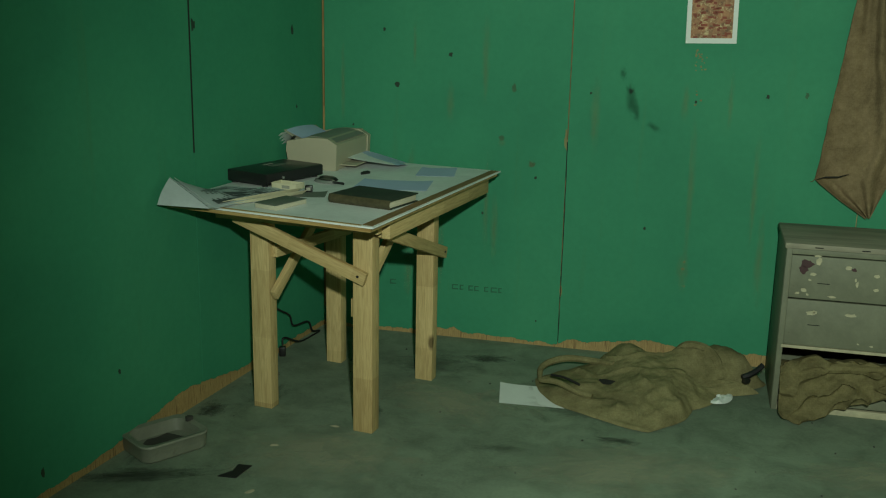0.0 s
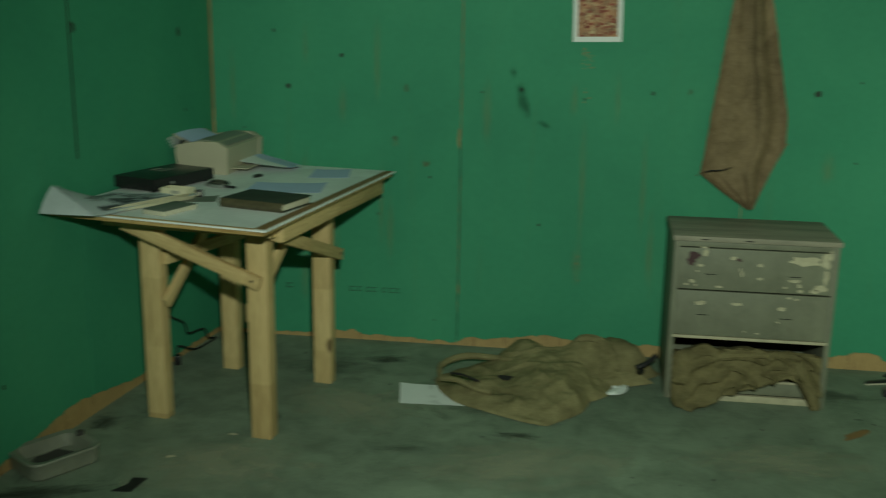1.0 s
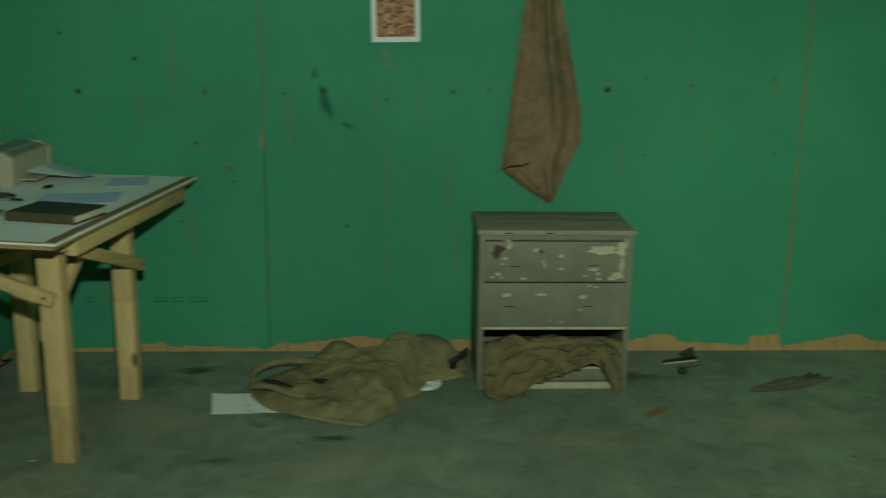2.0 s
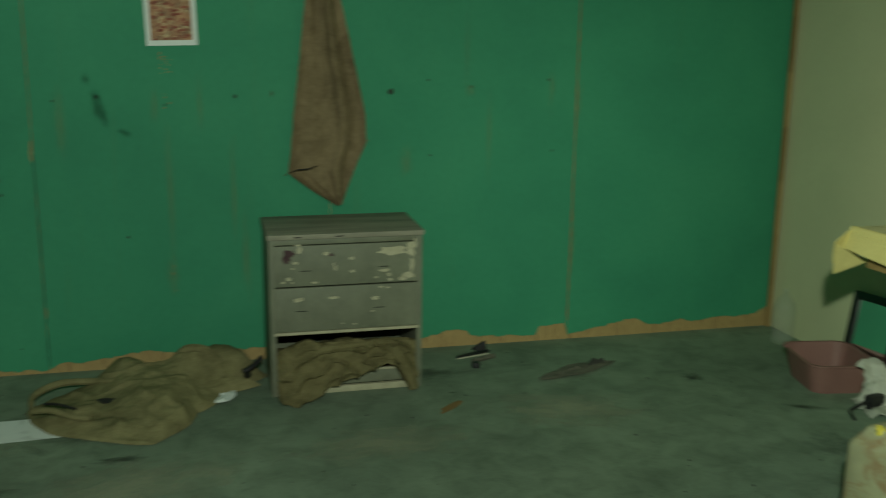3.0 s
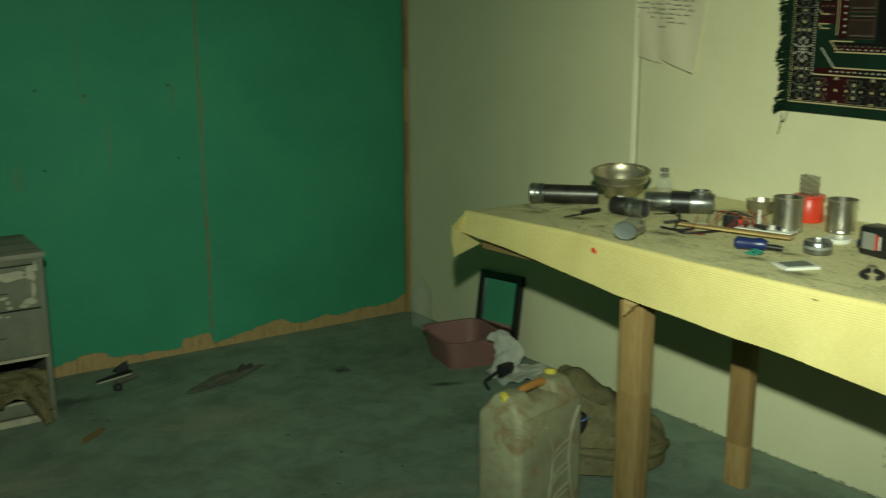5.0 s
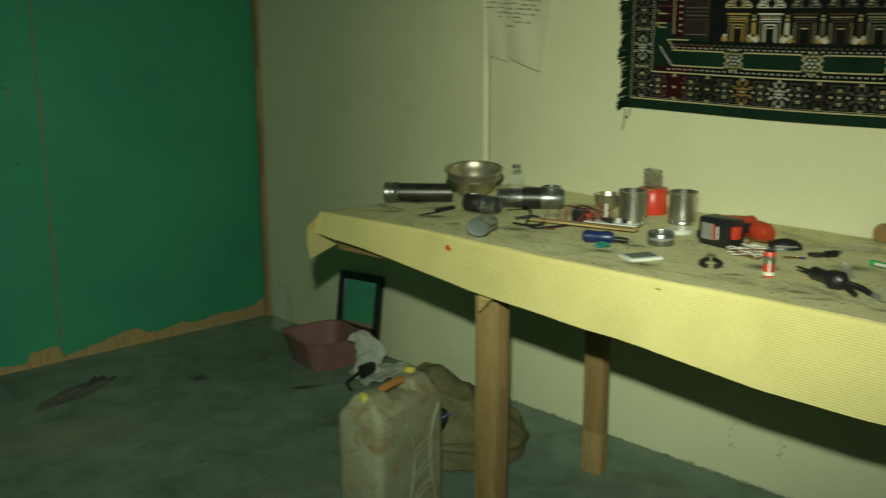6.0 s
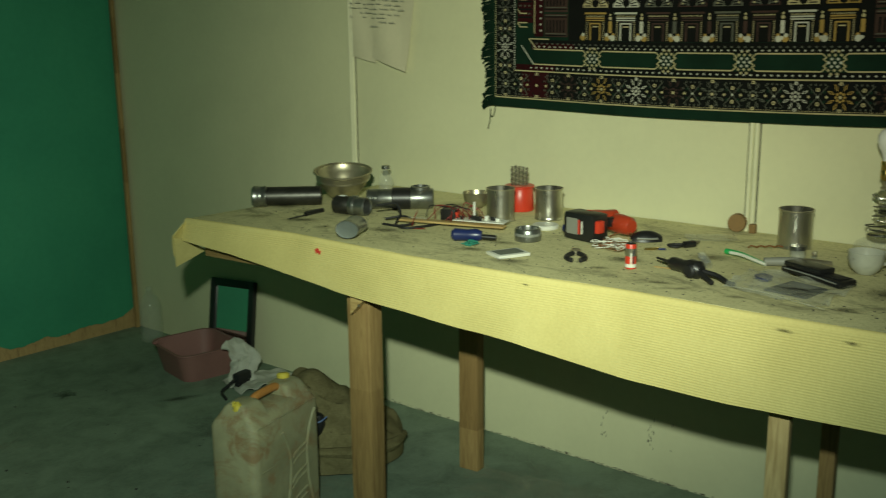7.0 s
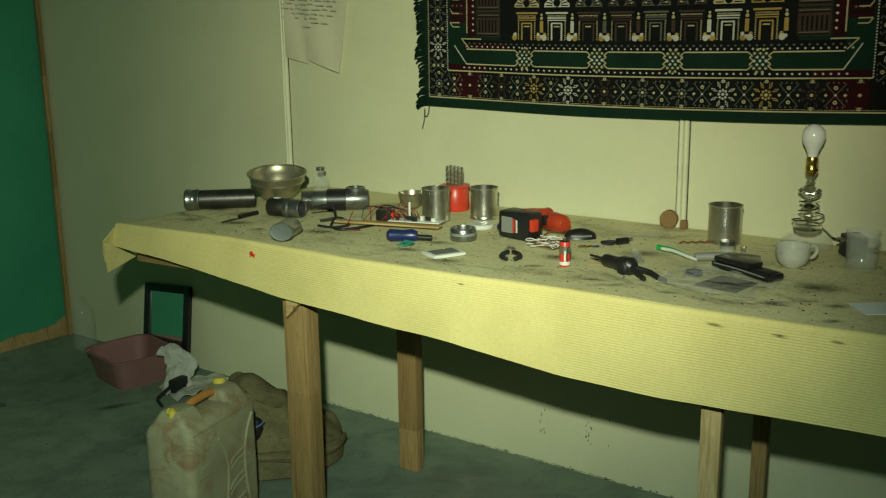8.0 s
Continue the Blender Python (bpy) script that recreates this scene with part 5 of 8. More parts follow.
solid("black_card", slab([(-0.045, -0.045), (0.02, -0.05), (0.035, 0.0), (0.05, 0.045), (0.0, 0.05), (-0.005, 0.0)], 0, 0.003), BLACK_RUB, pose(-1.575, 3.10, 0.001, 0, 0, 10), "crumpled black card scrap on the floor", "scrap")
patch("floor_stain", pose(-1.86, 2.98, 0.0012, 0, 0, 24), 0.374, 0.085, FLOOR_SOOT, "dark soot smear on the concrete")
patch("floor_stain", pose(-1.90, 3.56, 0.0012, 0, 0, 10), 0.085, 0.119, FLOOR_SOOT, "dark soot smear on the concrete")
patch("floor_stain", pose(-1.30, 3.72, 0.0012, 0, 0, 0), 0.076, 0.102, FLOOR_SOOT, "dark damp spot by the table leg")
patch("floor_stain", pose(-0.34, 3.74, 0.0012, 0, 0, 0), 0.153, 0.060, FLOOR_SOOT, "dark damp spot on the concrete")
patch("floor_stain", pose(-1.0, 4.45, 0.0012, 0, 0, 12), 0.170, 0.085, FLOOR_SOOT, "dark damp spot on the concrete")
patch("floor_stain", pose(2.07, 4.13, 0.0012, 0, 0, 12), 0.076, 0.085, FLOOR_SOOT, "dark damp spot on the concrete")
bm = bmesh.new()
r = random.Random(77)
for _ in range(110):
    x, y = r.uniform(-1.9, 2.4), r.uniform(2.4, 4.6)
    a, s = r.uniform(0, 6.28), r.uniform(0.0015, 0.0045)
    slab([(x + s * math.cos(a + k), y + 1.4 * s * math.sin(a + k)) for k in (0, 1.4, 2.9, 4.4)], 0.0002, r.uniform(0.0015, 0.004), bm)
solid("floor_grit", bm, GRIME_AND_SHADE, pose(0, 0, 0), "fine dark grit strewn over the concrete", "grit", kind="stuff")
for i, (x, y) in enumerate(((-1.38, 3.55), (-1.53, 3.33), (-0.10, 3.02), (-1.46, 2.98))):
    scrap("paint_flake", x, y, 0.016, 0.008, CHIP, "pale paint flake on the floor", 50 + i, 0.002, 20 * i)

for x, y, rx, ry, q, mt in ((-1.35, 3.30, 0.5, 0.35, 10, PALE_DUST), (-1.2, 4.3, 0.35, 0.2, 5, DAMP), (-0.9, 2.9, 0.4, 0.16, 30, DAMP),
                           (-1.75, 3.75, 0.2, 0.10, 80, DAMP), (-0.75, 3.55, 0.16, 0.05, 8, DAMP), (0.9, 4.4, 0.3, 0.12, 0, DAMP), (1.5, 2.9, 0.5, 0.2, 15, PALE_DUST), (2.3, 3.3, 0.2, 0.25, 0, DAMP), (-0.3, 3.5, 0.6, 0.3, 20, PALE_DUST), (-1.0, 3.9, 0.45, 0.3, -15, PALE_DUST), (0.6, 3.7, 0.5, 0.25, 5, PALE_DUST), (1.4, 3.9, 0.5, 0.3, -12, PALE_DUST), (2.1, 2.8, 0.5, 0.4, 0, PALE_DUST), (2.6, 2.0, 0.35, 0.5, 0, PALE_DUST), (2.7, 1.4, 0.3, 0.5, 0, PALE_DUST), (-0.45, 4.1, 0.5, 0.4, 0, DAMP), (-1.95, 3.2, 0.1, 0.3, 5, DAMP)):
    patch("floor_stain", pose(x, y, 0.0008 + 0.0001 * (rx > 0.3), 0, 0, q), rx, ry, mt, "broad uneven stain on the concrete floor")
# ---- chest of drawers ----
def chest():
    W, D, H = 0.635, 0.37, 0.69
    t = thing("chest_of_drawers", pose(0.537, 4.445, 0, 0, 0, 1.0), "small grey-painted wooden chest with flaking paint, lowest drawer missing", "chest")
    f = -D / 2
    for s in (-1, 1):
        part("side_panel", box((0.018, D, H - 0.022), (s * (W / 2 - 0.009), 0, 0), 0.002), CHEST, t)
        part("corner_post", box((0.022, 0.02, H - 0.022), (s * (W / 2 - 0.012), f - 0.002, 0.0), 0.003), CHEST, t)
    part("back_panel", box((W - 0.04, 0.008, H - 0.03), (0, D / 2 - 0.006, 0.002), 0.001), CHEST, t)
    part("top", box((W + 0.014, D + 0.022, 0.022), (0, -0.006, H - 0.022), 0.005), CHEST_TOP, t, "worn scratched top board, coloured lighter as if lit")
    part("top_rail", box((W - 0.03, 0.018, 0.022), (0, f + 0.004, H - 0.045), 0.002), CHEST, t)
    for z0, z1 in ((0.472, 0.642), (0.280, 0.466)):
        dr = part("drawer_front", box((W - 0.045, 0.018, z1 - z0), bevel=0.003), CHEST, t, "grey drawer front with flaked paint", pose(0, f - 0.004, z0))
        part("drawer_box", box((W - 0.07, D - 0.05, z1 - z0 - 0.03), bevel=0.001), CHEST, dr, "", pose(0, 0.17, 0.012))
    part("mid_rail", box((W - 0.03, 0.024, 0.012), (0, f - 0.002, 0.265), 0.002), CHIP, t, "pale worn rail")
    part("inner_floor", box((W - 0.04, D - 0.03, 0.012), (0, 0.01, 0.060), 0.001), OLD_PINE_X, t)
    part("plinth", box((W - 0.02, 0.02, 0.028), (0, f + 0.002, 0), 0.003), CHIP, t, "pale bare wood plinth")
    part("lower_rail", box((W - 0.05, 0.014, 0.010), (0, f + 0.02, 0.080), 0.002), CHIP, t, "pale worn rail")
    part("lower_panel", box((W - 0.05, 0.008, 0.054), (0, f + 0.022, 0.027), 0.001), CHEST, t)
    r = random.Random(6)
    # flaked spots on both drawers: x, z, half width, half height
    flakes = [(-0.195, 0.625, 0.010, 0.016), (-0.212, 0.572, 0.011, 0.006), (-0.222, 0.548, 0.006, 0.004), (-0.24, 0.506, 0.010, 0.007), (-0.262, 0.492, 0.009, 0.005), (-0.225, 0.489, 0.005, 0.005), (-0.135, 0.487, 0.014, 0.005),
              (-0.085, 0.606, 0.011, 0.007), (-0.055, 0.56, 0.004, 0.008), (-0.048, 0.543, 0.005, 0.012), (0.02, 0.582, 0.010, 0.007), (0.02, 0.527, 0.011, 0.006), (0.155, 0.525, 0.022, 0.006), (0.175, 0.506, 0.008, 0.009), (0.12, 0.497, 0.007, 0.004), (0.18, 0.484, 0.010, 0.006),
              (0.19, 0.607, 0.060, 0.017), (0.265, 0.61, 0.020, 0.030), (0.272, 0.545, 0.008, 0.034), (0.255, 0.50, 0.028, 0.016), (0.235, 0.487, 0.018, 0.010), (0.285, 0.635, 0.006, 0.02),
              (-0.205, 0.415, 0.018, 0.010), (-0.19, 0.418, 0.008, 0.008), (-0.055, 0.418, 0.022, 0.006), (0.115, 0.408, 0.016, 0.007), (0.105, 0.352, 0.006, 0.004), (0.14, 0.455, 0.010, 0.005), (0.17, 0.45, 0.008, 0.004), (-0.20, 0.645, 0.012, 0.004), (0.03, 0.30, 0.006, 0.003), (-0.02, 0.305, 0.005, 0.003)]
    for x, z, a, b in flakes:
        o = blob_outline(r, a, b, 11, 0.28)
        part("paint_flake_spot", prism(o, -0.0010, 0.0004), CHIP, t, "bare pale patch where paint flaked", pose(x, f - 0.0133, z))
    for x, z, a, b in ((-0.235, 0.612, 0.022, 0.016), (-0.25, 0.585, 0.016, 0.016), (-0.065, 0.60, 0.010, 0.007)):
        part("stain", prism(blob_outline(r, a, b, 12, 0.3), -0.0007, 0.0004), RED_STAIN, t, "dark reddish stain", pose(x, f - 0.0132, z))
    for x, z in ((-0.17, 0.535), (-0.19, 0.365), (0.135, 0.365), (0.155, 0.54)):
        part("handle_scar", box((0.045, 0.0015, 0.003), bevel=0), DARK_GAP, t, "dark scar of a lost handle", pose(x, f - 0.0135, z))
    for x in (-0.03, -0.20):
        part("rim_dent", box((0.03, 0.004, 0.004), bevel=0), DARK_GAP, t, "dark dent in the rim", pose(x, f - 0.0165, H - 0.014))


chest()


def chest_cloth():
    """Burlap stuffed in the open bay, its corner hanging out to the floor."""
    xs = [0.235, 0.262, 0.30, 0.345, 0.42, 0.50, 0.58, 0.65, 0.70, 0.735, 0.775, 0.815, 0.84]
    low = [0.06, 0.02, 0.006, 0.01, 0.03, 0.055, 0.085, 0.11, 0.135, 0.12, 0.05, 0.006, 0.008]

    def f(u, v):
        x = 0.245 + 0.585 * u
        zb = float(np.interp(x, xs, low))
        top = 0.205 + 0.035 * noise.noise((x * 7, 1, 0)) + 0.03 * math.sin(u * 3)
        if v < 0.35:
            k = v / 0.35
            y, z = 4.45 - 0.20 * k, 0.10 + (top - 0.10) * math.sin(k * math.pi / 2)
        else:
            k = (v - 0.35) / 0.65
            y, z = 4.25 - 0.045 * k - 0.10 * k * k * max(0, 1 - abs(x - 0.30) / 0.16), top + (zb - top) * k
        k = 1 - abs(noise.noise((x * 9 - v * 2, v * 4 + x * 5, 6)))
        y += 0.020 * noise.noise((x * 9, v * 5, 3)) - 0.030 * max(0, k - 0.8) / 0.2 * min(1, v * 3) - 0.010 * noise.noise((x * 26, v * 12, 2))
        return Vector((x, y, max(0.004, z + 0.008 * noise.noise((x * 30, v * 8, 9)) * (v < 0.97))))

    t = thing("stuffed_burlap", pose(0, 0, 0), "crumpled brown burlap hanging out of the open drawer bay", "sack")
    part("cloth", grid(90, 60, f, 0.003), SACK, t)
    part("upper_fold", tube(curve([(0.25, 4.27, 0.17), (0.38, 4.245, 0.19), (0.52, 4.24, 0.205), (0.66, 4.25, 0.21), (0.80, 4.27, 0.20)], 8), 0.018, 9, taper=lambda s: 0.6 + 0.6 * abs(math.sin(5 * s))), SACK, t, "rolled fold of cloth")
    part("hanging_end", tube(curve([(0.735, 4.245, 0.19), (0.765, 4.225, 0.13), (0.80, 4.215, 0.06), (0.815, 4.21, 0.012)], 8), 0.034, 9, taper=lambda s: 1.0 - 0.35 * s), SACK, t, "twisted end of cloth")


chest_cloth()

# ---- burlap sack on the floor ----
def floor_sack():
    out = [(-0.74, 4.27), (-0.70, 4.13), (-0.62, 4.02), (-0.50, 3.95), (-0.36, 3.88), (-0.235, 3.845), (-0.17, 3.92), (-0.08, 4.12), (0.02, 4.30), (0.10, 4.38), (0.205, 4.40), (0.225, 4.50), (0.15, 4.58), (-0.05, 4.62), (-0.25, 4.64), (-0.40, 4.62), (-0.52, 4.52), (-0.62, 4.42)]
    peaks = [(-0.28, 4.36, 0.085, 0.18), (-0.10, 4.46, 0.10, 0.11), (-0.38, 4.50, 0.07, 0.09), (-0.24, 4.10, 0.055, 0.16), (0.10, 4.47, 0.085, 0.10), (-0.52, 4.13, 0.03, 0.10), (0.0, 4.50, 0.07, 0.10)]
    n = 150

    def creases(x, y):
        k = 1 - abs(noise.noise((x * 5 + y * 2, y * 6 - x * 2, 4)))
        return 0.020 * abs(noise.noise((x * 3.5, y * 3.5, 4))) + 0.011 * max(0, k - 0.86) / 0.14 + 0.005 * noise.noise((x * 16, y * 16, 8)) + 0.0035 * noise.noise((x * 40, y * 40, 1))

    cx, cy = -0.26, 4.27
    ring = []
    ang = sorted((math.atan2(y - cy, x - cx), math.hypot(x - cx, y - cy)) for x, y in out)
    aa = [a - 2 * math.pi for a, _ in ang] + [a for a, _ in ang] + [a + 2 * math.pi for a, _ in ang]
    rr = [q for _, q in ang] * 3

    def f(u, v):
        a = -math.pi + 2 * math.pi * u
        R = float(np.interp(a, aa, rr)) * (1 + 0.03 * noise.noise((math.cos(a) * 4, math.sin(a) * 4, 0)))
        x, y = cx + R * v * math.cos(a), cy + R * v * math.sin(a)
        h = sum(p * math.exp(-(((x - px) ** 2 + (y - py) ** 2) / w ** 2)) for px, py, p, w in peaks)
        h = min(h, 0.125) + 0.012
        q = Vector((x, y, 0))
        fold = creases(x, y)
        edge = min(1.0, (1 - v) * 5.5)
        return Vector((x, y, max(0.003, (h + fold) * edge ** 0.6 + 0.004)))

    def lying(x, y):
        h = sum(p * math.exp(-(((x - px) ** 2 + (y - py) ** 2) / w ** 2)) for px, py, p, w in peaks)
        return min(h, 0.125) + 0.016 + creases(x, y)

    bm = grid(n, 60, f)
    bmesh.ops.remove_doubles(bm, verts=bm.verts, dist=0.0006)
    t = thing("burlap_sack", pose(0, 0, 0), "crumpled empty brown burlap sack lying on the floor", "sack")
    part("cloth", bm, BURLAP, t)
    part("mouth_rim", tube(curve([(-0.71, 4.20, 0.02), (-0.72, 4.32, 0.045), (-0.64, 4.42, 0.055), (-0.52, 4.43, 0.055), (-0.42, 4.36, 0.075)], 8), 0.013, 8, taper=lambda s: 0.7 + 0.5 * math.sin(3 * s)), BURLAP, t, "rolled hem of the sack mouth")
    part("mouth_rim", tube(curve([(-0.70, 4.16, 0.045), (-0.62, 4.10, 0.065), (-0.54, 4.05, 0.055), (-0.47, 4.03, 0.05)], 8), 0.012, 8), BURLAP, t, "folded hem")
    # a black tube laid in as the shade between two folds
    part("fold_shadow", tube(curve([(-0.66, 4.185, 0.062), (-0.60, 4.13, 0.078), (-0.53, 4.09, 0.070)], 6), 0.005, 6), DARK_GAP, t, "black tube painted as shade between folds")
    part("hole", slab(blob_outline(random.Random(3), 0.045, 0.016, 12, 0.3), -0.01, 0.003), DARK_GAP, t, "dark hole in the cloth", pose(-0.435, 4.18, lying(-0.435, 4.18) + 0.003, 18, 0, 8))
    part("top_fold", tube(curve([(-0.17, 4.50, 0.10), (-0.12, 4.48, 0.15), (-0.05, 4.45, 0.155), (0.0, 4.42, 0.12), (0.015, 4.40, 0.07)], 8), 0.022, 8), BURLAP, t, "rolled fold")
    r = random.Random(30)
    for i in range(6):
        x, y = -0.30 + 0.02 * i, 3.92 + r.uniform(-0.01, 0.02)
        part("loose_thread", tube(curve([(x, y, 0.032), (x + r.uniform(-0.02, 0.02), y + 0.02, 0.045), (x + r.uniform(-0.03, 0.03), y + 0.03, 0.04)], 4), 0.0016, 4), BURLAP, t)


floor_sack()
t = thing("dark_strap", pose(0, 0, 0), "black strap with a buckle on the sack", "strap")
part("webbing", tube(curve([(0.11, 4.37, 0.075), (0.14, 4.385, 0.085), (0.17, 4.41, 0.10), (0.19, 4.43, 0.115)], 6), 0.012, 7), BLACK_RUB, t)
part("buckle", box((0.03, 0.02, 0.02), bevel=0.004), DARK_STEEL, t, "dull metal buckle", pose(0.125, 4.365, 0.055, 20, 0, 40))
t = solid("floor_paper", grid(12, 8, lambda u, v: Vector((-0.835 + 0.26 * u - 0.04 * v, 3.965 + 0.21 * v + 0.02 * u, 0.002 + 0.006 * (abs(u - 0.5) * 2) ** 3 * v)), 0.0006), PAPER, pose(0, 0, 0), "white sheet of paper half under the sack", "paper")
scrap("crumpled_paper", 0.02, 4.28, 0.055, 0.085, PAPER, "crumpled white paper beside the sack", 61, 0.014, -10, "paper")

# ---- small things along the north wall ----
t = thing("worn_shoe", pose(1.20, 4.60, 0, 0, 0, 15), "worn dark shoe remnant lying by the wall", "shoe")
part("upper", grid(14, 10, lambda u, v: Vector((0.0 + 0.06 * u, 0.02 + 0.04 * v, 0.01 + (0.045 + 0.01 * noise.noise((u * 5, v * 5, 1))) * math.sin(math.pi * v) * (0.4 + 0.6 * u))), 0.004), BLACK_RUB, t)
part("sole", slab([(-0.12, -0.01), (0.02, -0.005), (0.07, 0.012), (0.06, 0.03), (-0.02, 0.02), (-0.11, 0.005)], 0.001, 0.012), BLACK_RUB, t, "thin curled sole")
part("sole_edge", slab([(-0.12, -0.016), (0.05, -0.012), (0.05, -0.006), (-0.11, -0.011)], 0.001, 0.006), PAGES, t, "pale sole edge")
part("strap", tube(curve([(-0.09, -0.13, 0.012), (-0.08, -0.10, 0.018), (-0.03, -0.085, 0.014), (0.02, -0.07, 0.012), (0.05, -0.06, 0.010)], 6), 0.011, 7), GREY_RAG, t, "limp dark strap")
part("heel", lathe([(0, 0), (0.018, 0), (0.02, 0.012), (0.014, 0.024), (0, 0.026)], 14, m=pose(-0.09, -0.14, 0)), BLACK_RUB, t)
scrap("floor_rag", 1.58, 4.30, 0.19, 0.055, GREY_RAG, "flat dirty grey rag on the floor", 62, 0.014, 20, "rag")
scrap("floor_rag", 1.70, 4.36, 0.05, 0.03, GRIME_AND_SHADE, "small dark lump of rag", 63, 0.022, 20, "rag")
scrap("dry_leaf", 0.93, 4.0, 0.075, 0.018, CORK, "thin brown strip of bark on the floor", 64, 0.004, 45, "scrap")
patch("floor_stain", pose(0.97, 4.15, 0.0012), 0.05, 0.02, SOOT, "dark spot on the concrete")
# ---- long workbench along the east wall ----
BT = 0.913        # top of the bench board
CT = 0.918        # top of its cover
FRONT_Y = [3.06, 2.80, 2.59, 2.11, 1.72, 1.44, 1.17, 0.90, 0.72, 0.20, -0.10]
FRONT_X = [2.018, 2.060, 2.094, 2.110, 2.152, 2.195, 2.212, 2.246, 2.272, 2.335, 2.37]
HEM_Y = [3.04, 2.83, 2.60, 2.38, 2.12, 1.93, 1.75, 1.59, 1.44, 1.16, 1.01, 0.89, 0.72, 0.2, -0.1]
HEM_Z = [0.845, 0.823, 0.787, 0.766, 0.758, 0.744, 0.737, 0.715, 0.698, 0.698, 0.700, 0.703, 0.705, 0.71, 0.71]


def front_x(y):
    return float(np.interp(y, FRONT_Y[::-1], FRONT_X[::-1]))


def hem_z(y):
    return float(np.interp(y, HEM_Y[::-1], HEM_Z[::-1]))


def wall_x(y):
    return NE.x + (NE.y - y) / (NE.y - SE.y) * (SE.x - NE.x)


def bench():
    t = thing("workbench", pose(0, 0, 0), "long timber workbench against the cream wall", "workbench")
    n = 14
    ys = [3.03 - (3.03 + 0.08) * i / n for i in range(n + 1)]
    part("tabletop", slab([(front_x(y) + 0.014, y) for y in ys] + [(wall_x(y) - 0.012, y) for y in ys[::-1]], BT - 0.02, BT), OLD_PINE_X, t, "brown board top")
    beam("front_rail", (2.080, 3.02, 0.838), (2.188, 2.11, 0.838), 0.030, 0.103, OLD_PINE, t, 0, "brown front rail")
    beam("front_rail", (2.182, 2.10, 0.860), (2.46, -0.05, 0.860), 0.034, 0.07, OLD_PINE, t, 0, "brown front rail")
    beam("end_rail", (2.10, 3.00, 0.857), (2.90, 2.97, 0.857), 0.034, 0.07, OLD_PINE, t, 0)
    for (x, y), w, d, a, mt in (((2.172, 2.355), 0.062, 0.086, 8, OLD_PINE), ((2.675, 2.360), 0.045, 0.076, 8, OLD_PINE), ((2.295, 1.086), 0.040, 0.048, 12, PINE), ((2.775, 1.145), 0.040, 0.042, 8, OLD_PINE)):
        part("leg", box((w, d, BT - 0.02), bevel=0.004), mt, t, "sawn timber post", pose(x, y, 0, 0, 0, a))
    wedge = part("wedge", prism([(0, 0), (0.075, 0.075), (0, 0.075)], -0.016, 0.016), PINE_X, t, "cut wooden corner block", pose(2.128, 2.355, 0.70, 0, 0, -82))
    for z, dx in ((0.733, 0.03),):
        part("bolt", lathe([(0, 0), (0.005, 0), (0.004, 0.003), (0, 0.004)], 10, m=pose(2.115, 2.318, z, 0, -90, 0)), STEEL, t, "steel bolt head")


bench()


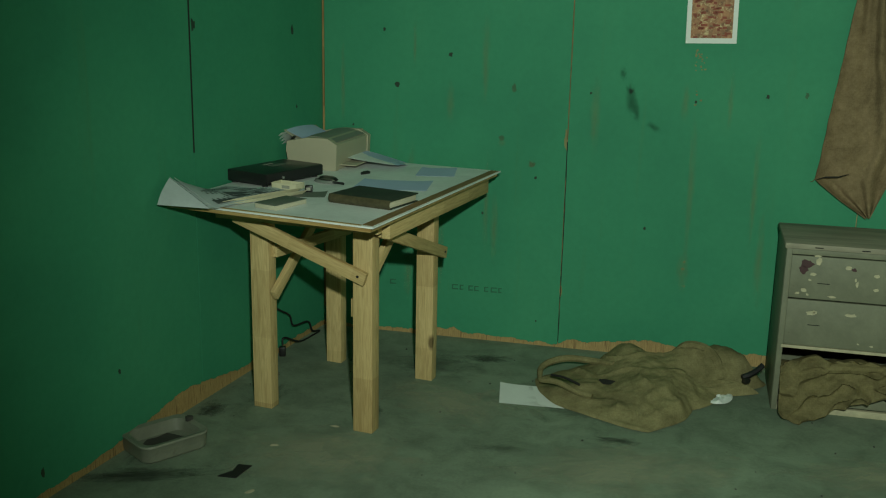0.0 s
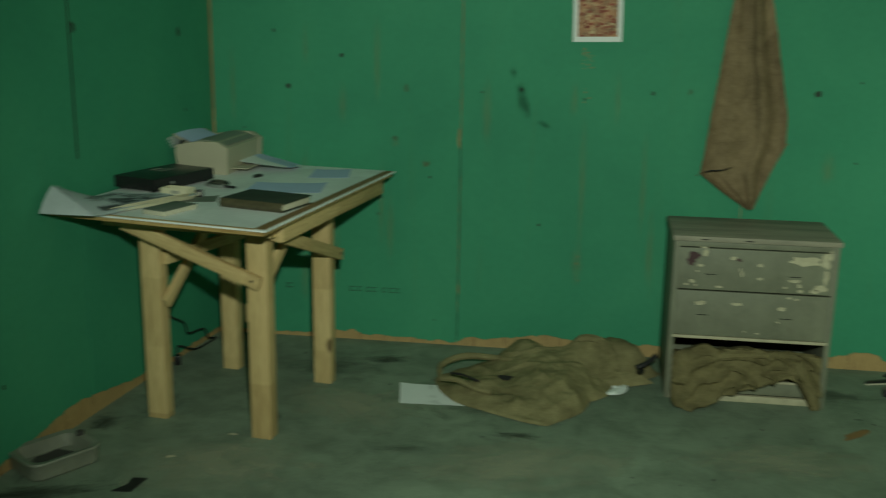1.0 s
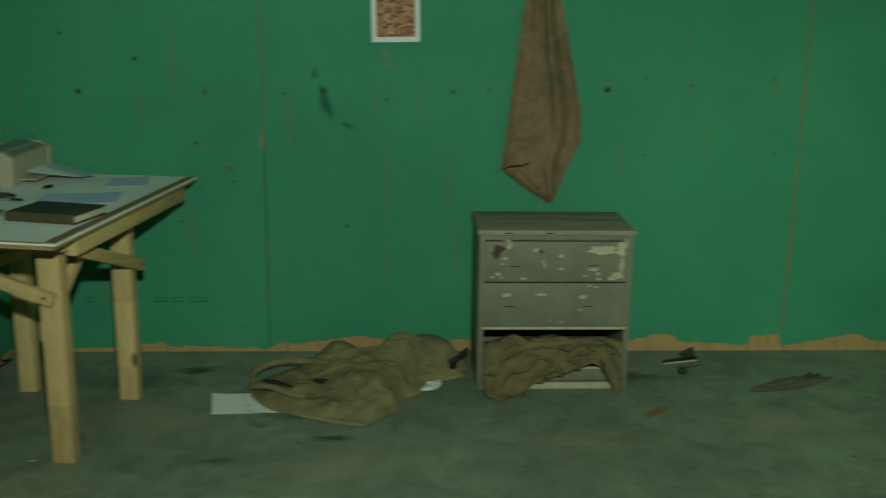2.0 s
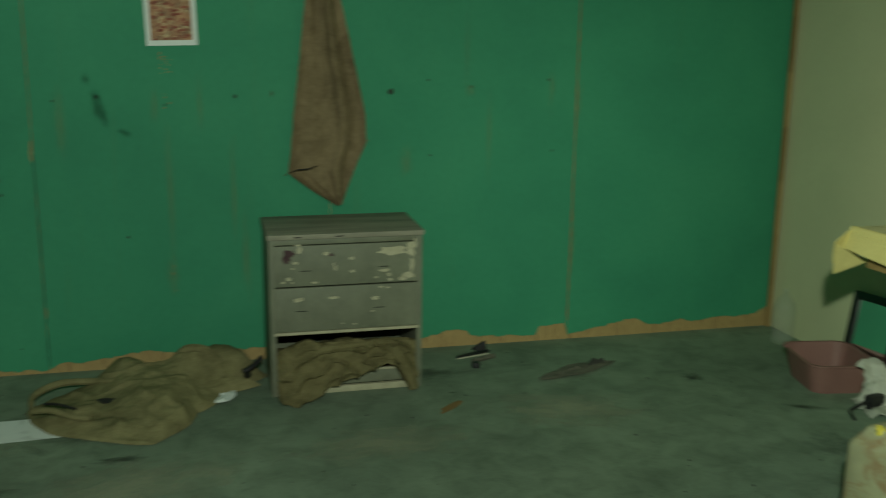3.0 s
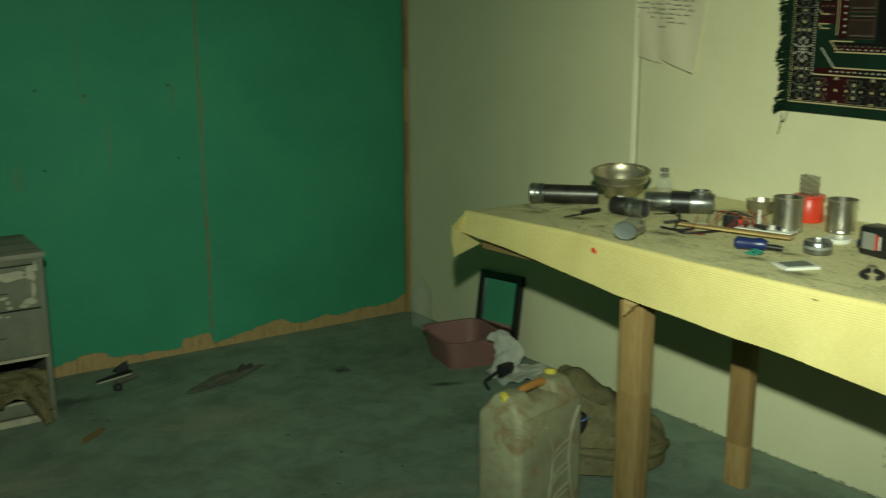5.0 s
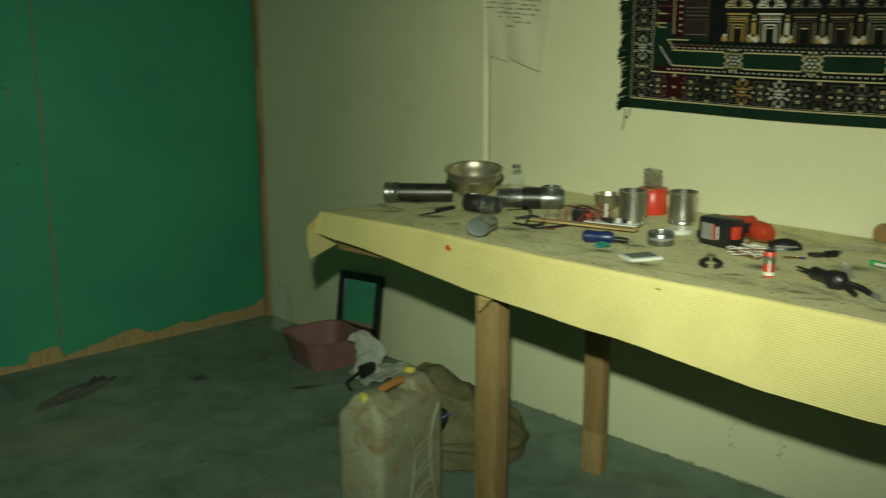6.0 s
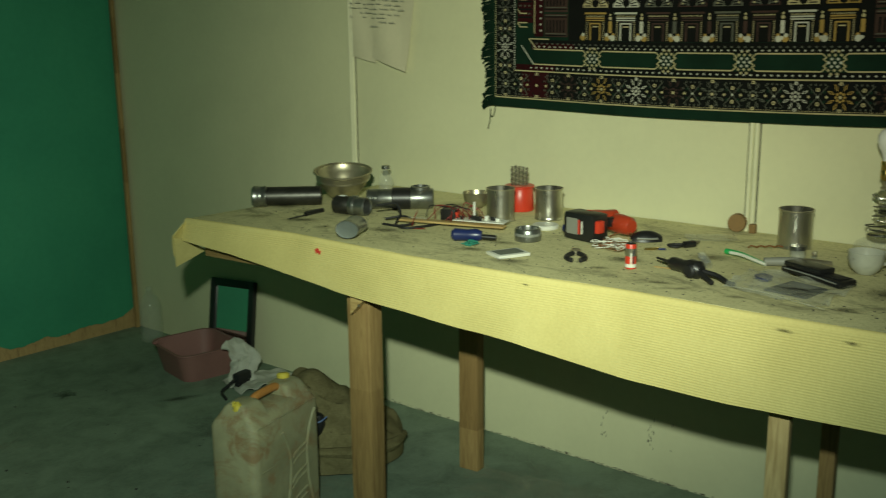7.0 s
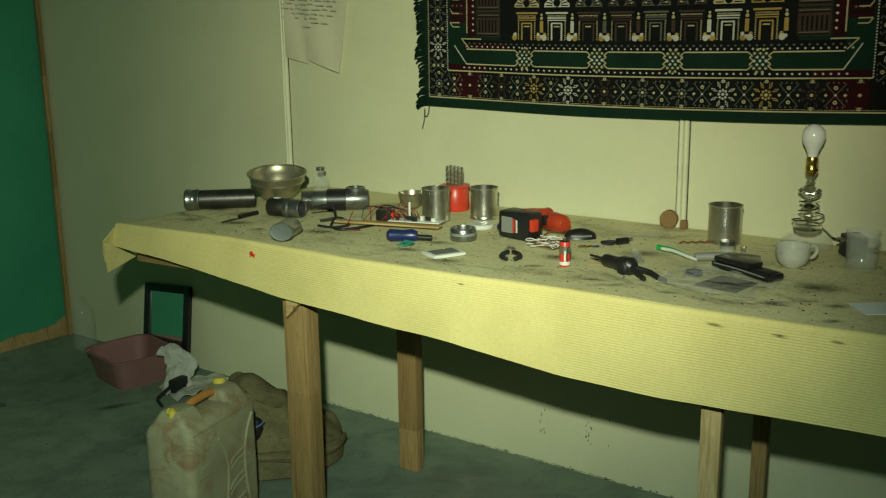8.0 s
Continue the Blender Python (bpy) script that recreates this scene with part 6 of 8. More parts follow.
def bench_cloth():
    t = thing("bench_cover", pose(0, 0, 0), "cream ribbed cover sheet hanging over the bench front", "cover")

    def top(u, v):
        y = 3.06 - 3.15 * u
        a, b = front_x(y) + 0.012, wall_x(y) - 0.006
        x = a + (b - a) * v
        end = max(0, 1 - u * 60)
        return Vector((x, y + 0.012 * noise.noise((x * 4, 0, 3)) * end, CT + 0.0015 * noise.noise((x * 6, y * 6, 1)) - 0.004 * end))

    part("top_sheet", grid(130, 40, top, 0.004), COVER_TOP, t, "sooty smudged top of the cover")
    rows = 176

    def fall(u, v):
        y = 3.06 - 3.15 * u
        xf, zh = front_x(y), hem_z(y)
        if v < 0.10:
            a = v / 0.10 * math.pi / 2
            base = Vector((xf + 0.013 - 0.013 * math.sin(a), y, CT - 0.013 + 0.013 * math.cos(a)))
            k = 0
        else:
            k = (v - 0.10) / 0.90
            z = CT - 0.013 + (zh - CT + 0.013) * k
            wave = 0.010 * noise.noise((y * 2.2, 0, 1)) + 0.006 * noise.noise((y * 6, z * 3, 2))
            base = Vector((xf + wave * k - 0.012 * k, y, z))
        s = (CT - base.z)
        base.x -= (0.00042 + 0.0003 * noise.noise((y * 5, s * 30, 4))) * math.sin(s / 0.0064 * 2 * math.pi) * min(1, v * 6)
        return base

    part("front_fall", grid(100, rows, fall, 0.003), COVER, t, "cream ribbed sheet hanging down the front")

    # corner that droops past the end of the bench
    pts = [Vector((2.025, 3.055, 0.915)), Vector((1.962, 3.05, 0.868)), Vector((1.988, 3.085, 0.755)), Vector((2.125, 3.075, 0.800)), Vector((2.03, 3.065, 0.842))]
    def flap(u, v):
        a = pts[0] * (1 - v) + pts[1] * v
        b = pts[4] * (1 - v) + pts[2] * v
        c = pts[4] * (1 - v) + pts[3] * v
        p = a * (1 - u) + b * u if u < 0.7 else (a * 0.3 + b * 0.7) * (1 - (u - 0.7) / 0.3) + (c * 0.45 + b * 0.55) * ((u - 0.7) / 0.3)
        p.y += 0.006 * math.sin(4 * u)
        return p
    part("drooping_corner", grid(18, 12, flap, 0.003), COVER, t, "folded corner of the sheet")
    part("drooping_corner", grid(8, 8, lambda u, v: (Vector((1.966, 3.052, 0.862)) * (1 - u) + Vector((2.03, 3.06, 0.840)) * u) * (1 - v) + (Vector((1.990, 3.085, 0.752)) * (1 - u) + Vector((2.105, 3.075, 0.792)) * u) * v, 0.003), COVER, t, "folded corner of the sheet")
    o = blob_outline(random.Random(5), 0.008, 0.009, 13, 0.6)
    part("red_mark", slab(o, 0, 0.0012), surf("red_ink", (0.8, 0.05, 0.03), 0.7, relief=0), t, "small red pen mark", pose(front_x(2.47) - 0.0035, 2.47, 0.880, 0, -90, 0))
    r = random.Random(14)
    bm = bmesh.new()
    for _ in range(900):
        y = r.uniform(0.3, 2.95)
        x = r.uniform(front_x(y) + 0.03, min(2.9, front_x(y) + 0.65))
        a, s = r.uniform(0, 6.28), 0.0004 + 0.0020 * r.random() ** 3
        slab([(x + s * math.cos(a + k), y + 1.6 * s * math.sin(a + k)) for k in (0, 1.5, 3.0, 4.4)], CT, CT + r.uniform(0.0010, 0.0020), bm)
    tagged(part("soot_grit", bm, GRIME_AND_SHADE, t, "black crumbs strewn over the sheet"), kind="stuff")
    for i, (x, y, a, b, q) in enumerate(((2.19, 2.88, 0.07, 0.025, -55), (2.24, 2.72, 0.10, 0.03, -50), (2.35, 2.82, 0.08, 0.035, -40), (2.22, 2.58, 0.03, 0.02, 0), (2.36, 2.95, 0.09, 0.03, -60), (2.28, 2.02, 0.10, 0.022, -70), (2.24, 1.85, 0.10, 0.025, -75), (2.33, 1.62, 0.05, 0.012, -60), (2.36, 0.98, 0.06, 0.02, -70), (2.42, 0.86, 0.05, 0.02, -60), (2.30, 1.22, 0.05, 0.01, -70), (2.30, 0.83, 0.05, 0.014, -40), (2.42, 2.66, 0.12, 0.05, -60), (2.30, 2.40, 0.10, 0.03, -70), (2.40, 2.00, 0.09, 0.02, -70), (2.45, 1.62, 0.10, 0.03, -65), (2.62, 1.45, 0.12, 0.04, -60), (2.55, 0.95, 0.12, 0.05, -60), (2.75, 2.5, 0.12, 0.05, -60), (2.30, 1.42, 0.07, 0.012, -70), (2.50, 0.70, 0.12, 0.05, -70))):
        ob = patch("soot_smear", pose(x, y, CT + 0.0030, 0, 0, q), a * 1.5, b * 2.6, SOOT if i % 2 else SOOT_STREAK, "black soot smeared over the cover", "")
        ob.parent = t


bench_cloth()
for y, z, a, b in ((1.06, 0.892, 0.060, 0.012), (0.92, 0.889, 0.050, 0.012), (0.80, 0.893, 0.045, 0.010), (1.72, 0.897, 0.030, 0.008)):
    patch("cover_smear", pose(front_x(y) - 0.004, y, z) @ pose(0, 0, 0, 0, -90, 0) @ pose(0, 0, 0, 0, 0, 90), a, b, SOOT, "dark smear on the hanging cover")


def at_bench(x, y, turn=0.0, up=0.001):
    return pose(x, y, CT + up, 0, 0, turn)


def along(x0, y0, x1, y1, r, up=0.001):
    """A pose whose z runs level from the first place towards the second, r above the cover; and the length."""
    a, b = Vector((x0, y0, CT + up + r)), Vector((x1, y1, CT + up + r))
    return Matrix.Translation(a) @ (b - a).to_track_quat("Z", "Y").to_matrix().to_4x4(), (b - a).length


def hollow(r, h, wall=0.003, lip=0.0, seg=32):
    """A round open vessel with a floor and a rolled lip."""
    return [(0, 0), (r - 0.002, 0), (r, 0.002), (r, h - 0.004), (r + lip, h - 0.002), (r + lip, h), (r - wall, h), (r - wall, 0.003), (0, 0.003)]


# iron pipes and fittings
m, l = along(2.295, 3.04, 2.455, 2.885, 0.036)
t = thing("iron_pipe", m, "dark iron pipe length with a bright end cap", "pipe")
part("pipe_body", lathe([(0, 0.02), (0.033, 0.02), (0.033, 0.235), (0.030, 0.237), (0.028, 0.235), (0.028, 0.10), (0, 0.10)], 32), DARK_STEEL, t)
part("end_cap", lathe([(0, -0.006), (0.030, -0.006), (0.037, 0.0), (0.037, 0.016), (0.0355, 0.018), (0.0355, 0.034), (0.037, 0.036), (0.037, 0.044), (0.033, 0.046), (0, 0.046)], 24), GALV, t, "galvanised end cap")

t = thing("steel_bowl", at_bench(2.615, 2.925, -45, 0.012) @ pose(0, 0, 0, 8, 0, 0), "dull steel mixing bowl with rolled rim", "bowl")
part("bowl_wall", lathe([(0, 0), (0.05, 0), (0.056, 0.004), (0.085, 0.045), (0.092, 0.062), (0.097, 0.066), (0.101, 0.085), (0.106, 0.089), (0.106, 0.092), (0.099, 0.089), (0.094, 0.068), (0.089, 0.064), (0.082, 0.046), (0.052, 0.006), (0, 0.004)], 48), STEEL, t)
part("wall_bead", lathe([(0.094, 0.060), (0.0985, 0.062), (0.0985, 0.067), (0.095, 0.070), (0.094, 0.060)], 48), STEEL, t, "pressed bead round the wall")
part("rim_bead", lathe([(0.104, 0.088), (0.108, 0.090), (0.108, 0.094), (0.104, 0.095), (0.102, 0.092), (0.104, 0.088)], 48), STEEL, t, "rolled rim")

t = thing("glass_jar", at_bench(2.775, 2.865), "small clear ribbed bottle with a metal cap", "jar")
part("jar_body", lathe([(0, 0), (0.026, 0), (0.029, 0.004), (0.028, 0.06), (0.020, 0.075), (0.013, 0.082), (0.013, 0.094), (0, 0.094)], 24), CLEAR, t)
part("cap", lathe([(0, 0.094), (0.016, 0.094), (0.016, 0.106), (0, 0.107)], 20), GALV, t, "dull metal cap")

m, l = along(2.405, 2.735, 2.44, 2.60, 0.030)
t = thing("pipe_elbow", m, "short dark pipe tee with galvanised bands", "pipe fitting")
part("sleeve", lathe([(0, 0), (0.026, 0), (0.031, 0.006), (0.031, 0.064), (0.028, 0.068), (0, 0.068)], 28), DARK_STEEL, t)
part("collar", lathe([(0.0, 0.066), (0.033, 0.066), (0.035, 0.072), (0.035, 0.084), (0.031, 0.088), (0.026, 0.088), (0.024, 0.07), (0, 0.07)], 28), GALV, t, "bright collar")
part("branch", lathe([(0.024, 0.082), (0.030, 0.085), (0.031, 0.125), (0.028, 0.128), (0.025, 0.125), (0.025, 0.09)], 28), GALV, t)
part("label_plate", box((0.014, 0.002, 0.02), bevel=0), PAPER, t, "white paper label", pose(0, 0.0315, 0.022))

m, l = along(2.139, 2.388, 2.224, 2.433, 0.031)
t = thing("aluminium_cup", m, "oval aluminium cup lying on its side", "cup")
oval = Matrix.Diagonal((1.12, 0.84, 1, 1))
part("cup_wall", lathe([(0.0305, 0.004), (0.032, 0.001), (0.033, 0.004), (0.0315, 0.008), (0.031, 0.085), (0.0325, 0.088), (0.031, 0.090), (0.029, 0.088), (0.029, 0.012), (0, 0.010)], 32, m=oval), ALU, t)
part("cup_base", lathe([(0, 0.0035), (0.026, 0.0035), (0.031, 0.0025), (0.031, 0.008), (0, 0.008)], 32, m=oval), surf("pale_aluminium", (0.24, 0.27, 0.25), 0.45, 0.6, vary=0.2, grain=80), t, "pale flat end")

m, l = along(2.52, 2.70, 2.70, 2.50, 0.036)
t = thing("pipe_union", m, "bright pipe nipple in a black coupling", "pipe fitting")
part("nipple", lathe([(0, 0), (0.030, 0), (0.033, 0.004), (0.033, 0.10), (0, 0.10)], 30), GALV, t)
for k in range(7):
    part("thread_ring", lathe([(0.032, 0.004 + 0.005 * k), (0.0345, 0.0065 + 0.005 * k), (0.032, 0.009 + 0.005 * k)], 30), GALV, t)
part("coupling", lathe([(0.03, 0.085), (0.038, 0.088), (0.038, 0.150), (0.03, 0.153)], 30), BLACK, t, "black coupling sleeve")
part("tee", lathe([(0, 0.15), (0.034, 0.15), (0.035, 0.16), (0.035, 0.225), (0.032, 0.23), (0, 0.23)], 30), GALV, t)
part("tee_mouth", lathe([(0.028, 0.0), (0.030, 0.030), (0.034, 0.032), (0.034, 0.042), (0.027, 0.044), (0.026, 0.0)], 26, m=pose(0, 0, 0.185) @ Matrix.Rotation(radians(-90), 4, "X")), GALV, t, "upright tee mouth")
part("wire_loop", tube(curve([(0.02, 0.0, 0.06), (0.03, -0.030, 0.03), (0.03, -0.033, 0.10), (0.032, -0.030, 0.17), (0.02, -0.01, 0.19)], 8), 0.0035, 7), BLACK_RUB, t, "black wire loop")

# blade, wires, circuit boards
t = thing("putty_knife", at_bench(2.27, 2.765, 6), "black-handled putty knife lying flat", "knife")
part("handle", tube([(0.03, 0, 0.007), (0.06, 0, 0.008), (0.115, 0, 0.007)], 0.008, 8), BLACK, t)
part("blade", slab([(-0.05, -0.004), (0.03, -0.006), (0.03, 0.006), (-0.05, 0.006)], 0.003, 0.0045), DARK_STEEL, t)

t = thing("circuit_assembly", at_bench(2.475, 2.27, -71), "wooden strip with red wires and small circuit parts", "circuit")
part("wood_strip", box((0.36, 0.035, 0.006), (0, 0, 0.012), 0.001), PINE_X, t, "pale wooden strip")
part("board", box((0.17, 0.06, 0.003), (0.09, 0.03, 0.022), 0.0005), WHITE, t, "white circuit board")
r = random.Random(55)
for i in range(7):
    part("component", box((r.uniform(0.008, 0.02), r.uniform(0.008, 0.016), r.uniform(0.008, 0.02)), bevel=0.001), r.choice((WHITE, GALV, BLACK)), t, "small electronic component", pose(0.03 + 0.02 * i, 0.02 + r.uniform(-0.01, 0.025), 0.0252))
part("antenna_post", lathe([(0, 0), (0.004, 0), (0.004, 0.055), (0, 0.056)], 10, m=pose(0.065, 0.035, 0.025)), WHITE, t, "upright white post")
part("motor", box((0.05, 0.045, 0.035), bevel=0.004), BLACK, t, "black motor block", pose(-0.02, 0.04, 0.018))
part("connector", box((0.012, 0.02, 0.025), bevel=0.001), RED, t, "red connector", pose(0.006, 0.035, 0.019))
for i in range(9):
    a = [(-0.10 + 0.02 * i, 0.01 + r.uniform(-0.02, 0.03), 0.02), (-0.07 + 0.015 * i + r.uniform(-0.03, 0.03), 0.03 + r.uniform(-0.03, 0.03), 0.045 + r.uniform(0, 0.03)), (-0.02 + 0.012 * i, 0.045 + r.uniform(-0.02, 0.03), 0.05), (0.02 + 0.01 * i, 0.03, 0.03)]
    part("wire", tube(curve(a, 6), 0.0016, 5), WIRE_RED if i % 3 else BLACK_RUB, t, "thin red wire" if i % 3 else "thin black wire")
part("wire", tube(curve([(-0.11, -0.01, 0.05), (-0.115, -0.035, 0.02), (-0.105, -0.06, 0.003), (-0.06, -0.07, 0.006)], 8), 0.0016, 5), WIRE_RED, t, "thin red wire")

t = thing("black_cable", pose(0, 0, CT), "loose black cable coiled on the bench cover", "cable")
part("cord", tube(curve([(2.40, 2.53, 0.05), (2.43, 2.47, 0.06), (2.42, 2.44, 0.03), (2.38, 2.42, 0.007), (2.36, 2.36, 0.006), (2.42, 2.33, 0.006), (2.50, 2.32, 0.006)], 8), 0.004, 7), BLACK_RUB, t)
part("cord", tube(curve([(2.40, 2.49, 0.012), (2.44, 2.44, 0.02), (2.42, 2.38, 0.01), (2.37, 2.40, 0.006), (2.36, 2.46, 0.006)], 8), 0.004, 7), BLACK_RUB, t)
part("plug_end", tube([(2.44, 2.42, 0.012), (2.46, 2.36, 0.012)], 0.011, 10), CLEAR, t, "clear plastic plug end")

t = thing("blue_grip", at_bench(2.36, 2.10, -60), "dark blue plastic screwdriver grip", "tool")
part("grip", lathe([(0, 0), (0.012, 0.001), (0.019, 0.01), (0.017, 0.05), (0.020, 0.075), (0.013, 0.092), (0, 0.094)], 18, m=pose(-0.05, 0, 0.019) @ Matrix.Rotation(radians(90), 4, "Y")), BLUE, t)
part("shank", tube([(0.04, 0, 0.015), (0.085, 0.0, 0.013)], 0.008, 10), BLACK, t)
t = thing("teal_thread", at_bench(2.325, 2.055), "small tangle of teal green thread", "thread")
for i in range(6):
    part("strand", tube(curve([(r.uniform(-0.02, 0.02), r.uniform(-0.025, 0.025), 0.003 + 0.002 * i) for _ in range(6)], 4), 0.0016, 4), TEAL, t)

t = thing("small_display", at_bench(2.30, 1.90, -22), "small pale plastic display panel lying flat", "display")
part("frame", box((0.10, 0.075, 0.009), bevel=0.002), WHITE, t)
part("screen", box((0.078, 0.052, 0.001), (0, 0, 0.0092), 0), GREY_COVER, t, "grey screen")


def tin(x, y, r, h, label, turn=0):
    t = thing("tin_can", at_bench(x, y, turn), label, "tin can", "empty tin cans")
    prof = [(0, 0.0025), (r - 0.004, 0.0025), (r - 0.003, 0), (r + 0.001, 0), (r + 0.0015, 0.003), (r, 0.005)]
    for k in range(1, 12):
        z = 0.005 + (h - 0.01) * k / 12
        prof.append((r - 0.0007 * (k % 2) * (2 < k < 10), z))
    prof += [(r, h - 0.005), (r + 0.0018, h - 0.004), (r + 0.0018, h), (r - 0.001, h), (r - 0.001, 0.004), (0, 0.004)]
    part("can_wall", lathe(prof, 40), TIN, t)
    part("rim", lathe([(r - 0.001, h - 0.003), (r + 0.0024, h - 0.003), (r + 0.0024, h + 0.0008), (r - 0.001, h + 0.0008)], 40), STEEL, t, "rolled rim")
    return t


tin(2.663, 2.222, 0.045, 0.106, "bright empty tin can, opened")
tin(2.782, 2.116, 0.045, 0.102, "dull brownish empty tin can, opened")
tin(2.900, 1.337, 0.047, 0.110, "shiny empty tin can, opened")

t = thing("small_bowl", at_bench(2.775, 2.42), "small shiny steel hemisphere bowl", "bowl")
part("bowl_wall", lathe([(0, 0), (0.02, 0.002), (0.038, 0.018), (0.046, 0.04), (0.048, 0.055), (0.0465, 0.056), (0.044, 0.04), (0.036, 0.02), (0.019, 0.005), (0, 0.003)], 36), STEEL, t)

t = thing("drill_bit_holder", at_bench(2.845, 2.285, -40) @ Matrix.Diagonal((0.9, 0.9, 0.93, 1)), "red drill bit holder filled with twist bits", "bit holder")
part("holder", lathe([(0, 0), (0.052, 0), (0.054, 0.004), (0.050, 0.08), (0.044, 0.088), (0, 0.09)], 28), RED, t, "glossy red plastic body")
part("holder_lip", lathe([(0.044, 0.086), (0.056, 0.086), (0.056, 0.092), (0.03, 0.094)], 28), RED, t)


def bit(d, l):
    bm = bmesh.new()
    vs = []
    seg, turns = 30, l / (d * 5)
    for i in range(seg + 1):
        a = 2 * math.pi * turns * i / seg
        z = l * i / seg
        k = 1 if i < seg else 0.15
        vs.append([bm.verts.new((k * d / 2 * s * math.cos(a) - k * 0.12 * d * q * math.sin(a), k * d / 2 * s * math.sin(a) + k * 0.12 * d * q * math.cos(a), z)) for s, q in ((1, 1), (-1, 1), (-1, -1), (1, -1))])
    for p, q in zip(vs, vs[1:]):
        for i in range(4):
            bm.faces.new((p[i], p[(i + 1) % 4], q[(i + 1) % 4], q[i]))
    return bm


r = random.Random(40)
for i in range(5):
    for j in range(3):
        part("twist_bit", bit(0.0075 - 0.0004 * i, 0.078 - 0.002 * j - 0.003 * abs(i - 1)), STEEL if j != 1 else DARK_STEEL, t, "steel twist bit", pose(-0.030 + 0.014 * i, -0.016 + 0.016 * j, 0.090, 0, 0, 40 * i))

t = thing("plastic_disc", at_bench(2.655, 2.035), "round white plastic lid lying flat", "lid")
part("disc", lathe([(0, 0), (0.040, 0), (0.042, 0.003), (0.042, 0.010), (0.039, 0.013), (0, 0.012)], 32), WHITE, t)

t = thing("tape_ring", at_bench(2.483, 1.972), "grey ring of metal tape standing flat", "ring")
part("ring", lathe([(0.030, 0), (0.038, 0.001), (0.039, 0.006), (0.039, 0.034), (0.036, 0.038), (0.031, 0.038), (0.030, 0.034), (0.030, 0)], 36), GALV, t)
part("band", lathe([(0.039, 0.016), (0.0402, 0.017), (0.0402, 0.024), (0.039, 0.025)], 36), SILVER, t)


def drill():
    # battery foot towards the room, head towards the wall, lying on its side
    t = thing("cordless_drill", at_bench(2.605, 1.85, -97) @ Matrix.Diagonal((0.95, 0.95, 0.95, 1)), "orange and black cordless drill lying on its side", "drill")
    part("battery", box((0.125, 0.075, 0.088), (0.0, 0, 0), 0.014), BLACK, t, "black battery pack")
    part("battery_label", box((0.045, 0.002, 0.05), bevel=0), BEIGE_GREY, t, "grey worn label", pose(-0.022, -0.0382, 0.02))
    part("label_bar", box((0.007, 0.002, 0.045), bevel=0), RED, t, "red bar", pose(0.006, -0.0384, 0.022))
    part("label_bar", box((0.005, 0.002, 0.04), bevel=0), WHITE, t, "white bar", pose(0.018, -0.0384, 0.024))
    part("release_button", box((0.022, 0.03, 0.04), bevel=0.006), RED, t, "red release button", pose(0.064, -0.012, 0.03))
    part("handle", tube(curve([(0.0, 0.02, 0.06), (0.0, 0.06, 0.062), (0.005, 0.09, 0.058), (0.01, 0.12, 0.05)], 6), 0.027, 14, taper=lambda s: 1.15 - 0.3 * math.sin(math.pi * s)), ORANGE, t, "orange grip")
    part("trigger", box((0.02, 0.04, 0.03), bevel=0.005), BLACK, t, "black trigger", pose(0.035, 0.085, 0.035))
    part("motor_housing", lathe([(0, 0), (0.022, 0.004), (0.029, 0.02), (0.031, 0.08), (0.028, 0.12), (0.020, 0.13), (0, 0.13)], 24, m=pose(-0.02, 0.12, 0.042) @ Matrix.Rotation(radians(90), 4, "Y") @ Matrix.Rotation(radians(12), 4, "X")), ORANGE, t, "orange motor housing")
    part("chuck", lathe([(0, 0), (0.019, 0), (0.021, 0.006), (0.021, 0.03), (0.013, 0.045), (0, 0.046)], 20, m=pose(-0.02, 0.12, 0.042) @ Matrix.Rotation(radians(-90), 4, "Y")), BLACK, t, "black chuck")
    part("side_knob", lathe([(0, 0), (0.012, 0), (0.014, 0.005), (0.012, 0.016), (0, 0.017)], 16, m=pose(-0.064, -0.01, 0.026) @ Matrix.Rotation(radians(-90), 4, "Y")), BLUE, t, "blue round knob")


drill()

t = thing("computer_mouse", at_bench(2.70, 1.70, -50), "small dark computer mouse with a thin cord", "mouse")
part("shell", grid(16, 12, lambda u, v: Vector((-0.045 + 0.09 * u, (-0.028 + 0.056 * v) * math.sin(math.pi * (0.12 + 0.76 * u)) ** 0.5, 0.001 + 0.030 * (math.sin(math.pi * v) * math.sin(math.pi * (0.08 + 0.84 * u))) ** 0.5)), 0.002), BLACK, t)
part("silver_band", tube(curve([(-0.03, -0.024, 0.012), (0.0, -0.029, 0.012), (0.03, -0.024, 0.012)], 6), 0.003, 6), SILVER, t, "silver band")
part("cord", tube(curve([(-0.04, 0.0, 0.02), (-0.06, 0.02, 0.03), (-0.05, 0.05, 0.02), (-0.09, 0.05, 0.008), (-0.11, 0.0, 0.006), (-0.09, -0.03, 0.006)], 8), 0.0018, 5), COPPER, t, "thin copper cord")

t = thing("pliers", at_bench(2.405, 1.745, 35), "small pliers with black curved handles", "pliers")
for s in (-1, 1):
    part("handle", tube(curve([(0.015, 0, 0.008), (-0.01, s * 0.018, 0.008), (-0.045, s * 0.026, 0.008), (-0.075, s * 0.012, 0.008)], 6), 0.0065, 8), BLACK_RUB, t, "black rubber handle")
    part("jaw", tube(curve([(0.01, 0, 0.008), (0.03, s * 0.010, 0.008), (0.05, s * 0.003, 0.008)], 5), 0.006, 7), STEEL, t, "steel jaw")
part("rivet", lathe([(0, 0), (0.009, 0), (0.009, 0.016), (0, 0.017)], 14, m=pose(0.012, 0, 0)), STEEL, t)

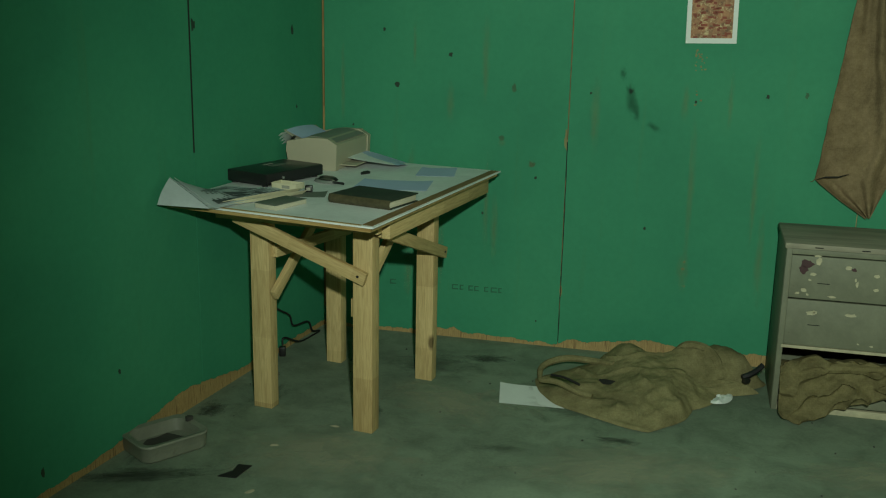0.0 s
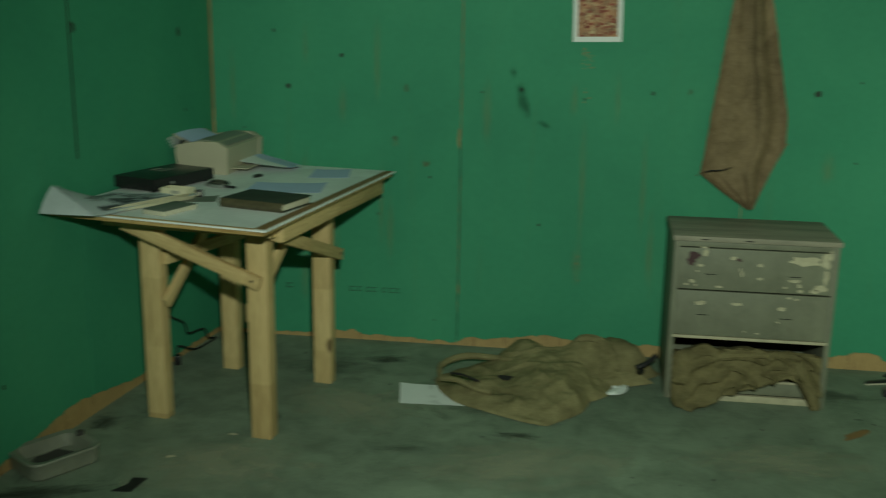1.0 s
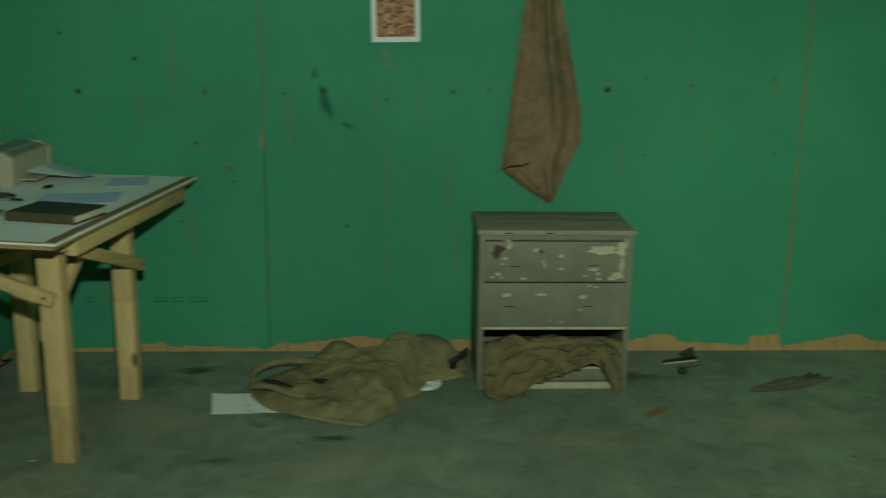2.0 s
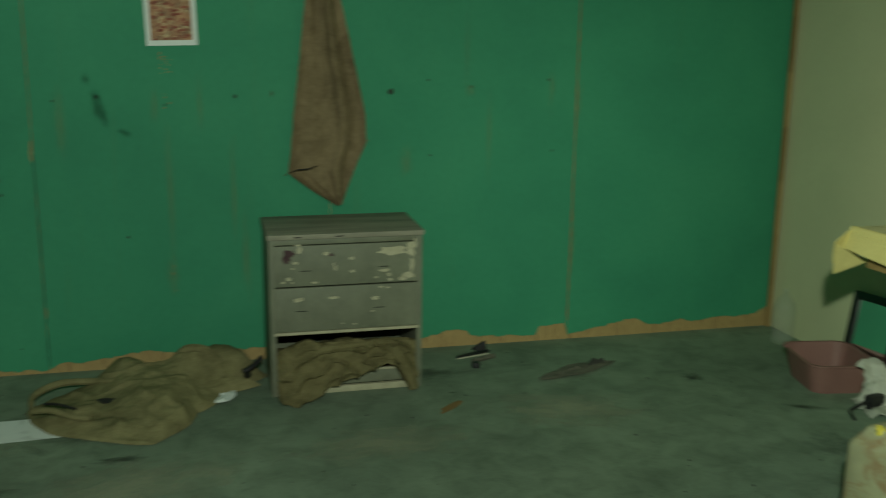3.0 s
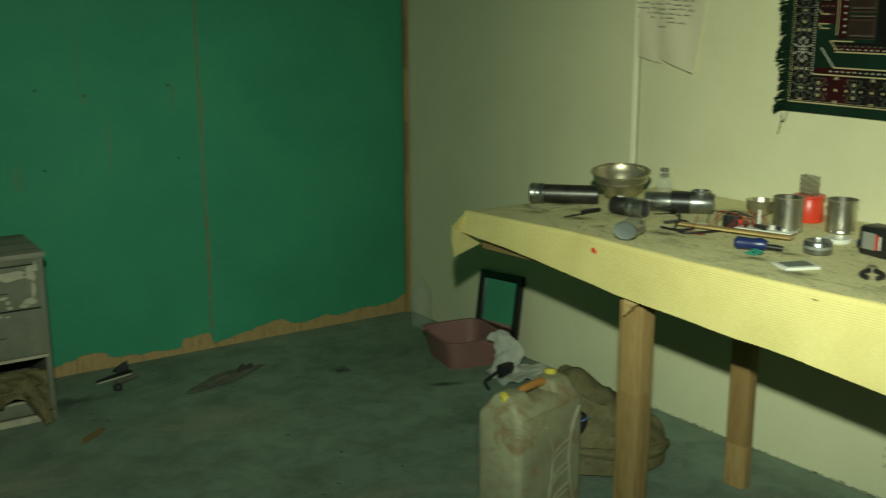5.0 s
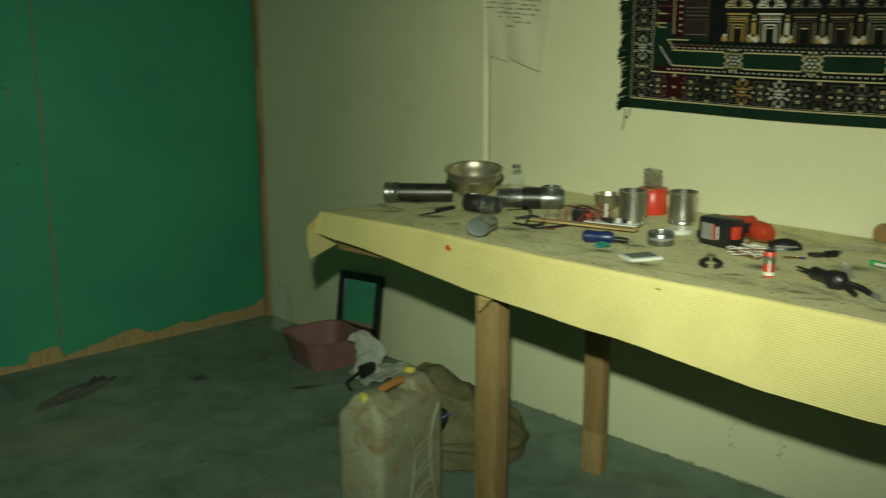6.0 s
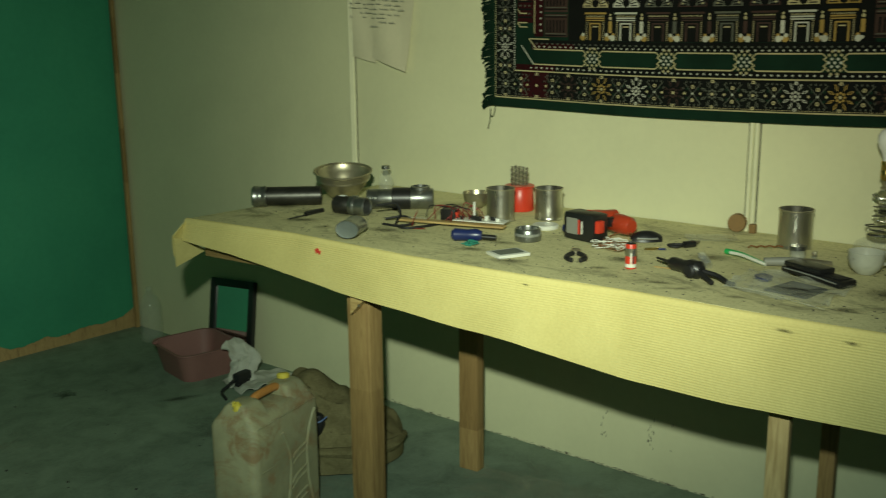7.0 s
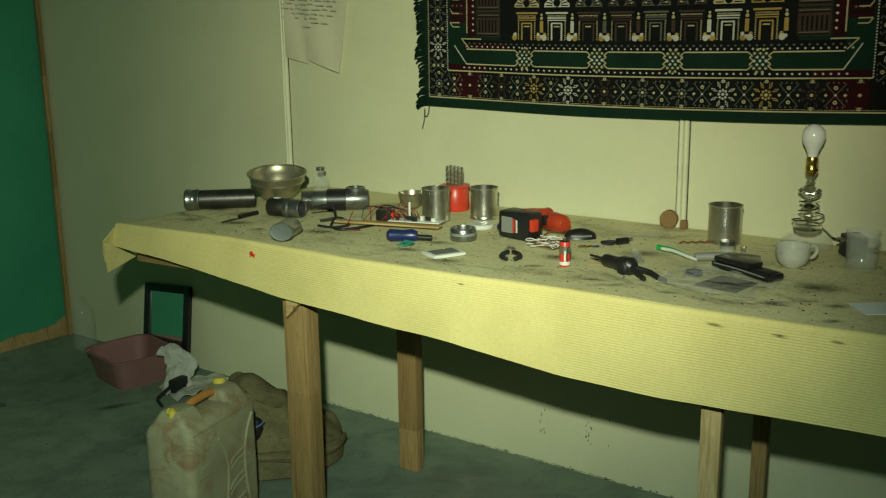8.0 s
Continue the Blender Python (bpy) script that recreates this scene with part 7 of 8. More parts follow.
t = thing("wire_tangle", at_bench(2.55, 1.715), "loose tangle of thin pale wire", "wire")
r = random.Random(66)
for i in range(8):
    part("strand", tube(curve([(r.uniform(-0.05, 0.05), r.uniform(-0.06, 0.06), 0.004 + r.uniform(0, 0.018)) for _ in range(7)], 5), 0.0014, 4), WHITE if i % 3 else COPPER, t)

t = thing("battery_cell", at_bench(2.39, 1.56) @ Matrix.Diagonal((0.88, 0.88, 1.15, 1)), "upright silver and red battery cell", "battery")
part("cell_body", lathe([(0, 0), (0.0155, 0), (0.0165, 0.001), (0.0165, 0.056), (0.015, 0.058), (0, 0.058)], 24), RED, t, "red wrapped cell")
part("wrapper", lathe([(0.0166, 0.004), (0.0172, 0.004), (0.0172, 0.012), (0.0166, 0.012)], 24), WHITE, t, "white band")
part("wrapper", lathe([(0.0166, 0.030), (0.0172, 0.036), (0.0172, 0.048), (0.0166, 0.048)], 24), TIN, t, "silver band")
part("print_bar", box((0.005, 0.002, 0.030), bevel=0), WHITE, t, "white printed bar", pose(-0.0145, -0.010, 0.008, 0, 0, -55))
part("print_bar", box((0.004, 0.002, 0.030), bevel=0), INK, t, "dark printed bar", pose(-0.0095, -0.0150, 0.014, 0, 0, -35))
part("top_disc", lathe([(0, 0.058), (0.0155, 0.058), (0.0155, 0.0595), (0.006, 0.0605), (0.005, 0.064), (0, 0.064)], 20), BLACK, t, "black end")
t = thing("match_stick", at_bench(2.45, 1.475, -78), "thin pale wooden stick", "stick")
part("stick", box((0.09, 0.003, 0.003), bevel=0.0005), PINE_X, t)
part("tip", box((0.012, 0.004, 0.004), (0.04, 0, 0), 0.001), BLACK, t, "dark tip")

t = thing("soldering_iron", at_bench(2.416, 1.393, -108), "black soldering gun with a steel tip and cord ends", "soldering iron")
part("tip", tube([(-0.135, 0.0, 0.022), (-0.075, 0, 0.020)], 0.005, 8, taper=lambda s: 0.6 + 0.6 * s), DARK_STEEL, t, "steel tip")
part("body", lathe([(0, 0), (0.014, 0.001), (0.017, 0.012), (0.016, 0.05), (0.024, 0.075), (0.024, 0.10), (0.014, 0.112), (0, 0.114)], 18, m=pose(-0.08, 0, 0.021) @ Matrix.Rotation(radians(90), 4, "Y")), BLACK, t, "black ribbed body")
part("dial", lathe([(0, 0), (0.016, 0), (0.018, 0.004), (0.014, 0.010), (0, 0.011)], 18, m=pose(0.015, -0.022, 0.022, 90, 0, 0)), BLACK_RUB, t, "round dial")
part("cord_end", tube(curve([(0.03, 0.005, 0.02), (0.07, 0.015, 0.016), (0.11, 0.012, 0.008), (0.13, 0.012, 0.007)], 6), 0.0065, 8), BLACK_RUB, t)
part("cord_end", tube(curve([(0.03, -0.005, 0.018), (0.06, -0.012, 0.012), (0.09, -0.022, 0.008)], 6), 0.0065, 8), BLACK_RUB, t)

t = thing("jack_plug", at_bench(2.69, 1.565, -40), "dark plug with clips and a short wire", "plug")
part("plug_body", tube([(-0.005, 0, 0.010), (0.03, 0.008, 0.010)], 0.010, 10), BLACK, t)
part("clip", tube(curve([(-0.005, 0, 0.01), (-0.03, -0.012, 0.008), (-0.05, 0.004, 0.01), (-0.03, 0.016, 0.008), (-0.01, 0.006, 0.01)], 6), 0.004, 7), BLACK_RUB, t)
part("pin", tube([(0.028, 0.008, 0.012), (0.045, 0.014, 0.014)], 0.004, 8), STEEL, t, "steel pin")
t = thing("brass_clip", at_bench(2.615, 1.62, -50), "small brass wire clip", "clip")
part("loop", tube(curve([(-0.03, 0, 0.003), (-0.01, 0.008, 0.003), (0.01, 0.003, 0.004), (-0.01, -0.006, 0.003), (-0.03, 0, 0.003)], 5), 0.0022, 6), BRASS, t)
part("tag_end", box((0.02, 0.008, 0.005), (0.02, 0, 0), 0.001), BLUE, t, "dark blue end")

t = thing("film_bag", at_bench(2.845, 1.565, -52), "flat empty clear plastic bag", "plastic bag")
part("film", grid(14, 8, lambda u, v: Vector((-0.075 + 0.15 * u, -0.045 + 0.09 * v, 0.003 + 0.008 * abs(noise.noise((u * 5, v * 4, 3))))), 0.0006), FILM, t)
m, l = along(2.592, 1.462, 2.476, 1.373, 0.012)
t = thing("glass_vial", m, "small clear glass vial lying down", "vial")
part("vial_wall", lathe([(0, 0), (0.011, 0.0), (0.0125, 0.003), (0.0125, 0.095), (0.009, 0.106), (0.009, 0.11), (0.007, 0.11), (0.007, 0.10), (0.0105, 0.093), (0.0105, 0.004), (0, 0.003)], 18), GLASS, t)

t = thing("green_pen", at_bench(2.662, 1.371, -112), "bright green and white cutter pen", "pen")
part("barrel", tube(curve([(-0.075, 0, 0.010), (-0.02, 0.006, 0.011), (0.04, 0, 0.009), (0.08, -0.002, 0.007)], 5), 0.0075, 9, taper=lambda s: 1.1 - 0.4 * s), GREEN_PL, t)
part("stripe", tube(curve([(-0.05, -0.008, 0.012), (-0.01, -0.003, 0.013), (0.05, -0.006, 0.010), (0.082, -0.003, 0.007)], 5), 0.0045, 7), WHITE, t, "white side stripe")
t = thing("copper_scrap", at_bench(2.82, 1.395, -50), "bits of bent copper strip", "scrap")
for i in range(4):
    part("strip", tube(curve([(-0.04 + 0.025 * i, r.uniform(-0.01, 0.01), 0.003), (-0.03 + 0.025 * i, r.uniform(-0.01, 0.01), 0.009), (-0.015 + 0.025 * i, 0.0, 0.004)], 4), 0.0020, 5), COPPER, t)

t = thing("wall_spool", at_bench(2.985, 1.555, 0), "brown ribbed wooden knob against the wall", "knob")
o = [(0.026 * (1 + 0.06 * (k % 2)) * math.cos(2 * math.pi * k / 36), 0.027 + 0.026 * (1 + 0.06 * (k % 2)) * math.sin(2 * math.pi * k / 36)) for k in range(36)]
part("knob_body", prism([(a, b) for a, b in o], -0.012, 0.012), CORK, t, "", pose(0, 0, 0.002, 0, 0, -78))
part("side_tab", box((0.02, 0.02, 0.028), bevel=0.004), CORK, t, "", pose(0.012, -0.045, 0))

t = thing("small_jar", at_bench(2.755, 1.265), "small glass jar with a metal screw lid", "jar")
part("jar_body", lathe([(0, 0), (0.019, 0), (0.021, 0.003), (0.021, 0.028), (0.018, 0.031), (0.017, 0.029), (0.017, 0.004), (0, 0.003)], 24), CLEAR, t)
part("screw_lid", lathe([(0, 0.030), (0.022, 0.030), (0.022, 0.040), (0, 0.041)], 24), GALV, t, "dull metal lid")
t = thing("lighter", at_bench(2.745, 1.215, 10), "small clear lighter with a chrome cap", "lighter")
part("body", box((0.022, 0.012, 0.022), bevel=0.003), CLEAR, t)
part("cap", box((0.018, 0.012, 0.012), (0, 0, 0.022), 0.002), STEEL, t, "chrome cap")

t = thing("pocket_knife", at_bench(2.672, 1.245, -58), "wooden-handled folding knife with steel bolster", "knife")
part("handle", tube(curve([(-0.07, 0, 0.012), (-0.02, 0.003, 0.013), (0.03, 0, 0.012)], 5), 0.013, 10, taper=lambda s: 0.85 + 0.2 * s), BEIGE_GREY, t, "pale grey handle")
part("bolster", tube(curve([(0.025, 0, 0.012), (0.06, -0.002, 0.013), (0.10, 0.004, 0.010)], 5), 0.013, 10, taper=lambda s: 1.05 - 0.4 * s), STEEL, t, "bright steel bolster")

t = thing("mobile_phone", at_bench(2.575, 1.135, -112) @ Matrix.Diagonal((0.95, 1.15, 1.2, 1)), "black slider mobile phone lying on plastic", "phone")
part("lower_shell", box((0.205, 0.050, 0.014), (0.0, 0, 0.006), 0.006), BLACK, t)
part("upper_shell", box((0.125, 0.048, 0.012), (-0.032, 0, 0.020), 0.005), BLACK, t, "black glossy upper half")
part("keypad", box((0.06, 0.032, 0.002), (0.062, 0, 0.0202), 0.0008), BLACK_RUB, t, "dark keypad")
part("trim_line", tube(curve([(-0.09, -0.0255, 0.016), (0.0, -0.026, 0.017), (0.09, -0.0255, 0.014)], 4), 0.0016, 5), SILVER, t, "thin silver trim")
t = thing("plastic_bag", pose(0, 0, CT), "crumpled clear plastic bag with dark contents", "plastic bag")
pa, pb, pc, pd = Vector((2.37, 1.285, 0)), Vector((2.33, 1.02, 0)), Vector((2.56, 1.03, 0)), Vector((2.56, 1.31, 0))
part("film", grid(26, 20, lambda u, v: (pa * (1 - u) + pb * u) * (1 - v) + (pd * (1 - u) + pc * u) * v + Vector((0.006 * noise.noise((u * 6, v * 6, 5)), 0.006 * noise.noise((u * 6, v * 6, 6)), 0.003 + 0.026 * abs(noise.noise((u * 3.5, v * 3.5, 2))) + 0.004 * noise.noise((u * 12, v * 12, 4)) ** 2)), 0.0005), FILM, t)
part("contents", slab([(2.41, 1.20), (2.40, 1.09), (2.51, 1.08), (2.53, 1.18)], 0.0012, 0.004), BLACK_RUB, t, "dark sheet inside the bag")
part("contents", slab(blob_outline(random.Random(4), 0.03, 0.022, 10, 0.25), 0.0012, 0.009), BLUE, t, "small blue wrapper inside", pose(2.51, 1.25, 0, 0, 0, 20))
part("seal", tube(curve([(2.372, 1.285, 0.006), (2.36, 1.20, 0.012), (2.345, 1.12, 0.010), (2.332, 1.02, 0.005)], 6), 0.0014, 5), FILM, t, "clear seal edge")


def lamp():
    t = thing("glass_table_lamp", at_bench(2.966, 1.122) @ Matrix.Diagonal((0.94, 0.94, 0.91, 1)), "turned clear glass table lamp with bare bulb, unlit", "lamp")
    part("base", lathe([(0, 0), (0.070, 0), (0.076, 0.006), (0.076, 0.020), (0.070, 0.034), (0.052, 0.044), (0.030, 0.050), (0, 0.052)], 40), GLASS, t, "domed clear glass foot")
    part("stem", lathe([(0, 0.0525), (0.030, 0.0525), (0.041, 0.060), (0.042, 0.070), (0.034, 0.080), (0.020, 0.088), (0.024, 0.094), (0.025, 0.100), (0.016, 0.107), (0.022, 0.114), (0.023, 0.121), (0.016, 0.128), (0.020, 0.135), (0.021, 0.142), (0.014, 0.152), (0.013, 0.160), (0.033, 0.176), (0.034, 0.180), (0.014, 0.196), (0.012, 0.200), (0, 0.200)], 32), GLASS_SOLID, t, "clear turned glass stem")
    part("neck", lathe([(0, 0.1995), (0.014, 0.1995), (0.015, 0.204), (0.011, 0.208), (0.011, 0.222), (0.014, 0.226), (0, 0.226)], 24), STEEL, t, "bright metal neck")
    part("socket", lathe([(0, 0.225), (0.012, 0.225), (0.018, 0.234), (0.018, 0.254), (0.0165, 0.256), (0.0165, 0.260), (0.018, 0.262), (0.018, 0.278), (0.016, 0.284), (0, 0.284)], 24), BRASS, t, "brass socket")
    part("switch", tube([(-0.010, -0.014, 0.246), (-0.016, -0.022, 0.246)], 0.004, 8), BLACK, t, "black switch knob")
    part("bulb", lathe([(0, 0.282), (0.0135, 0.282), (0.0145, 0.292), (0.021, 0.310), (0.029, 0.325), (0.0335, 0.342), (0.032, 0.360), (0.023, 0.374), (0.011, 0.381), (0, 0.383)], 32), BULB, t, "white frosted bulb")
    coil = [(0.033 * math.cos(0.7 * k) * (1 + 0.18 * math.sin(2.3 * k)) * (1.35 if k < 9 else 0.85), 0.033 * math.sin(0.7 * k) * (1.35 if k < 9 else 0.85), 0.078 + 0.0032 * k) for k in range(26)]
    part("wound_cord", tube(curve([(0.05, -0.06, 0.030), (0.052, -0.02, 0.062)] + coil, 4), 0.0022, 6), DARK_STEEL, t, "thin dark flex wound round the stem")
    part("cord", tube(curve([(0.05, -0.06, 0.030), (0.085, -0.10, 0.008), (0.05, -0.16, 0.006), (0.02, -0.20, 0.006)], 8), 0.003, 6), BLACK_RUB, t, "black flex")


GLASS_SOLID = surf("lamp_glass", (0.86, 0.86, 0.76), 0.05, vary=0.05, relief=0)
GLASS_SOLID.node_tree.nodes["Principled BSDF"].inputs["Transmission Weight"].default_value = 1.0
lamp()

t = thing("tea_cup", at_bench(2.73, 1.075, -95) @ Matrix.Diagonal((0.92, 0.92, 0.95, 1)), "white china tea cup with faint flower print", "cup")
part("cup_wall", lathe([(0, 0.003), (0.022, 0.003), (0.024, 0), (0.027, 0.003), (0.040, 0.016), (0.047, 0.034), (0.049, 0.060), (0.0475, 0.061), (0.0455, 0.036), (0.038, 0.018), (0.024, 0.008), (0, 0.007)], 40), CHINA, t)
part("handle", tube(curve([(0.046, 0, 0.050), (0.066, 0, 0.055), (0.074, 0, 0.040), (0.064, 0, 0.024), (0.045, 0, 0.022)], 7), 0.0048, 8), CHINA, t, "", pose(0, 0, 0, 0, 0, 55))
for k in range(7):
    a = radians(150 + 17 * k)
    part("flower_print", lathe([(0, 0), (0.004, 0), (0, 0.0006)], 8, m=pose(0.0483 * math.cos(a), 0.0483 * math.sin(a), 0.044 - 0.006 * (k % 2)) @ Matrix.Rotation(a, 4, "Z") @ Matrix.Rotation(radians(90), 4, "Y")), INK_SOFT, t, "faint grey flower")

t = thing("power_adapter", at_bench(2.925, 0.985, -40), "black power adapter block with prongs", "adapter")
part("block", box((0.055, 0.05, 0.06), bevel=0.006), BLACK, t, "", pose(0, 0, 0.004, 8, 0, 0))
for s in (-1, 1):
    part("prong", box((0.018, 0.005, 0.007), bevel=0.001), STEEL, t, "steel prong", pose(-0.032, s * 0.010, 0.048))
t = thing("drinking_glass", at_bench(2.81, 0.925), "clear cloudy drinking glass standing upright", "glass")
part("glass_wall", lathe([(0, 0), (0.036, 0), (0.038, 0.003), (0.042, 0.098), (0.040, 0.100), (0.036, 0.010), (0, 0.008)], 36), CLEAR, t)
part("rim", lathe([(0.040, 0.088), (0.0435, 0.089), (0.0435, 0.101), (0.040, 0.101)], 36), CLEAR, t, "thick rim")
solid("paper_corner", slab([(0, 0), (0.10, -0.12), (0.16, -0.05), (0.07, 0.06)], 0, 0.001), PAPER, pose(2.40, 0.79, CT + 0.001), "white paper lying on the bench cover", "paper")

# ---- on the floor below and beside the bench ----
def jerry_can():
    t = thing("jerry_can", pose(1.938, 2.565, 0, 0, 0, 15), "milky plastic jerry can with yellow caps, stained", "jerry can")
    W, D = 0.335, 0.170
    bm = tub([(W - 0.03, D - 0.03, 0.02, 0.0), (W - 0.006, D - 0.006, 0.024, 0.010), (W, D, 0.026, 0.03), (W + 0.002, D + 0.002, 0.026, 0.20), (W, D, 0.026, 0.385), (W - 0.006, D - 0.008, 0.026, 0.398), (W - 0.02, D - 0.03, 0.024, 0.412), (W - 0.04, D - 0.06, 0.022, 0.424)])
    for x, w in ((-0.103, 0.118), (0.103, 0.118)):
        hump = bmesh.new()
        tub([(w, D - 0.010, 0.022, 0.394), (w - 0.004, D - 0.020, 0.022, 0.402), (w - 0.030, D - 0.085, 0.018, 0.448), (w - 0.042, D - 0.105, 0.014, 0.456), (w - 0.07, D - 0.125, 0.010, 0.458)], hump)
        bmesh.ops.translate(hump, verts=hump.verts, vec=(x, 0, 0))
        me = bpy.data.meshes.new("hump")
        hump.to_mesh(me)
        hump.free()
        bm.from_mesh(me)
        bpy.data.meshes.remove(me)
    part("tank", bm, JERRY, t, "milky yellowish tank")
    for s in (-1, 1):
        y = s * (D / 2 + 0.0005)
        # two bowed ridges with slanting bars between them
        part("rib", tube(curve([(-0.035, y, 0.345), (-0.010, y, 0.300), (0.005, y, 0.240), (-0.005, y, 0.150), (-0.030, y, 0.04)], 6), 0.006, 8), JERRY, t, "raised rib")
        part("rib", tube(curve([(0.140, y, 0.365), (0.112, y, 0.320), (0.092, y, 0.250), (0.095, y, 0.150), (0.120, y, 0.04)], 6), 0.006, 8), JERRY, t, "raised rib")
        for z in (0.232, 0.158, 0.084):
            part("rib", tube(curve([(0.006, y, z), (0.030, y, z + 0.022), (0.085, y, z + 0.036)], 5), 0.005, 7), JERRY, t, "slanting raised bar")
            part("rib", tube(curve([(0.006, y, z - 0.016), (0.036, y, z + 0.002), (0.085, y, z + 0.014)], 5), 0.004, 7), JERRY, t, "slanting raised bar")
        part("waist_line", tube([(-0.140, y, 0.255), (-0.070, y, 0.255)], 0.003, 6), JERRY, t)
    part("shoulder_seam", tube([(-W / 2 + 0.02, -D / 2 + 0.003, 0.395), (W / 2 - 0.02, -D / 2 + 0.003, 0.395)], 0.003, 6), JERRY, t, "moulded seam")
    part("handle", tube(curve([(-0.062, 0, 0.440), (-0.045, 0, 0.450), (0.0, 0, 0.452), (0.050, 0, 0.450), (0.066, 0, 0.442)], 6), 0.013, 10), AMBER, t, "orange-brown carrying handle")
    cap = part("cap", lathe([(0, 0), (0.017, 0), (0.019, 0.004), (0.019, 0.014), (0.013, 0.022), (0.011, 0.030), (0, 0.031)], 12), YELLOW, t, "yellow screw cap", pose(-0.132, -0.006, 0.440, 0, -22, 0) @ Matrix.Diagonal((0.85, 0.85, 0.85, 1)))
    part("cap_loop", tube(curve([(-0.012, 0, 0.02), (-0.018, 0, 0.036), (-0.008, 0, 0.044), (0.0, 0, 0.034)], 5), 0.003, 6), YELLOW, cap)
    cap = part("cap", lathe([(0, 0), (0.020, 0), (0.023, 0.004), (0.023, 0.016), (0.018, 0.021), (0, 0.022)], 18), YELLOW, t, "yellow screw cap", pose(0.118, 0.014, 0.452, -8, 10, 0) @ Matrix.Diagonal((0.9, 0.9, 0.9, 1)))
    part("neck", lathe([(0, -0.02), (0.016, -0.02), (0.016, 0.002), (0, 0.002)], 14), JERRY, cap)


jerry_can()


def bench_sack():
    out = [(2.24, 2.98), (2.22, 2.80), (2.30, 2.66), (2.42, 2.60), (2.58, 2.61), (2.66, 2.70), (2.66, 2.84), (2.56, 2.98), (2.42, 3.04), (2.30, 3.04)]
    cx, cy = 2.42, 2.82
    ang = sorted((math.atan2(y - cy, x - cx), math.hypot(x - cx, y - cy)) for x, y in out)
    aa = [a - 2 * math.pi for a, _ in ang] + [a for a, _ in ang] + [a + 2 * math.pi for a, _ in ang]
    rr = [q for _, q in ang] * 3

    def f(u, v):
        a = -math.pi + 2 * math.pi * u
        R = float(np.interp(a, aa, rr))
        s = math.sin(v * math.pi / 2)
        bulge = 1.0 + 0.10 * math.sin(math.pi * v) if v > 0.4 else 1
        x, y = cx + R * s * math.cos(a) * bulge, cy + R * s * math.sin(a) * bulge
        lean = math.exp(-(((x - 2.36) / 0.16) ** 2 + ((y - 2.90) / 0.16) ** 2))
        z = (0.16 + 0.17 * lean) * math.cos(v * math.pi / 2) ** 0.75 + 0.012
        w = noise.noise((x * 7, y * 7, z * 7))
        k = 1 - abs(noise.noise((x * 6 + z * 3, y * 6, z * 5)))
        z += 0.030 * w * math.cos(v * math.pi / 2) + 0.030 * max(0, k - 0.82) / 0.18 * math.sin(math.pi * v)
        x += 0.02 * noise.noise((a * 2, v * 6, 1)) * v
        return Vector((x, y, max(0.003, z)))

    bm = grid(90, 40, f)
    bmesh.ops.remove_doubles(bm, verts=bm.verts, dist=0.0006)
    t = thing("bundled_sack", pose(0, 0, 0), "bundled brown sack slumped under the bench", "sack")
    part("cloth", bm, SACK, t)
    for pts, r0 in (([(2.25, 2.70, 0.10), (2.36, 2.62, 0.09), (2.50, 2.59, 0.08), (2.62, 2.64, 0.07)], 0.022), ([(2.26, 2.84, 0.24), (2.33, 2.78, 0.21), (2.40, 2.72, 0.13), (2.50, 2.66, 0.10)], 0.020)):
        part("fold", tube(curve(pts, 8), r0, 9, taper=lambda s: 0.6 + 0.5 * math.sin(math.pi * s)), SACK, t, "thick fold of cloth")
    # black blob sunk into the cloth as the shade of a deep fold
    part("dark_fold_blob", lathe([(0, -0.05), (0.025, -0.04), (0.036, -0.012), (0.034, 0.02), (0.02, 0.044), (0, 0.05)], 16, m=pose(2.272, 2.735, 0.185, 12, 20, 0)), BLACK_RUB, t, "black blob standing in for a dark fold")
    part("blue_cord", tube(curve([(2.245, 2.715, 0.20), (2.275, 2.700, 0.210), (2.30, 2.70, 0.218)], 5), 0.003, 6), surf("blue_cord", (0.10, 0.16, 0.32), 0.6, relief=0), t, "thin blue cord")


bench_sack()

t = thing("wash_basin", pose(2.625, 3.965, 0, 0, 0, -8), "dusty pink plastic wash basin on the floor", "basin")
part("shell", tub([(0.24, 0.27, 0.05, 0.0), (0.275, 0.305, 0.055, 0.08), (0.29, 0.32, 0.06, 0.125), (0.315, 0.345, 0.065, 0.128), (0.315, 0.345, 0.065, 0.135), (0.288, 0.318, 0.058, 0.134), (0.265, 0.295, 0.05, 0.07), (0.235, 0.265, 0.045, 0.006)]), PINK, t)
part("rim_chip", prism([(0, 0), (0.02, 0.006), (0.01, 0.02), (-0.01, 0.012)], -0.003, 0.003), PINK, t, "bent rim corner", pose(-0.155, 0.10, 0.128))


def mirror():
    t = thing("leaning_mirror", on_wall(M_EAST, 0.82, 0.0, 0.085) @ pose(0, 0, 0, -11, 0, 0) @ pose(0, 0, 0, 0, -4, 0), "black-framed mirror leaning on the wall", "mirror")
    W, H, b = 0.305, 0.385, 0.036
    for s in (-1, 1):
        part("frame_side", box((b, 0.022, H), (s * (W - b) / 2, 0, 0), 0.004), BLACK, t)
    for z in (0, H - b):
        part("frame_bar", box((W - 2 * b, 0.022, b), (0, 0, z), 0.004), BLACK, t)
    part("mirror_glass", box((W - 2 * b + 0.006, 0.006, H - 2 * b + 0.006), (0, 0.002, b - 0.003), 0), MIRROR, t, "clear mirror glass")
    part("backing", box((W - 0.03, 0.004, H - 0.03), (0, 0.009, 0.015), 0), BLACK_RUB, t)


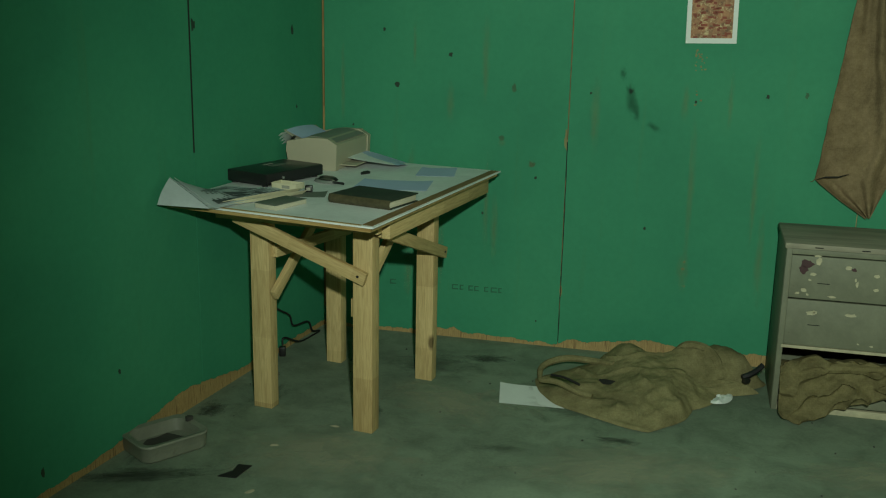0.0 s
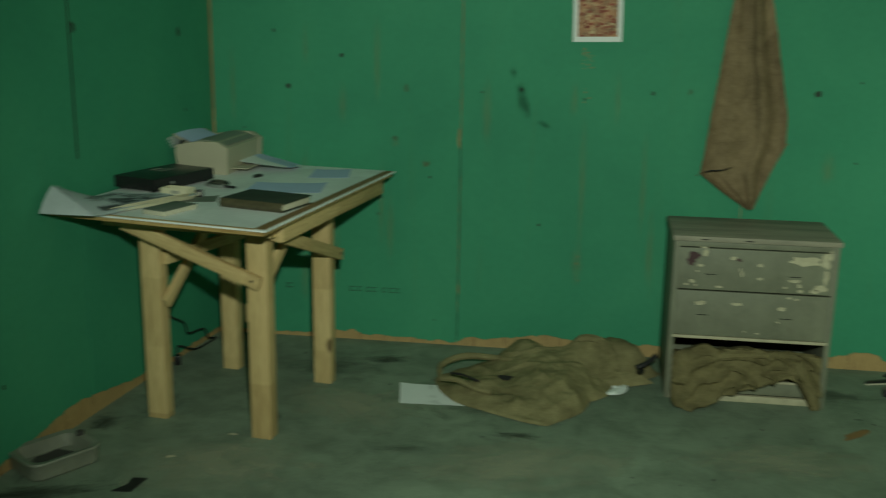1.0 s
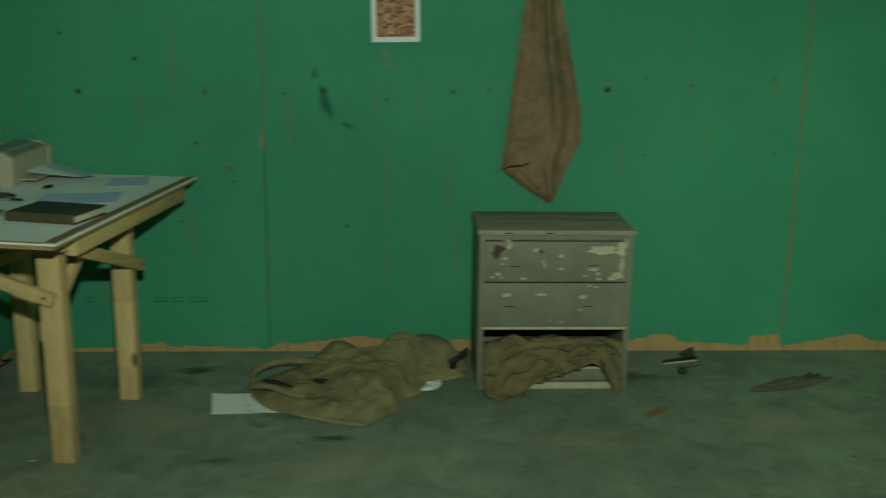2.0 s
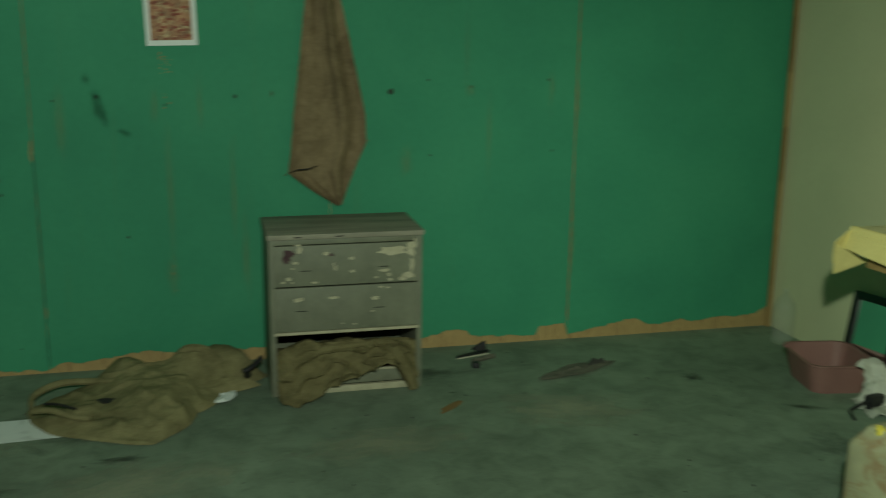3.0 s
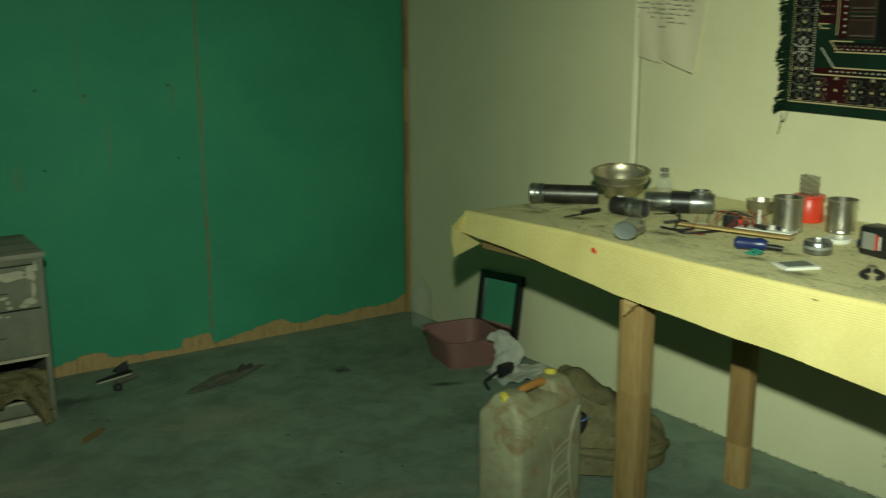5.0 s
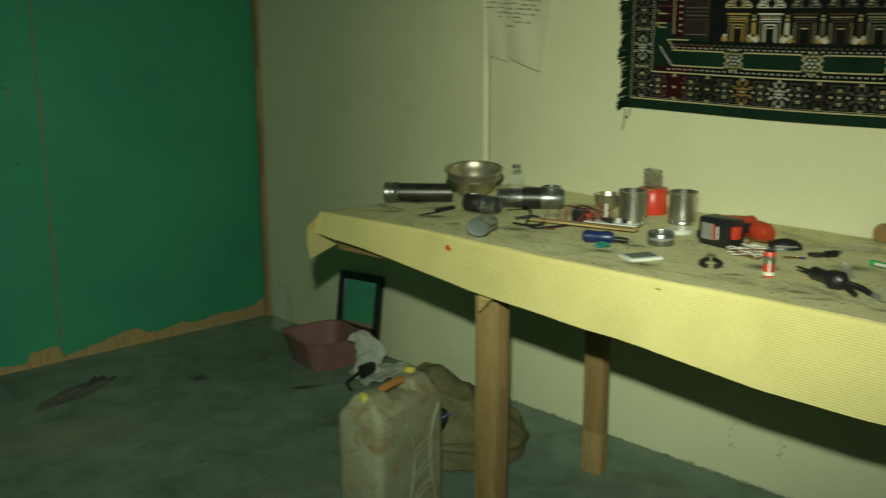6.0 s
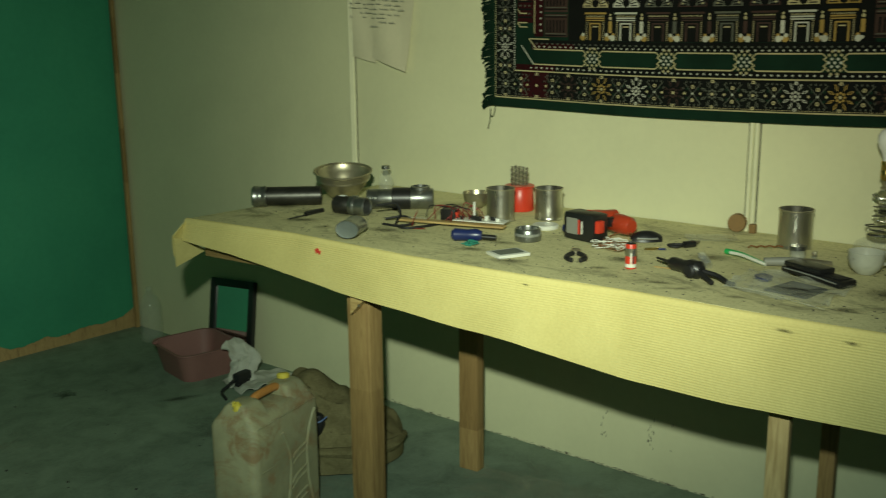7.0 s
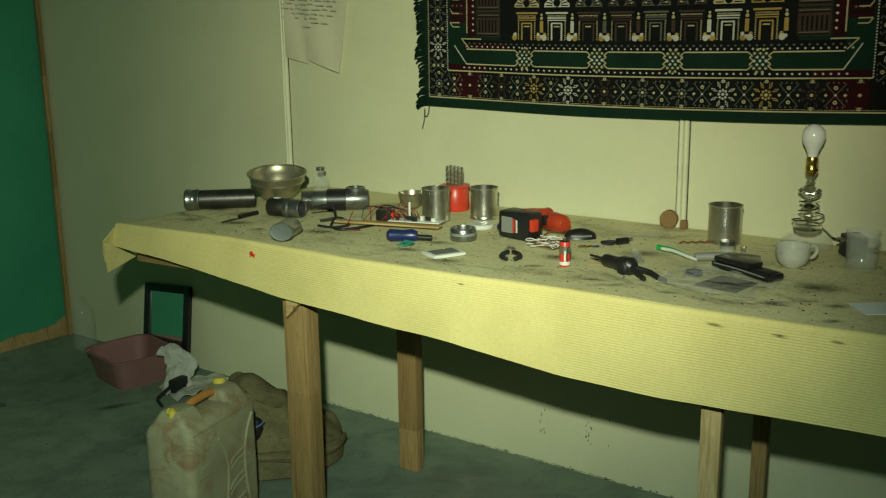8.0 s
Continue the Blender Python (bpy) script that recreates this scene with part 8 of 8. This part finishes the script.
mirror()
t = thing("plastic_bottle", pose(2.725, 4.50, 0), "large clear plastic bottle standing in the corner", "bottle")
part("bottle_wall", lathe([(0, 0.006), (0.045, 0), (0.055, 0.01), (0.055, 0.06), (0.052, 0.07), (0.055, 0.08), (0.055, 0.17), (0.045, 0.21), (0.022, 0.245), (0.014, 0.255), (0.014, 0.275), (0, 0.276)], 28), clear("bottle_plastic", (0.55, 0.6, 0.5), 0.12, 0.15), t)


def draped(name, f, nu, nv, material, label, category="rag"):
    return solid(name, grid(nu, nv, f, 0.003), material, pose(0, 0, 0), label, category)


draped("white_cloth", lambda u, v: Vector((2.60 + 0.11 * u + 0.03 * math.sin(5 * v) + 0.02 * noise.noise((u * 6, v * 6, 7)), 3.74 - 0.09 * v - 0.05 * u + 0.025 * noise.noise((u * 4, v * 3, 2)), 0.150 * (1 - v) + 0.006 + 0.040 * math.sin(math.pi * u) * (1 - v) + 0.030 * abs(noise.noise((u * 3, v * 3, 3))) + 0.004 * noise.noise((u * 9, v * 9, 1)))), 34, 40, RAG, "crumpled white cloth hanging over the basin rim")
draped("white_cloth", lambda u, v: Vector((2.554 + 0.27 * u + 0.05 * v, 3.551 + 0.20 * v - 0.10 * u, 0.006 + 0.030 * abs(noise.noise((u * 4, v * 4, 9))) + 0.012 * math.sin(math.pi * u))), 22, 18, RAG, "grey-white cloth spread on the floor")
t = thing("black_brush", pose(2.577, 3.622, 0, 0, 0, 12), "black brush with a long thin handle", "brush")
part("head", box((0.085, 0.04, 0.04), (0.05, 0, 0.03), 0.010), BLACK_RUB, t)
part("handle", tube(curve([(0.01, 0, 0.05), (-0.04, 0.0, 0.035), (-0.08, 0.0, 0.02), (-0.11, -0.05, 0.008)], 6), 0.007, 8), BLACK_RUB, t)
part("bristles", box((0.07, 0.03, 0.03), (0.05, 0, 0.0), 0.004), BLACK_RUB, t)
scrap("floor_scrap", 2.84, 3.42, 0.03, 0.02, GREY_RAG, "small grey scrap by the wall", 88, 0.012)
patch("floor_stain", pose(2.36, 3.72, 0.0012, 0, 0, -25), 0.22, 0.06, SOOT, "dark stain along the concrete")
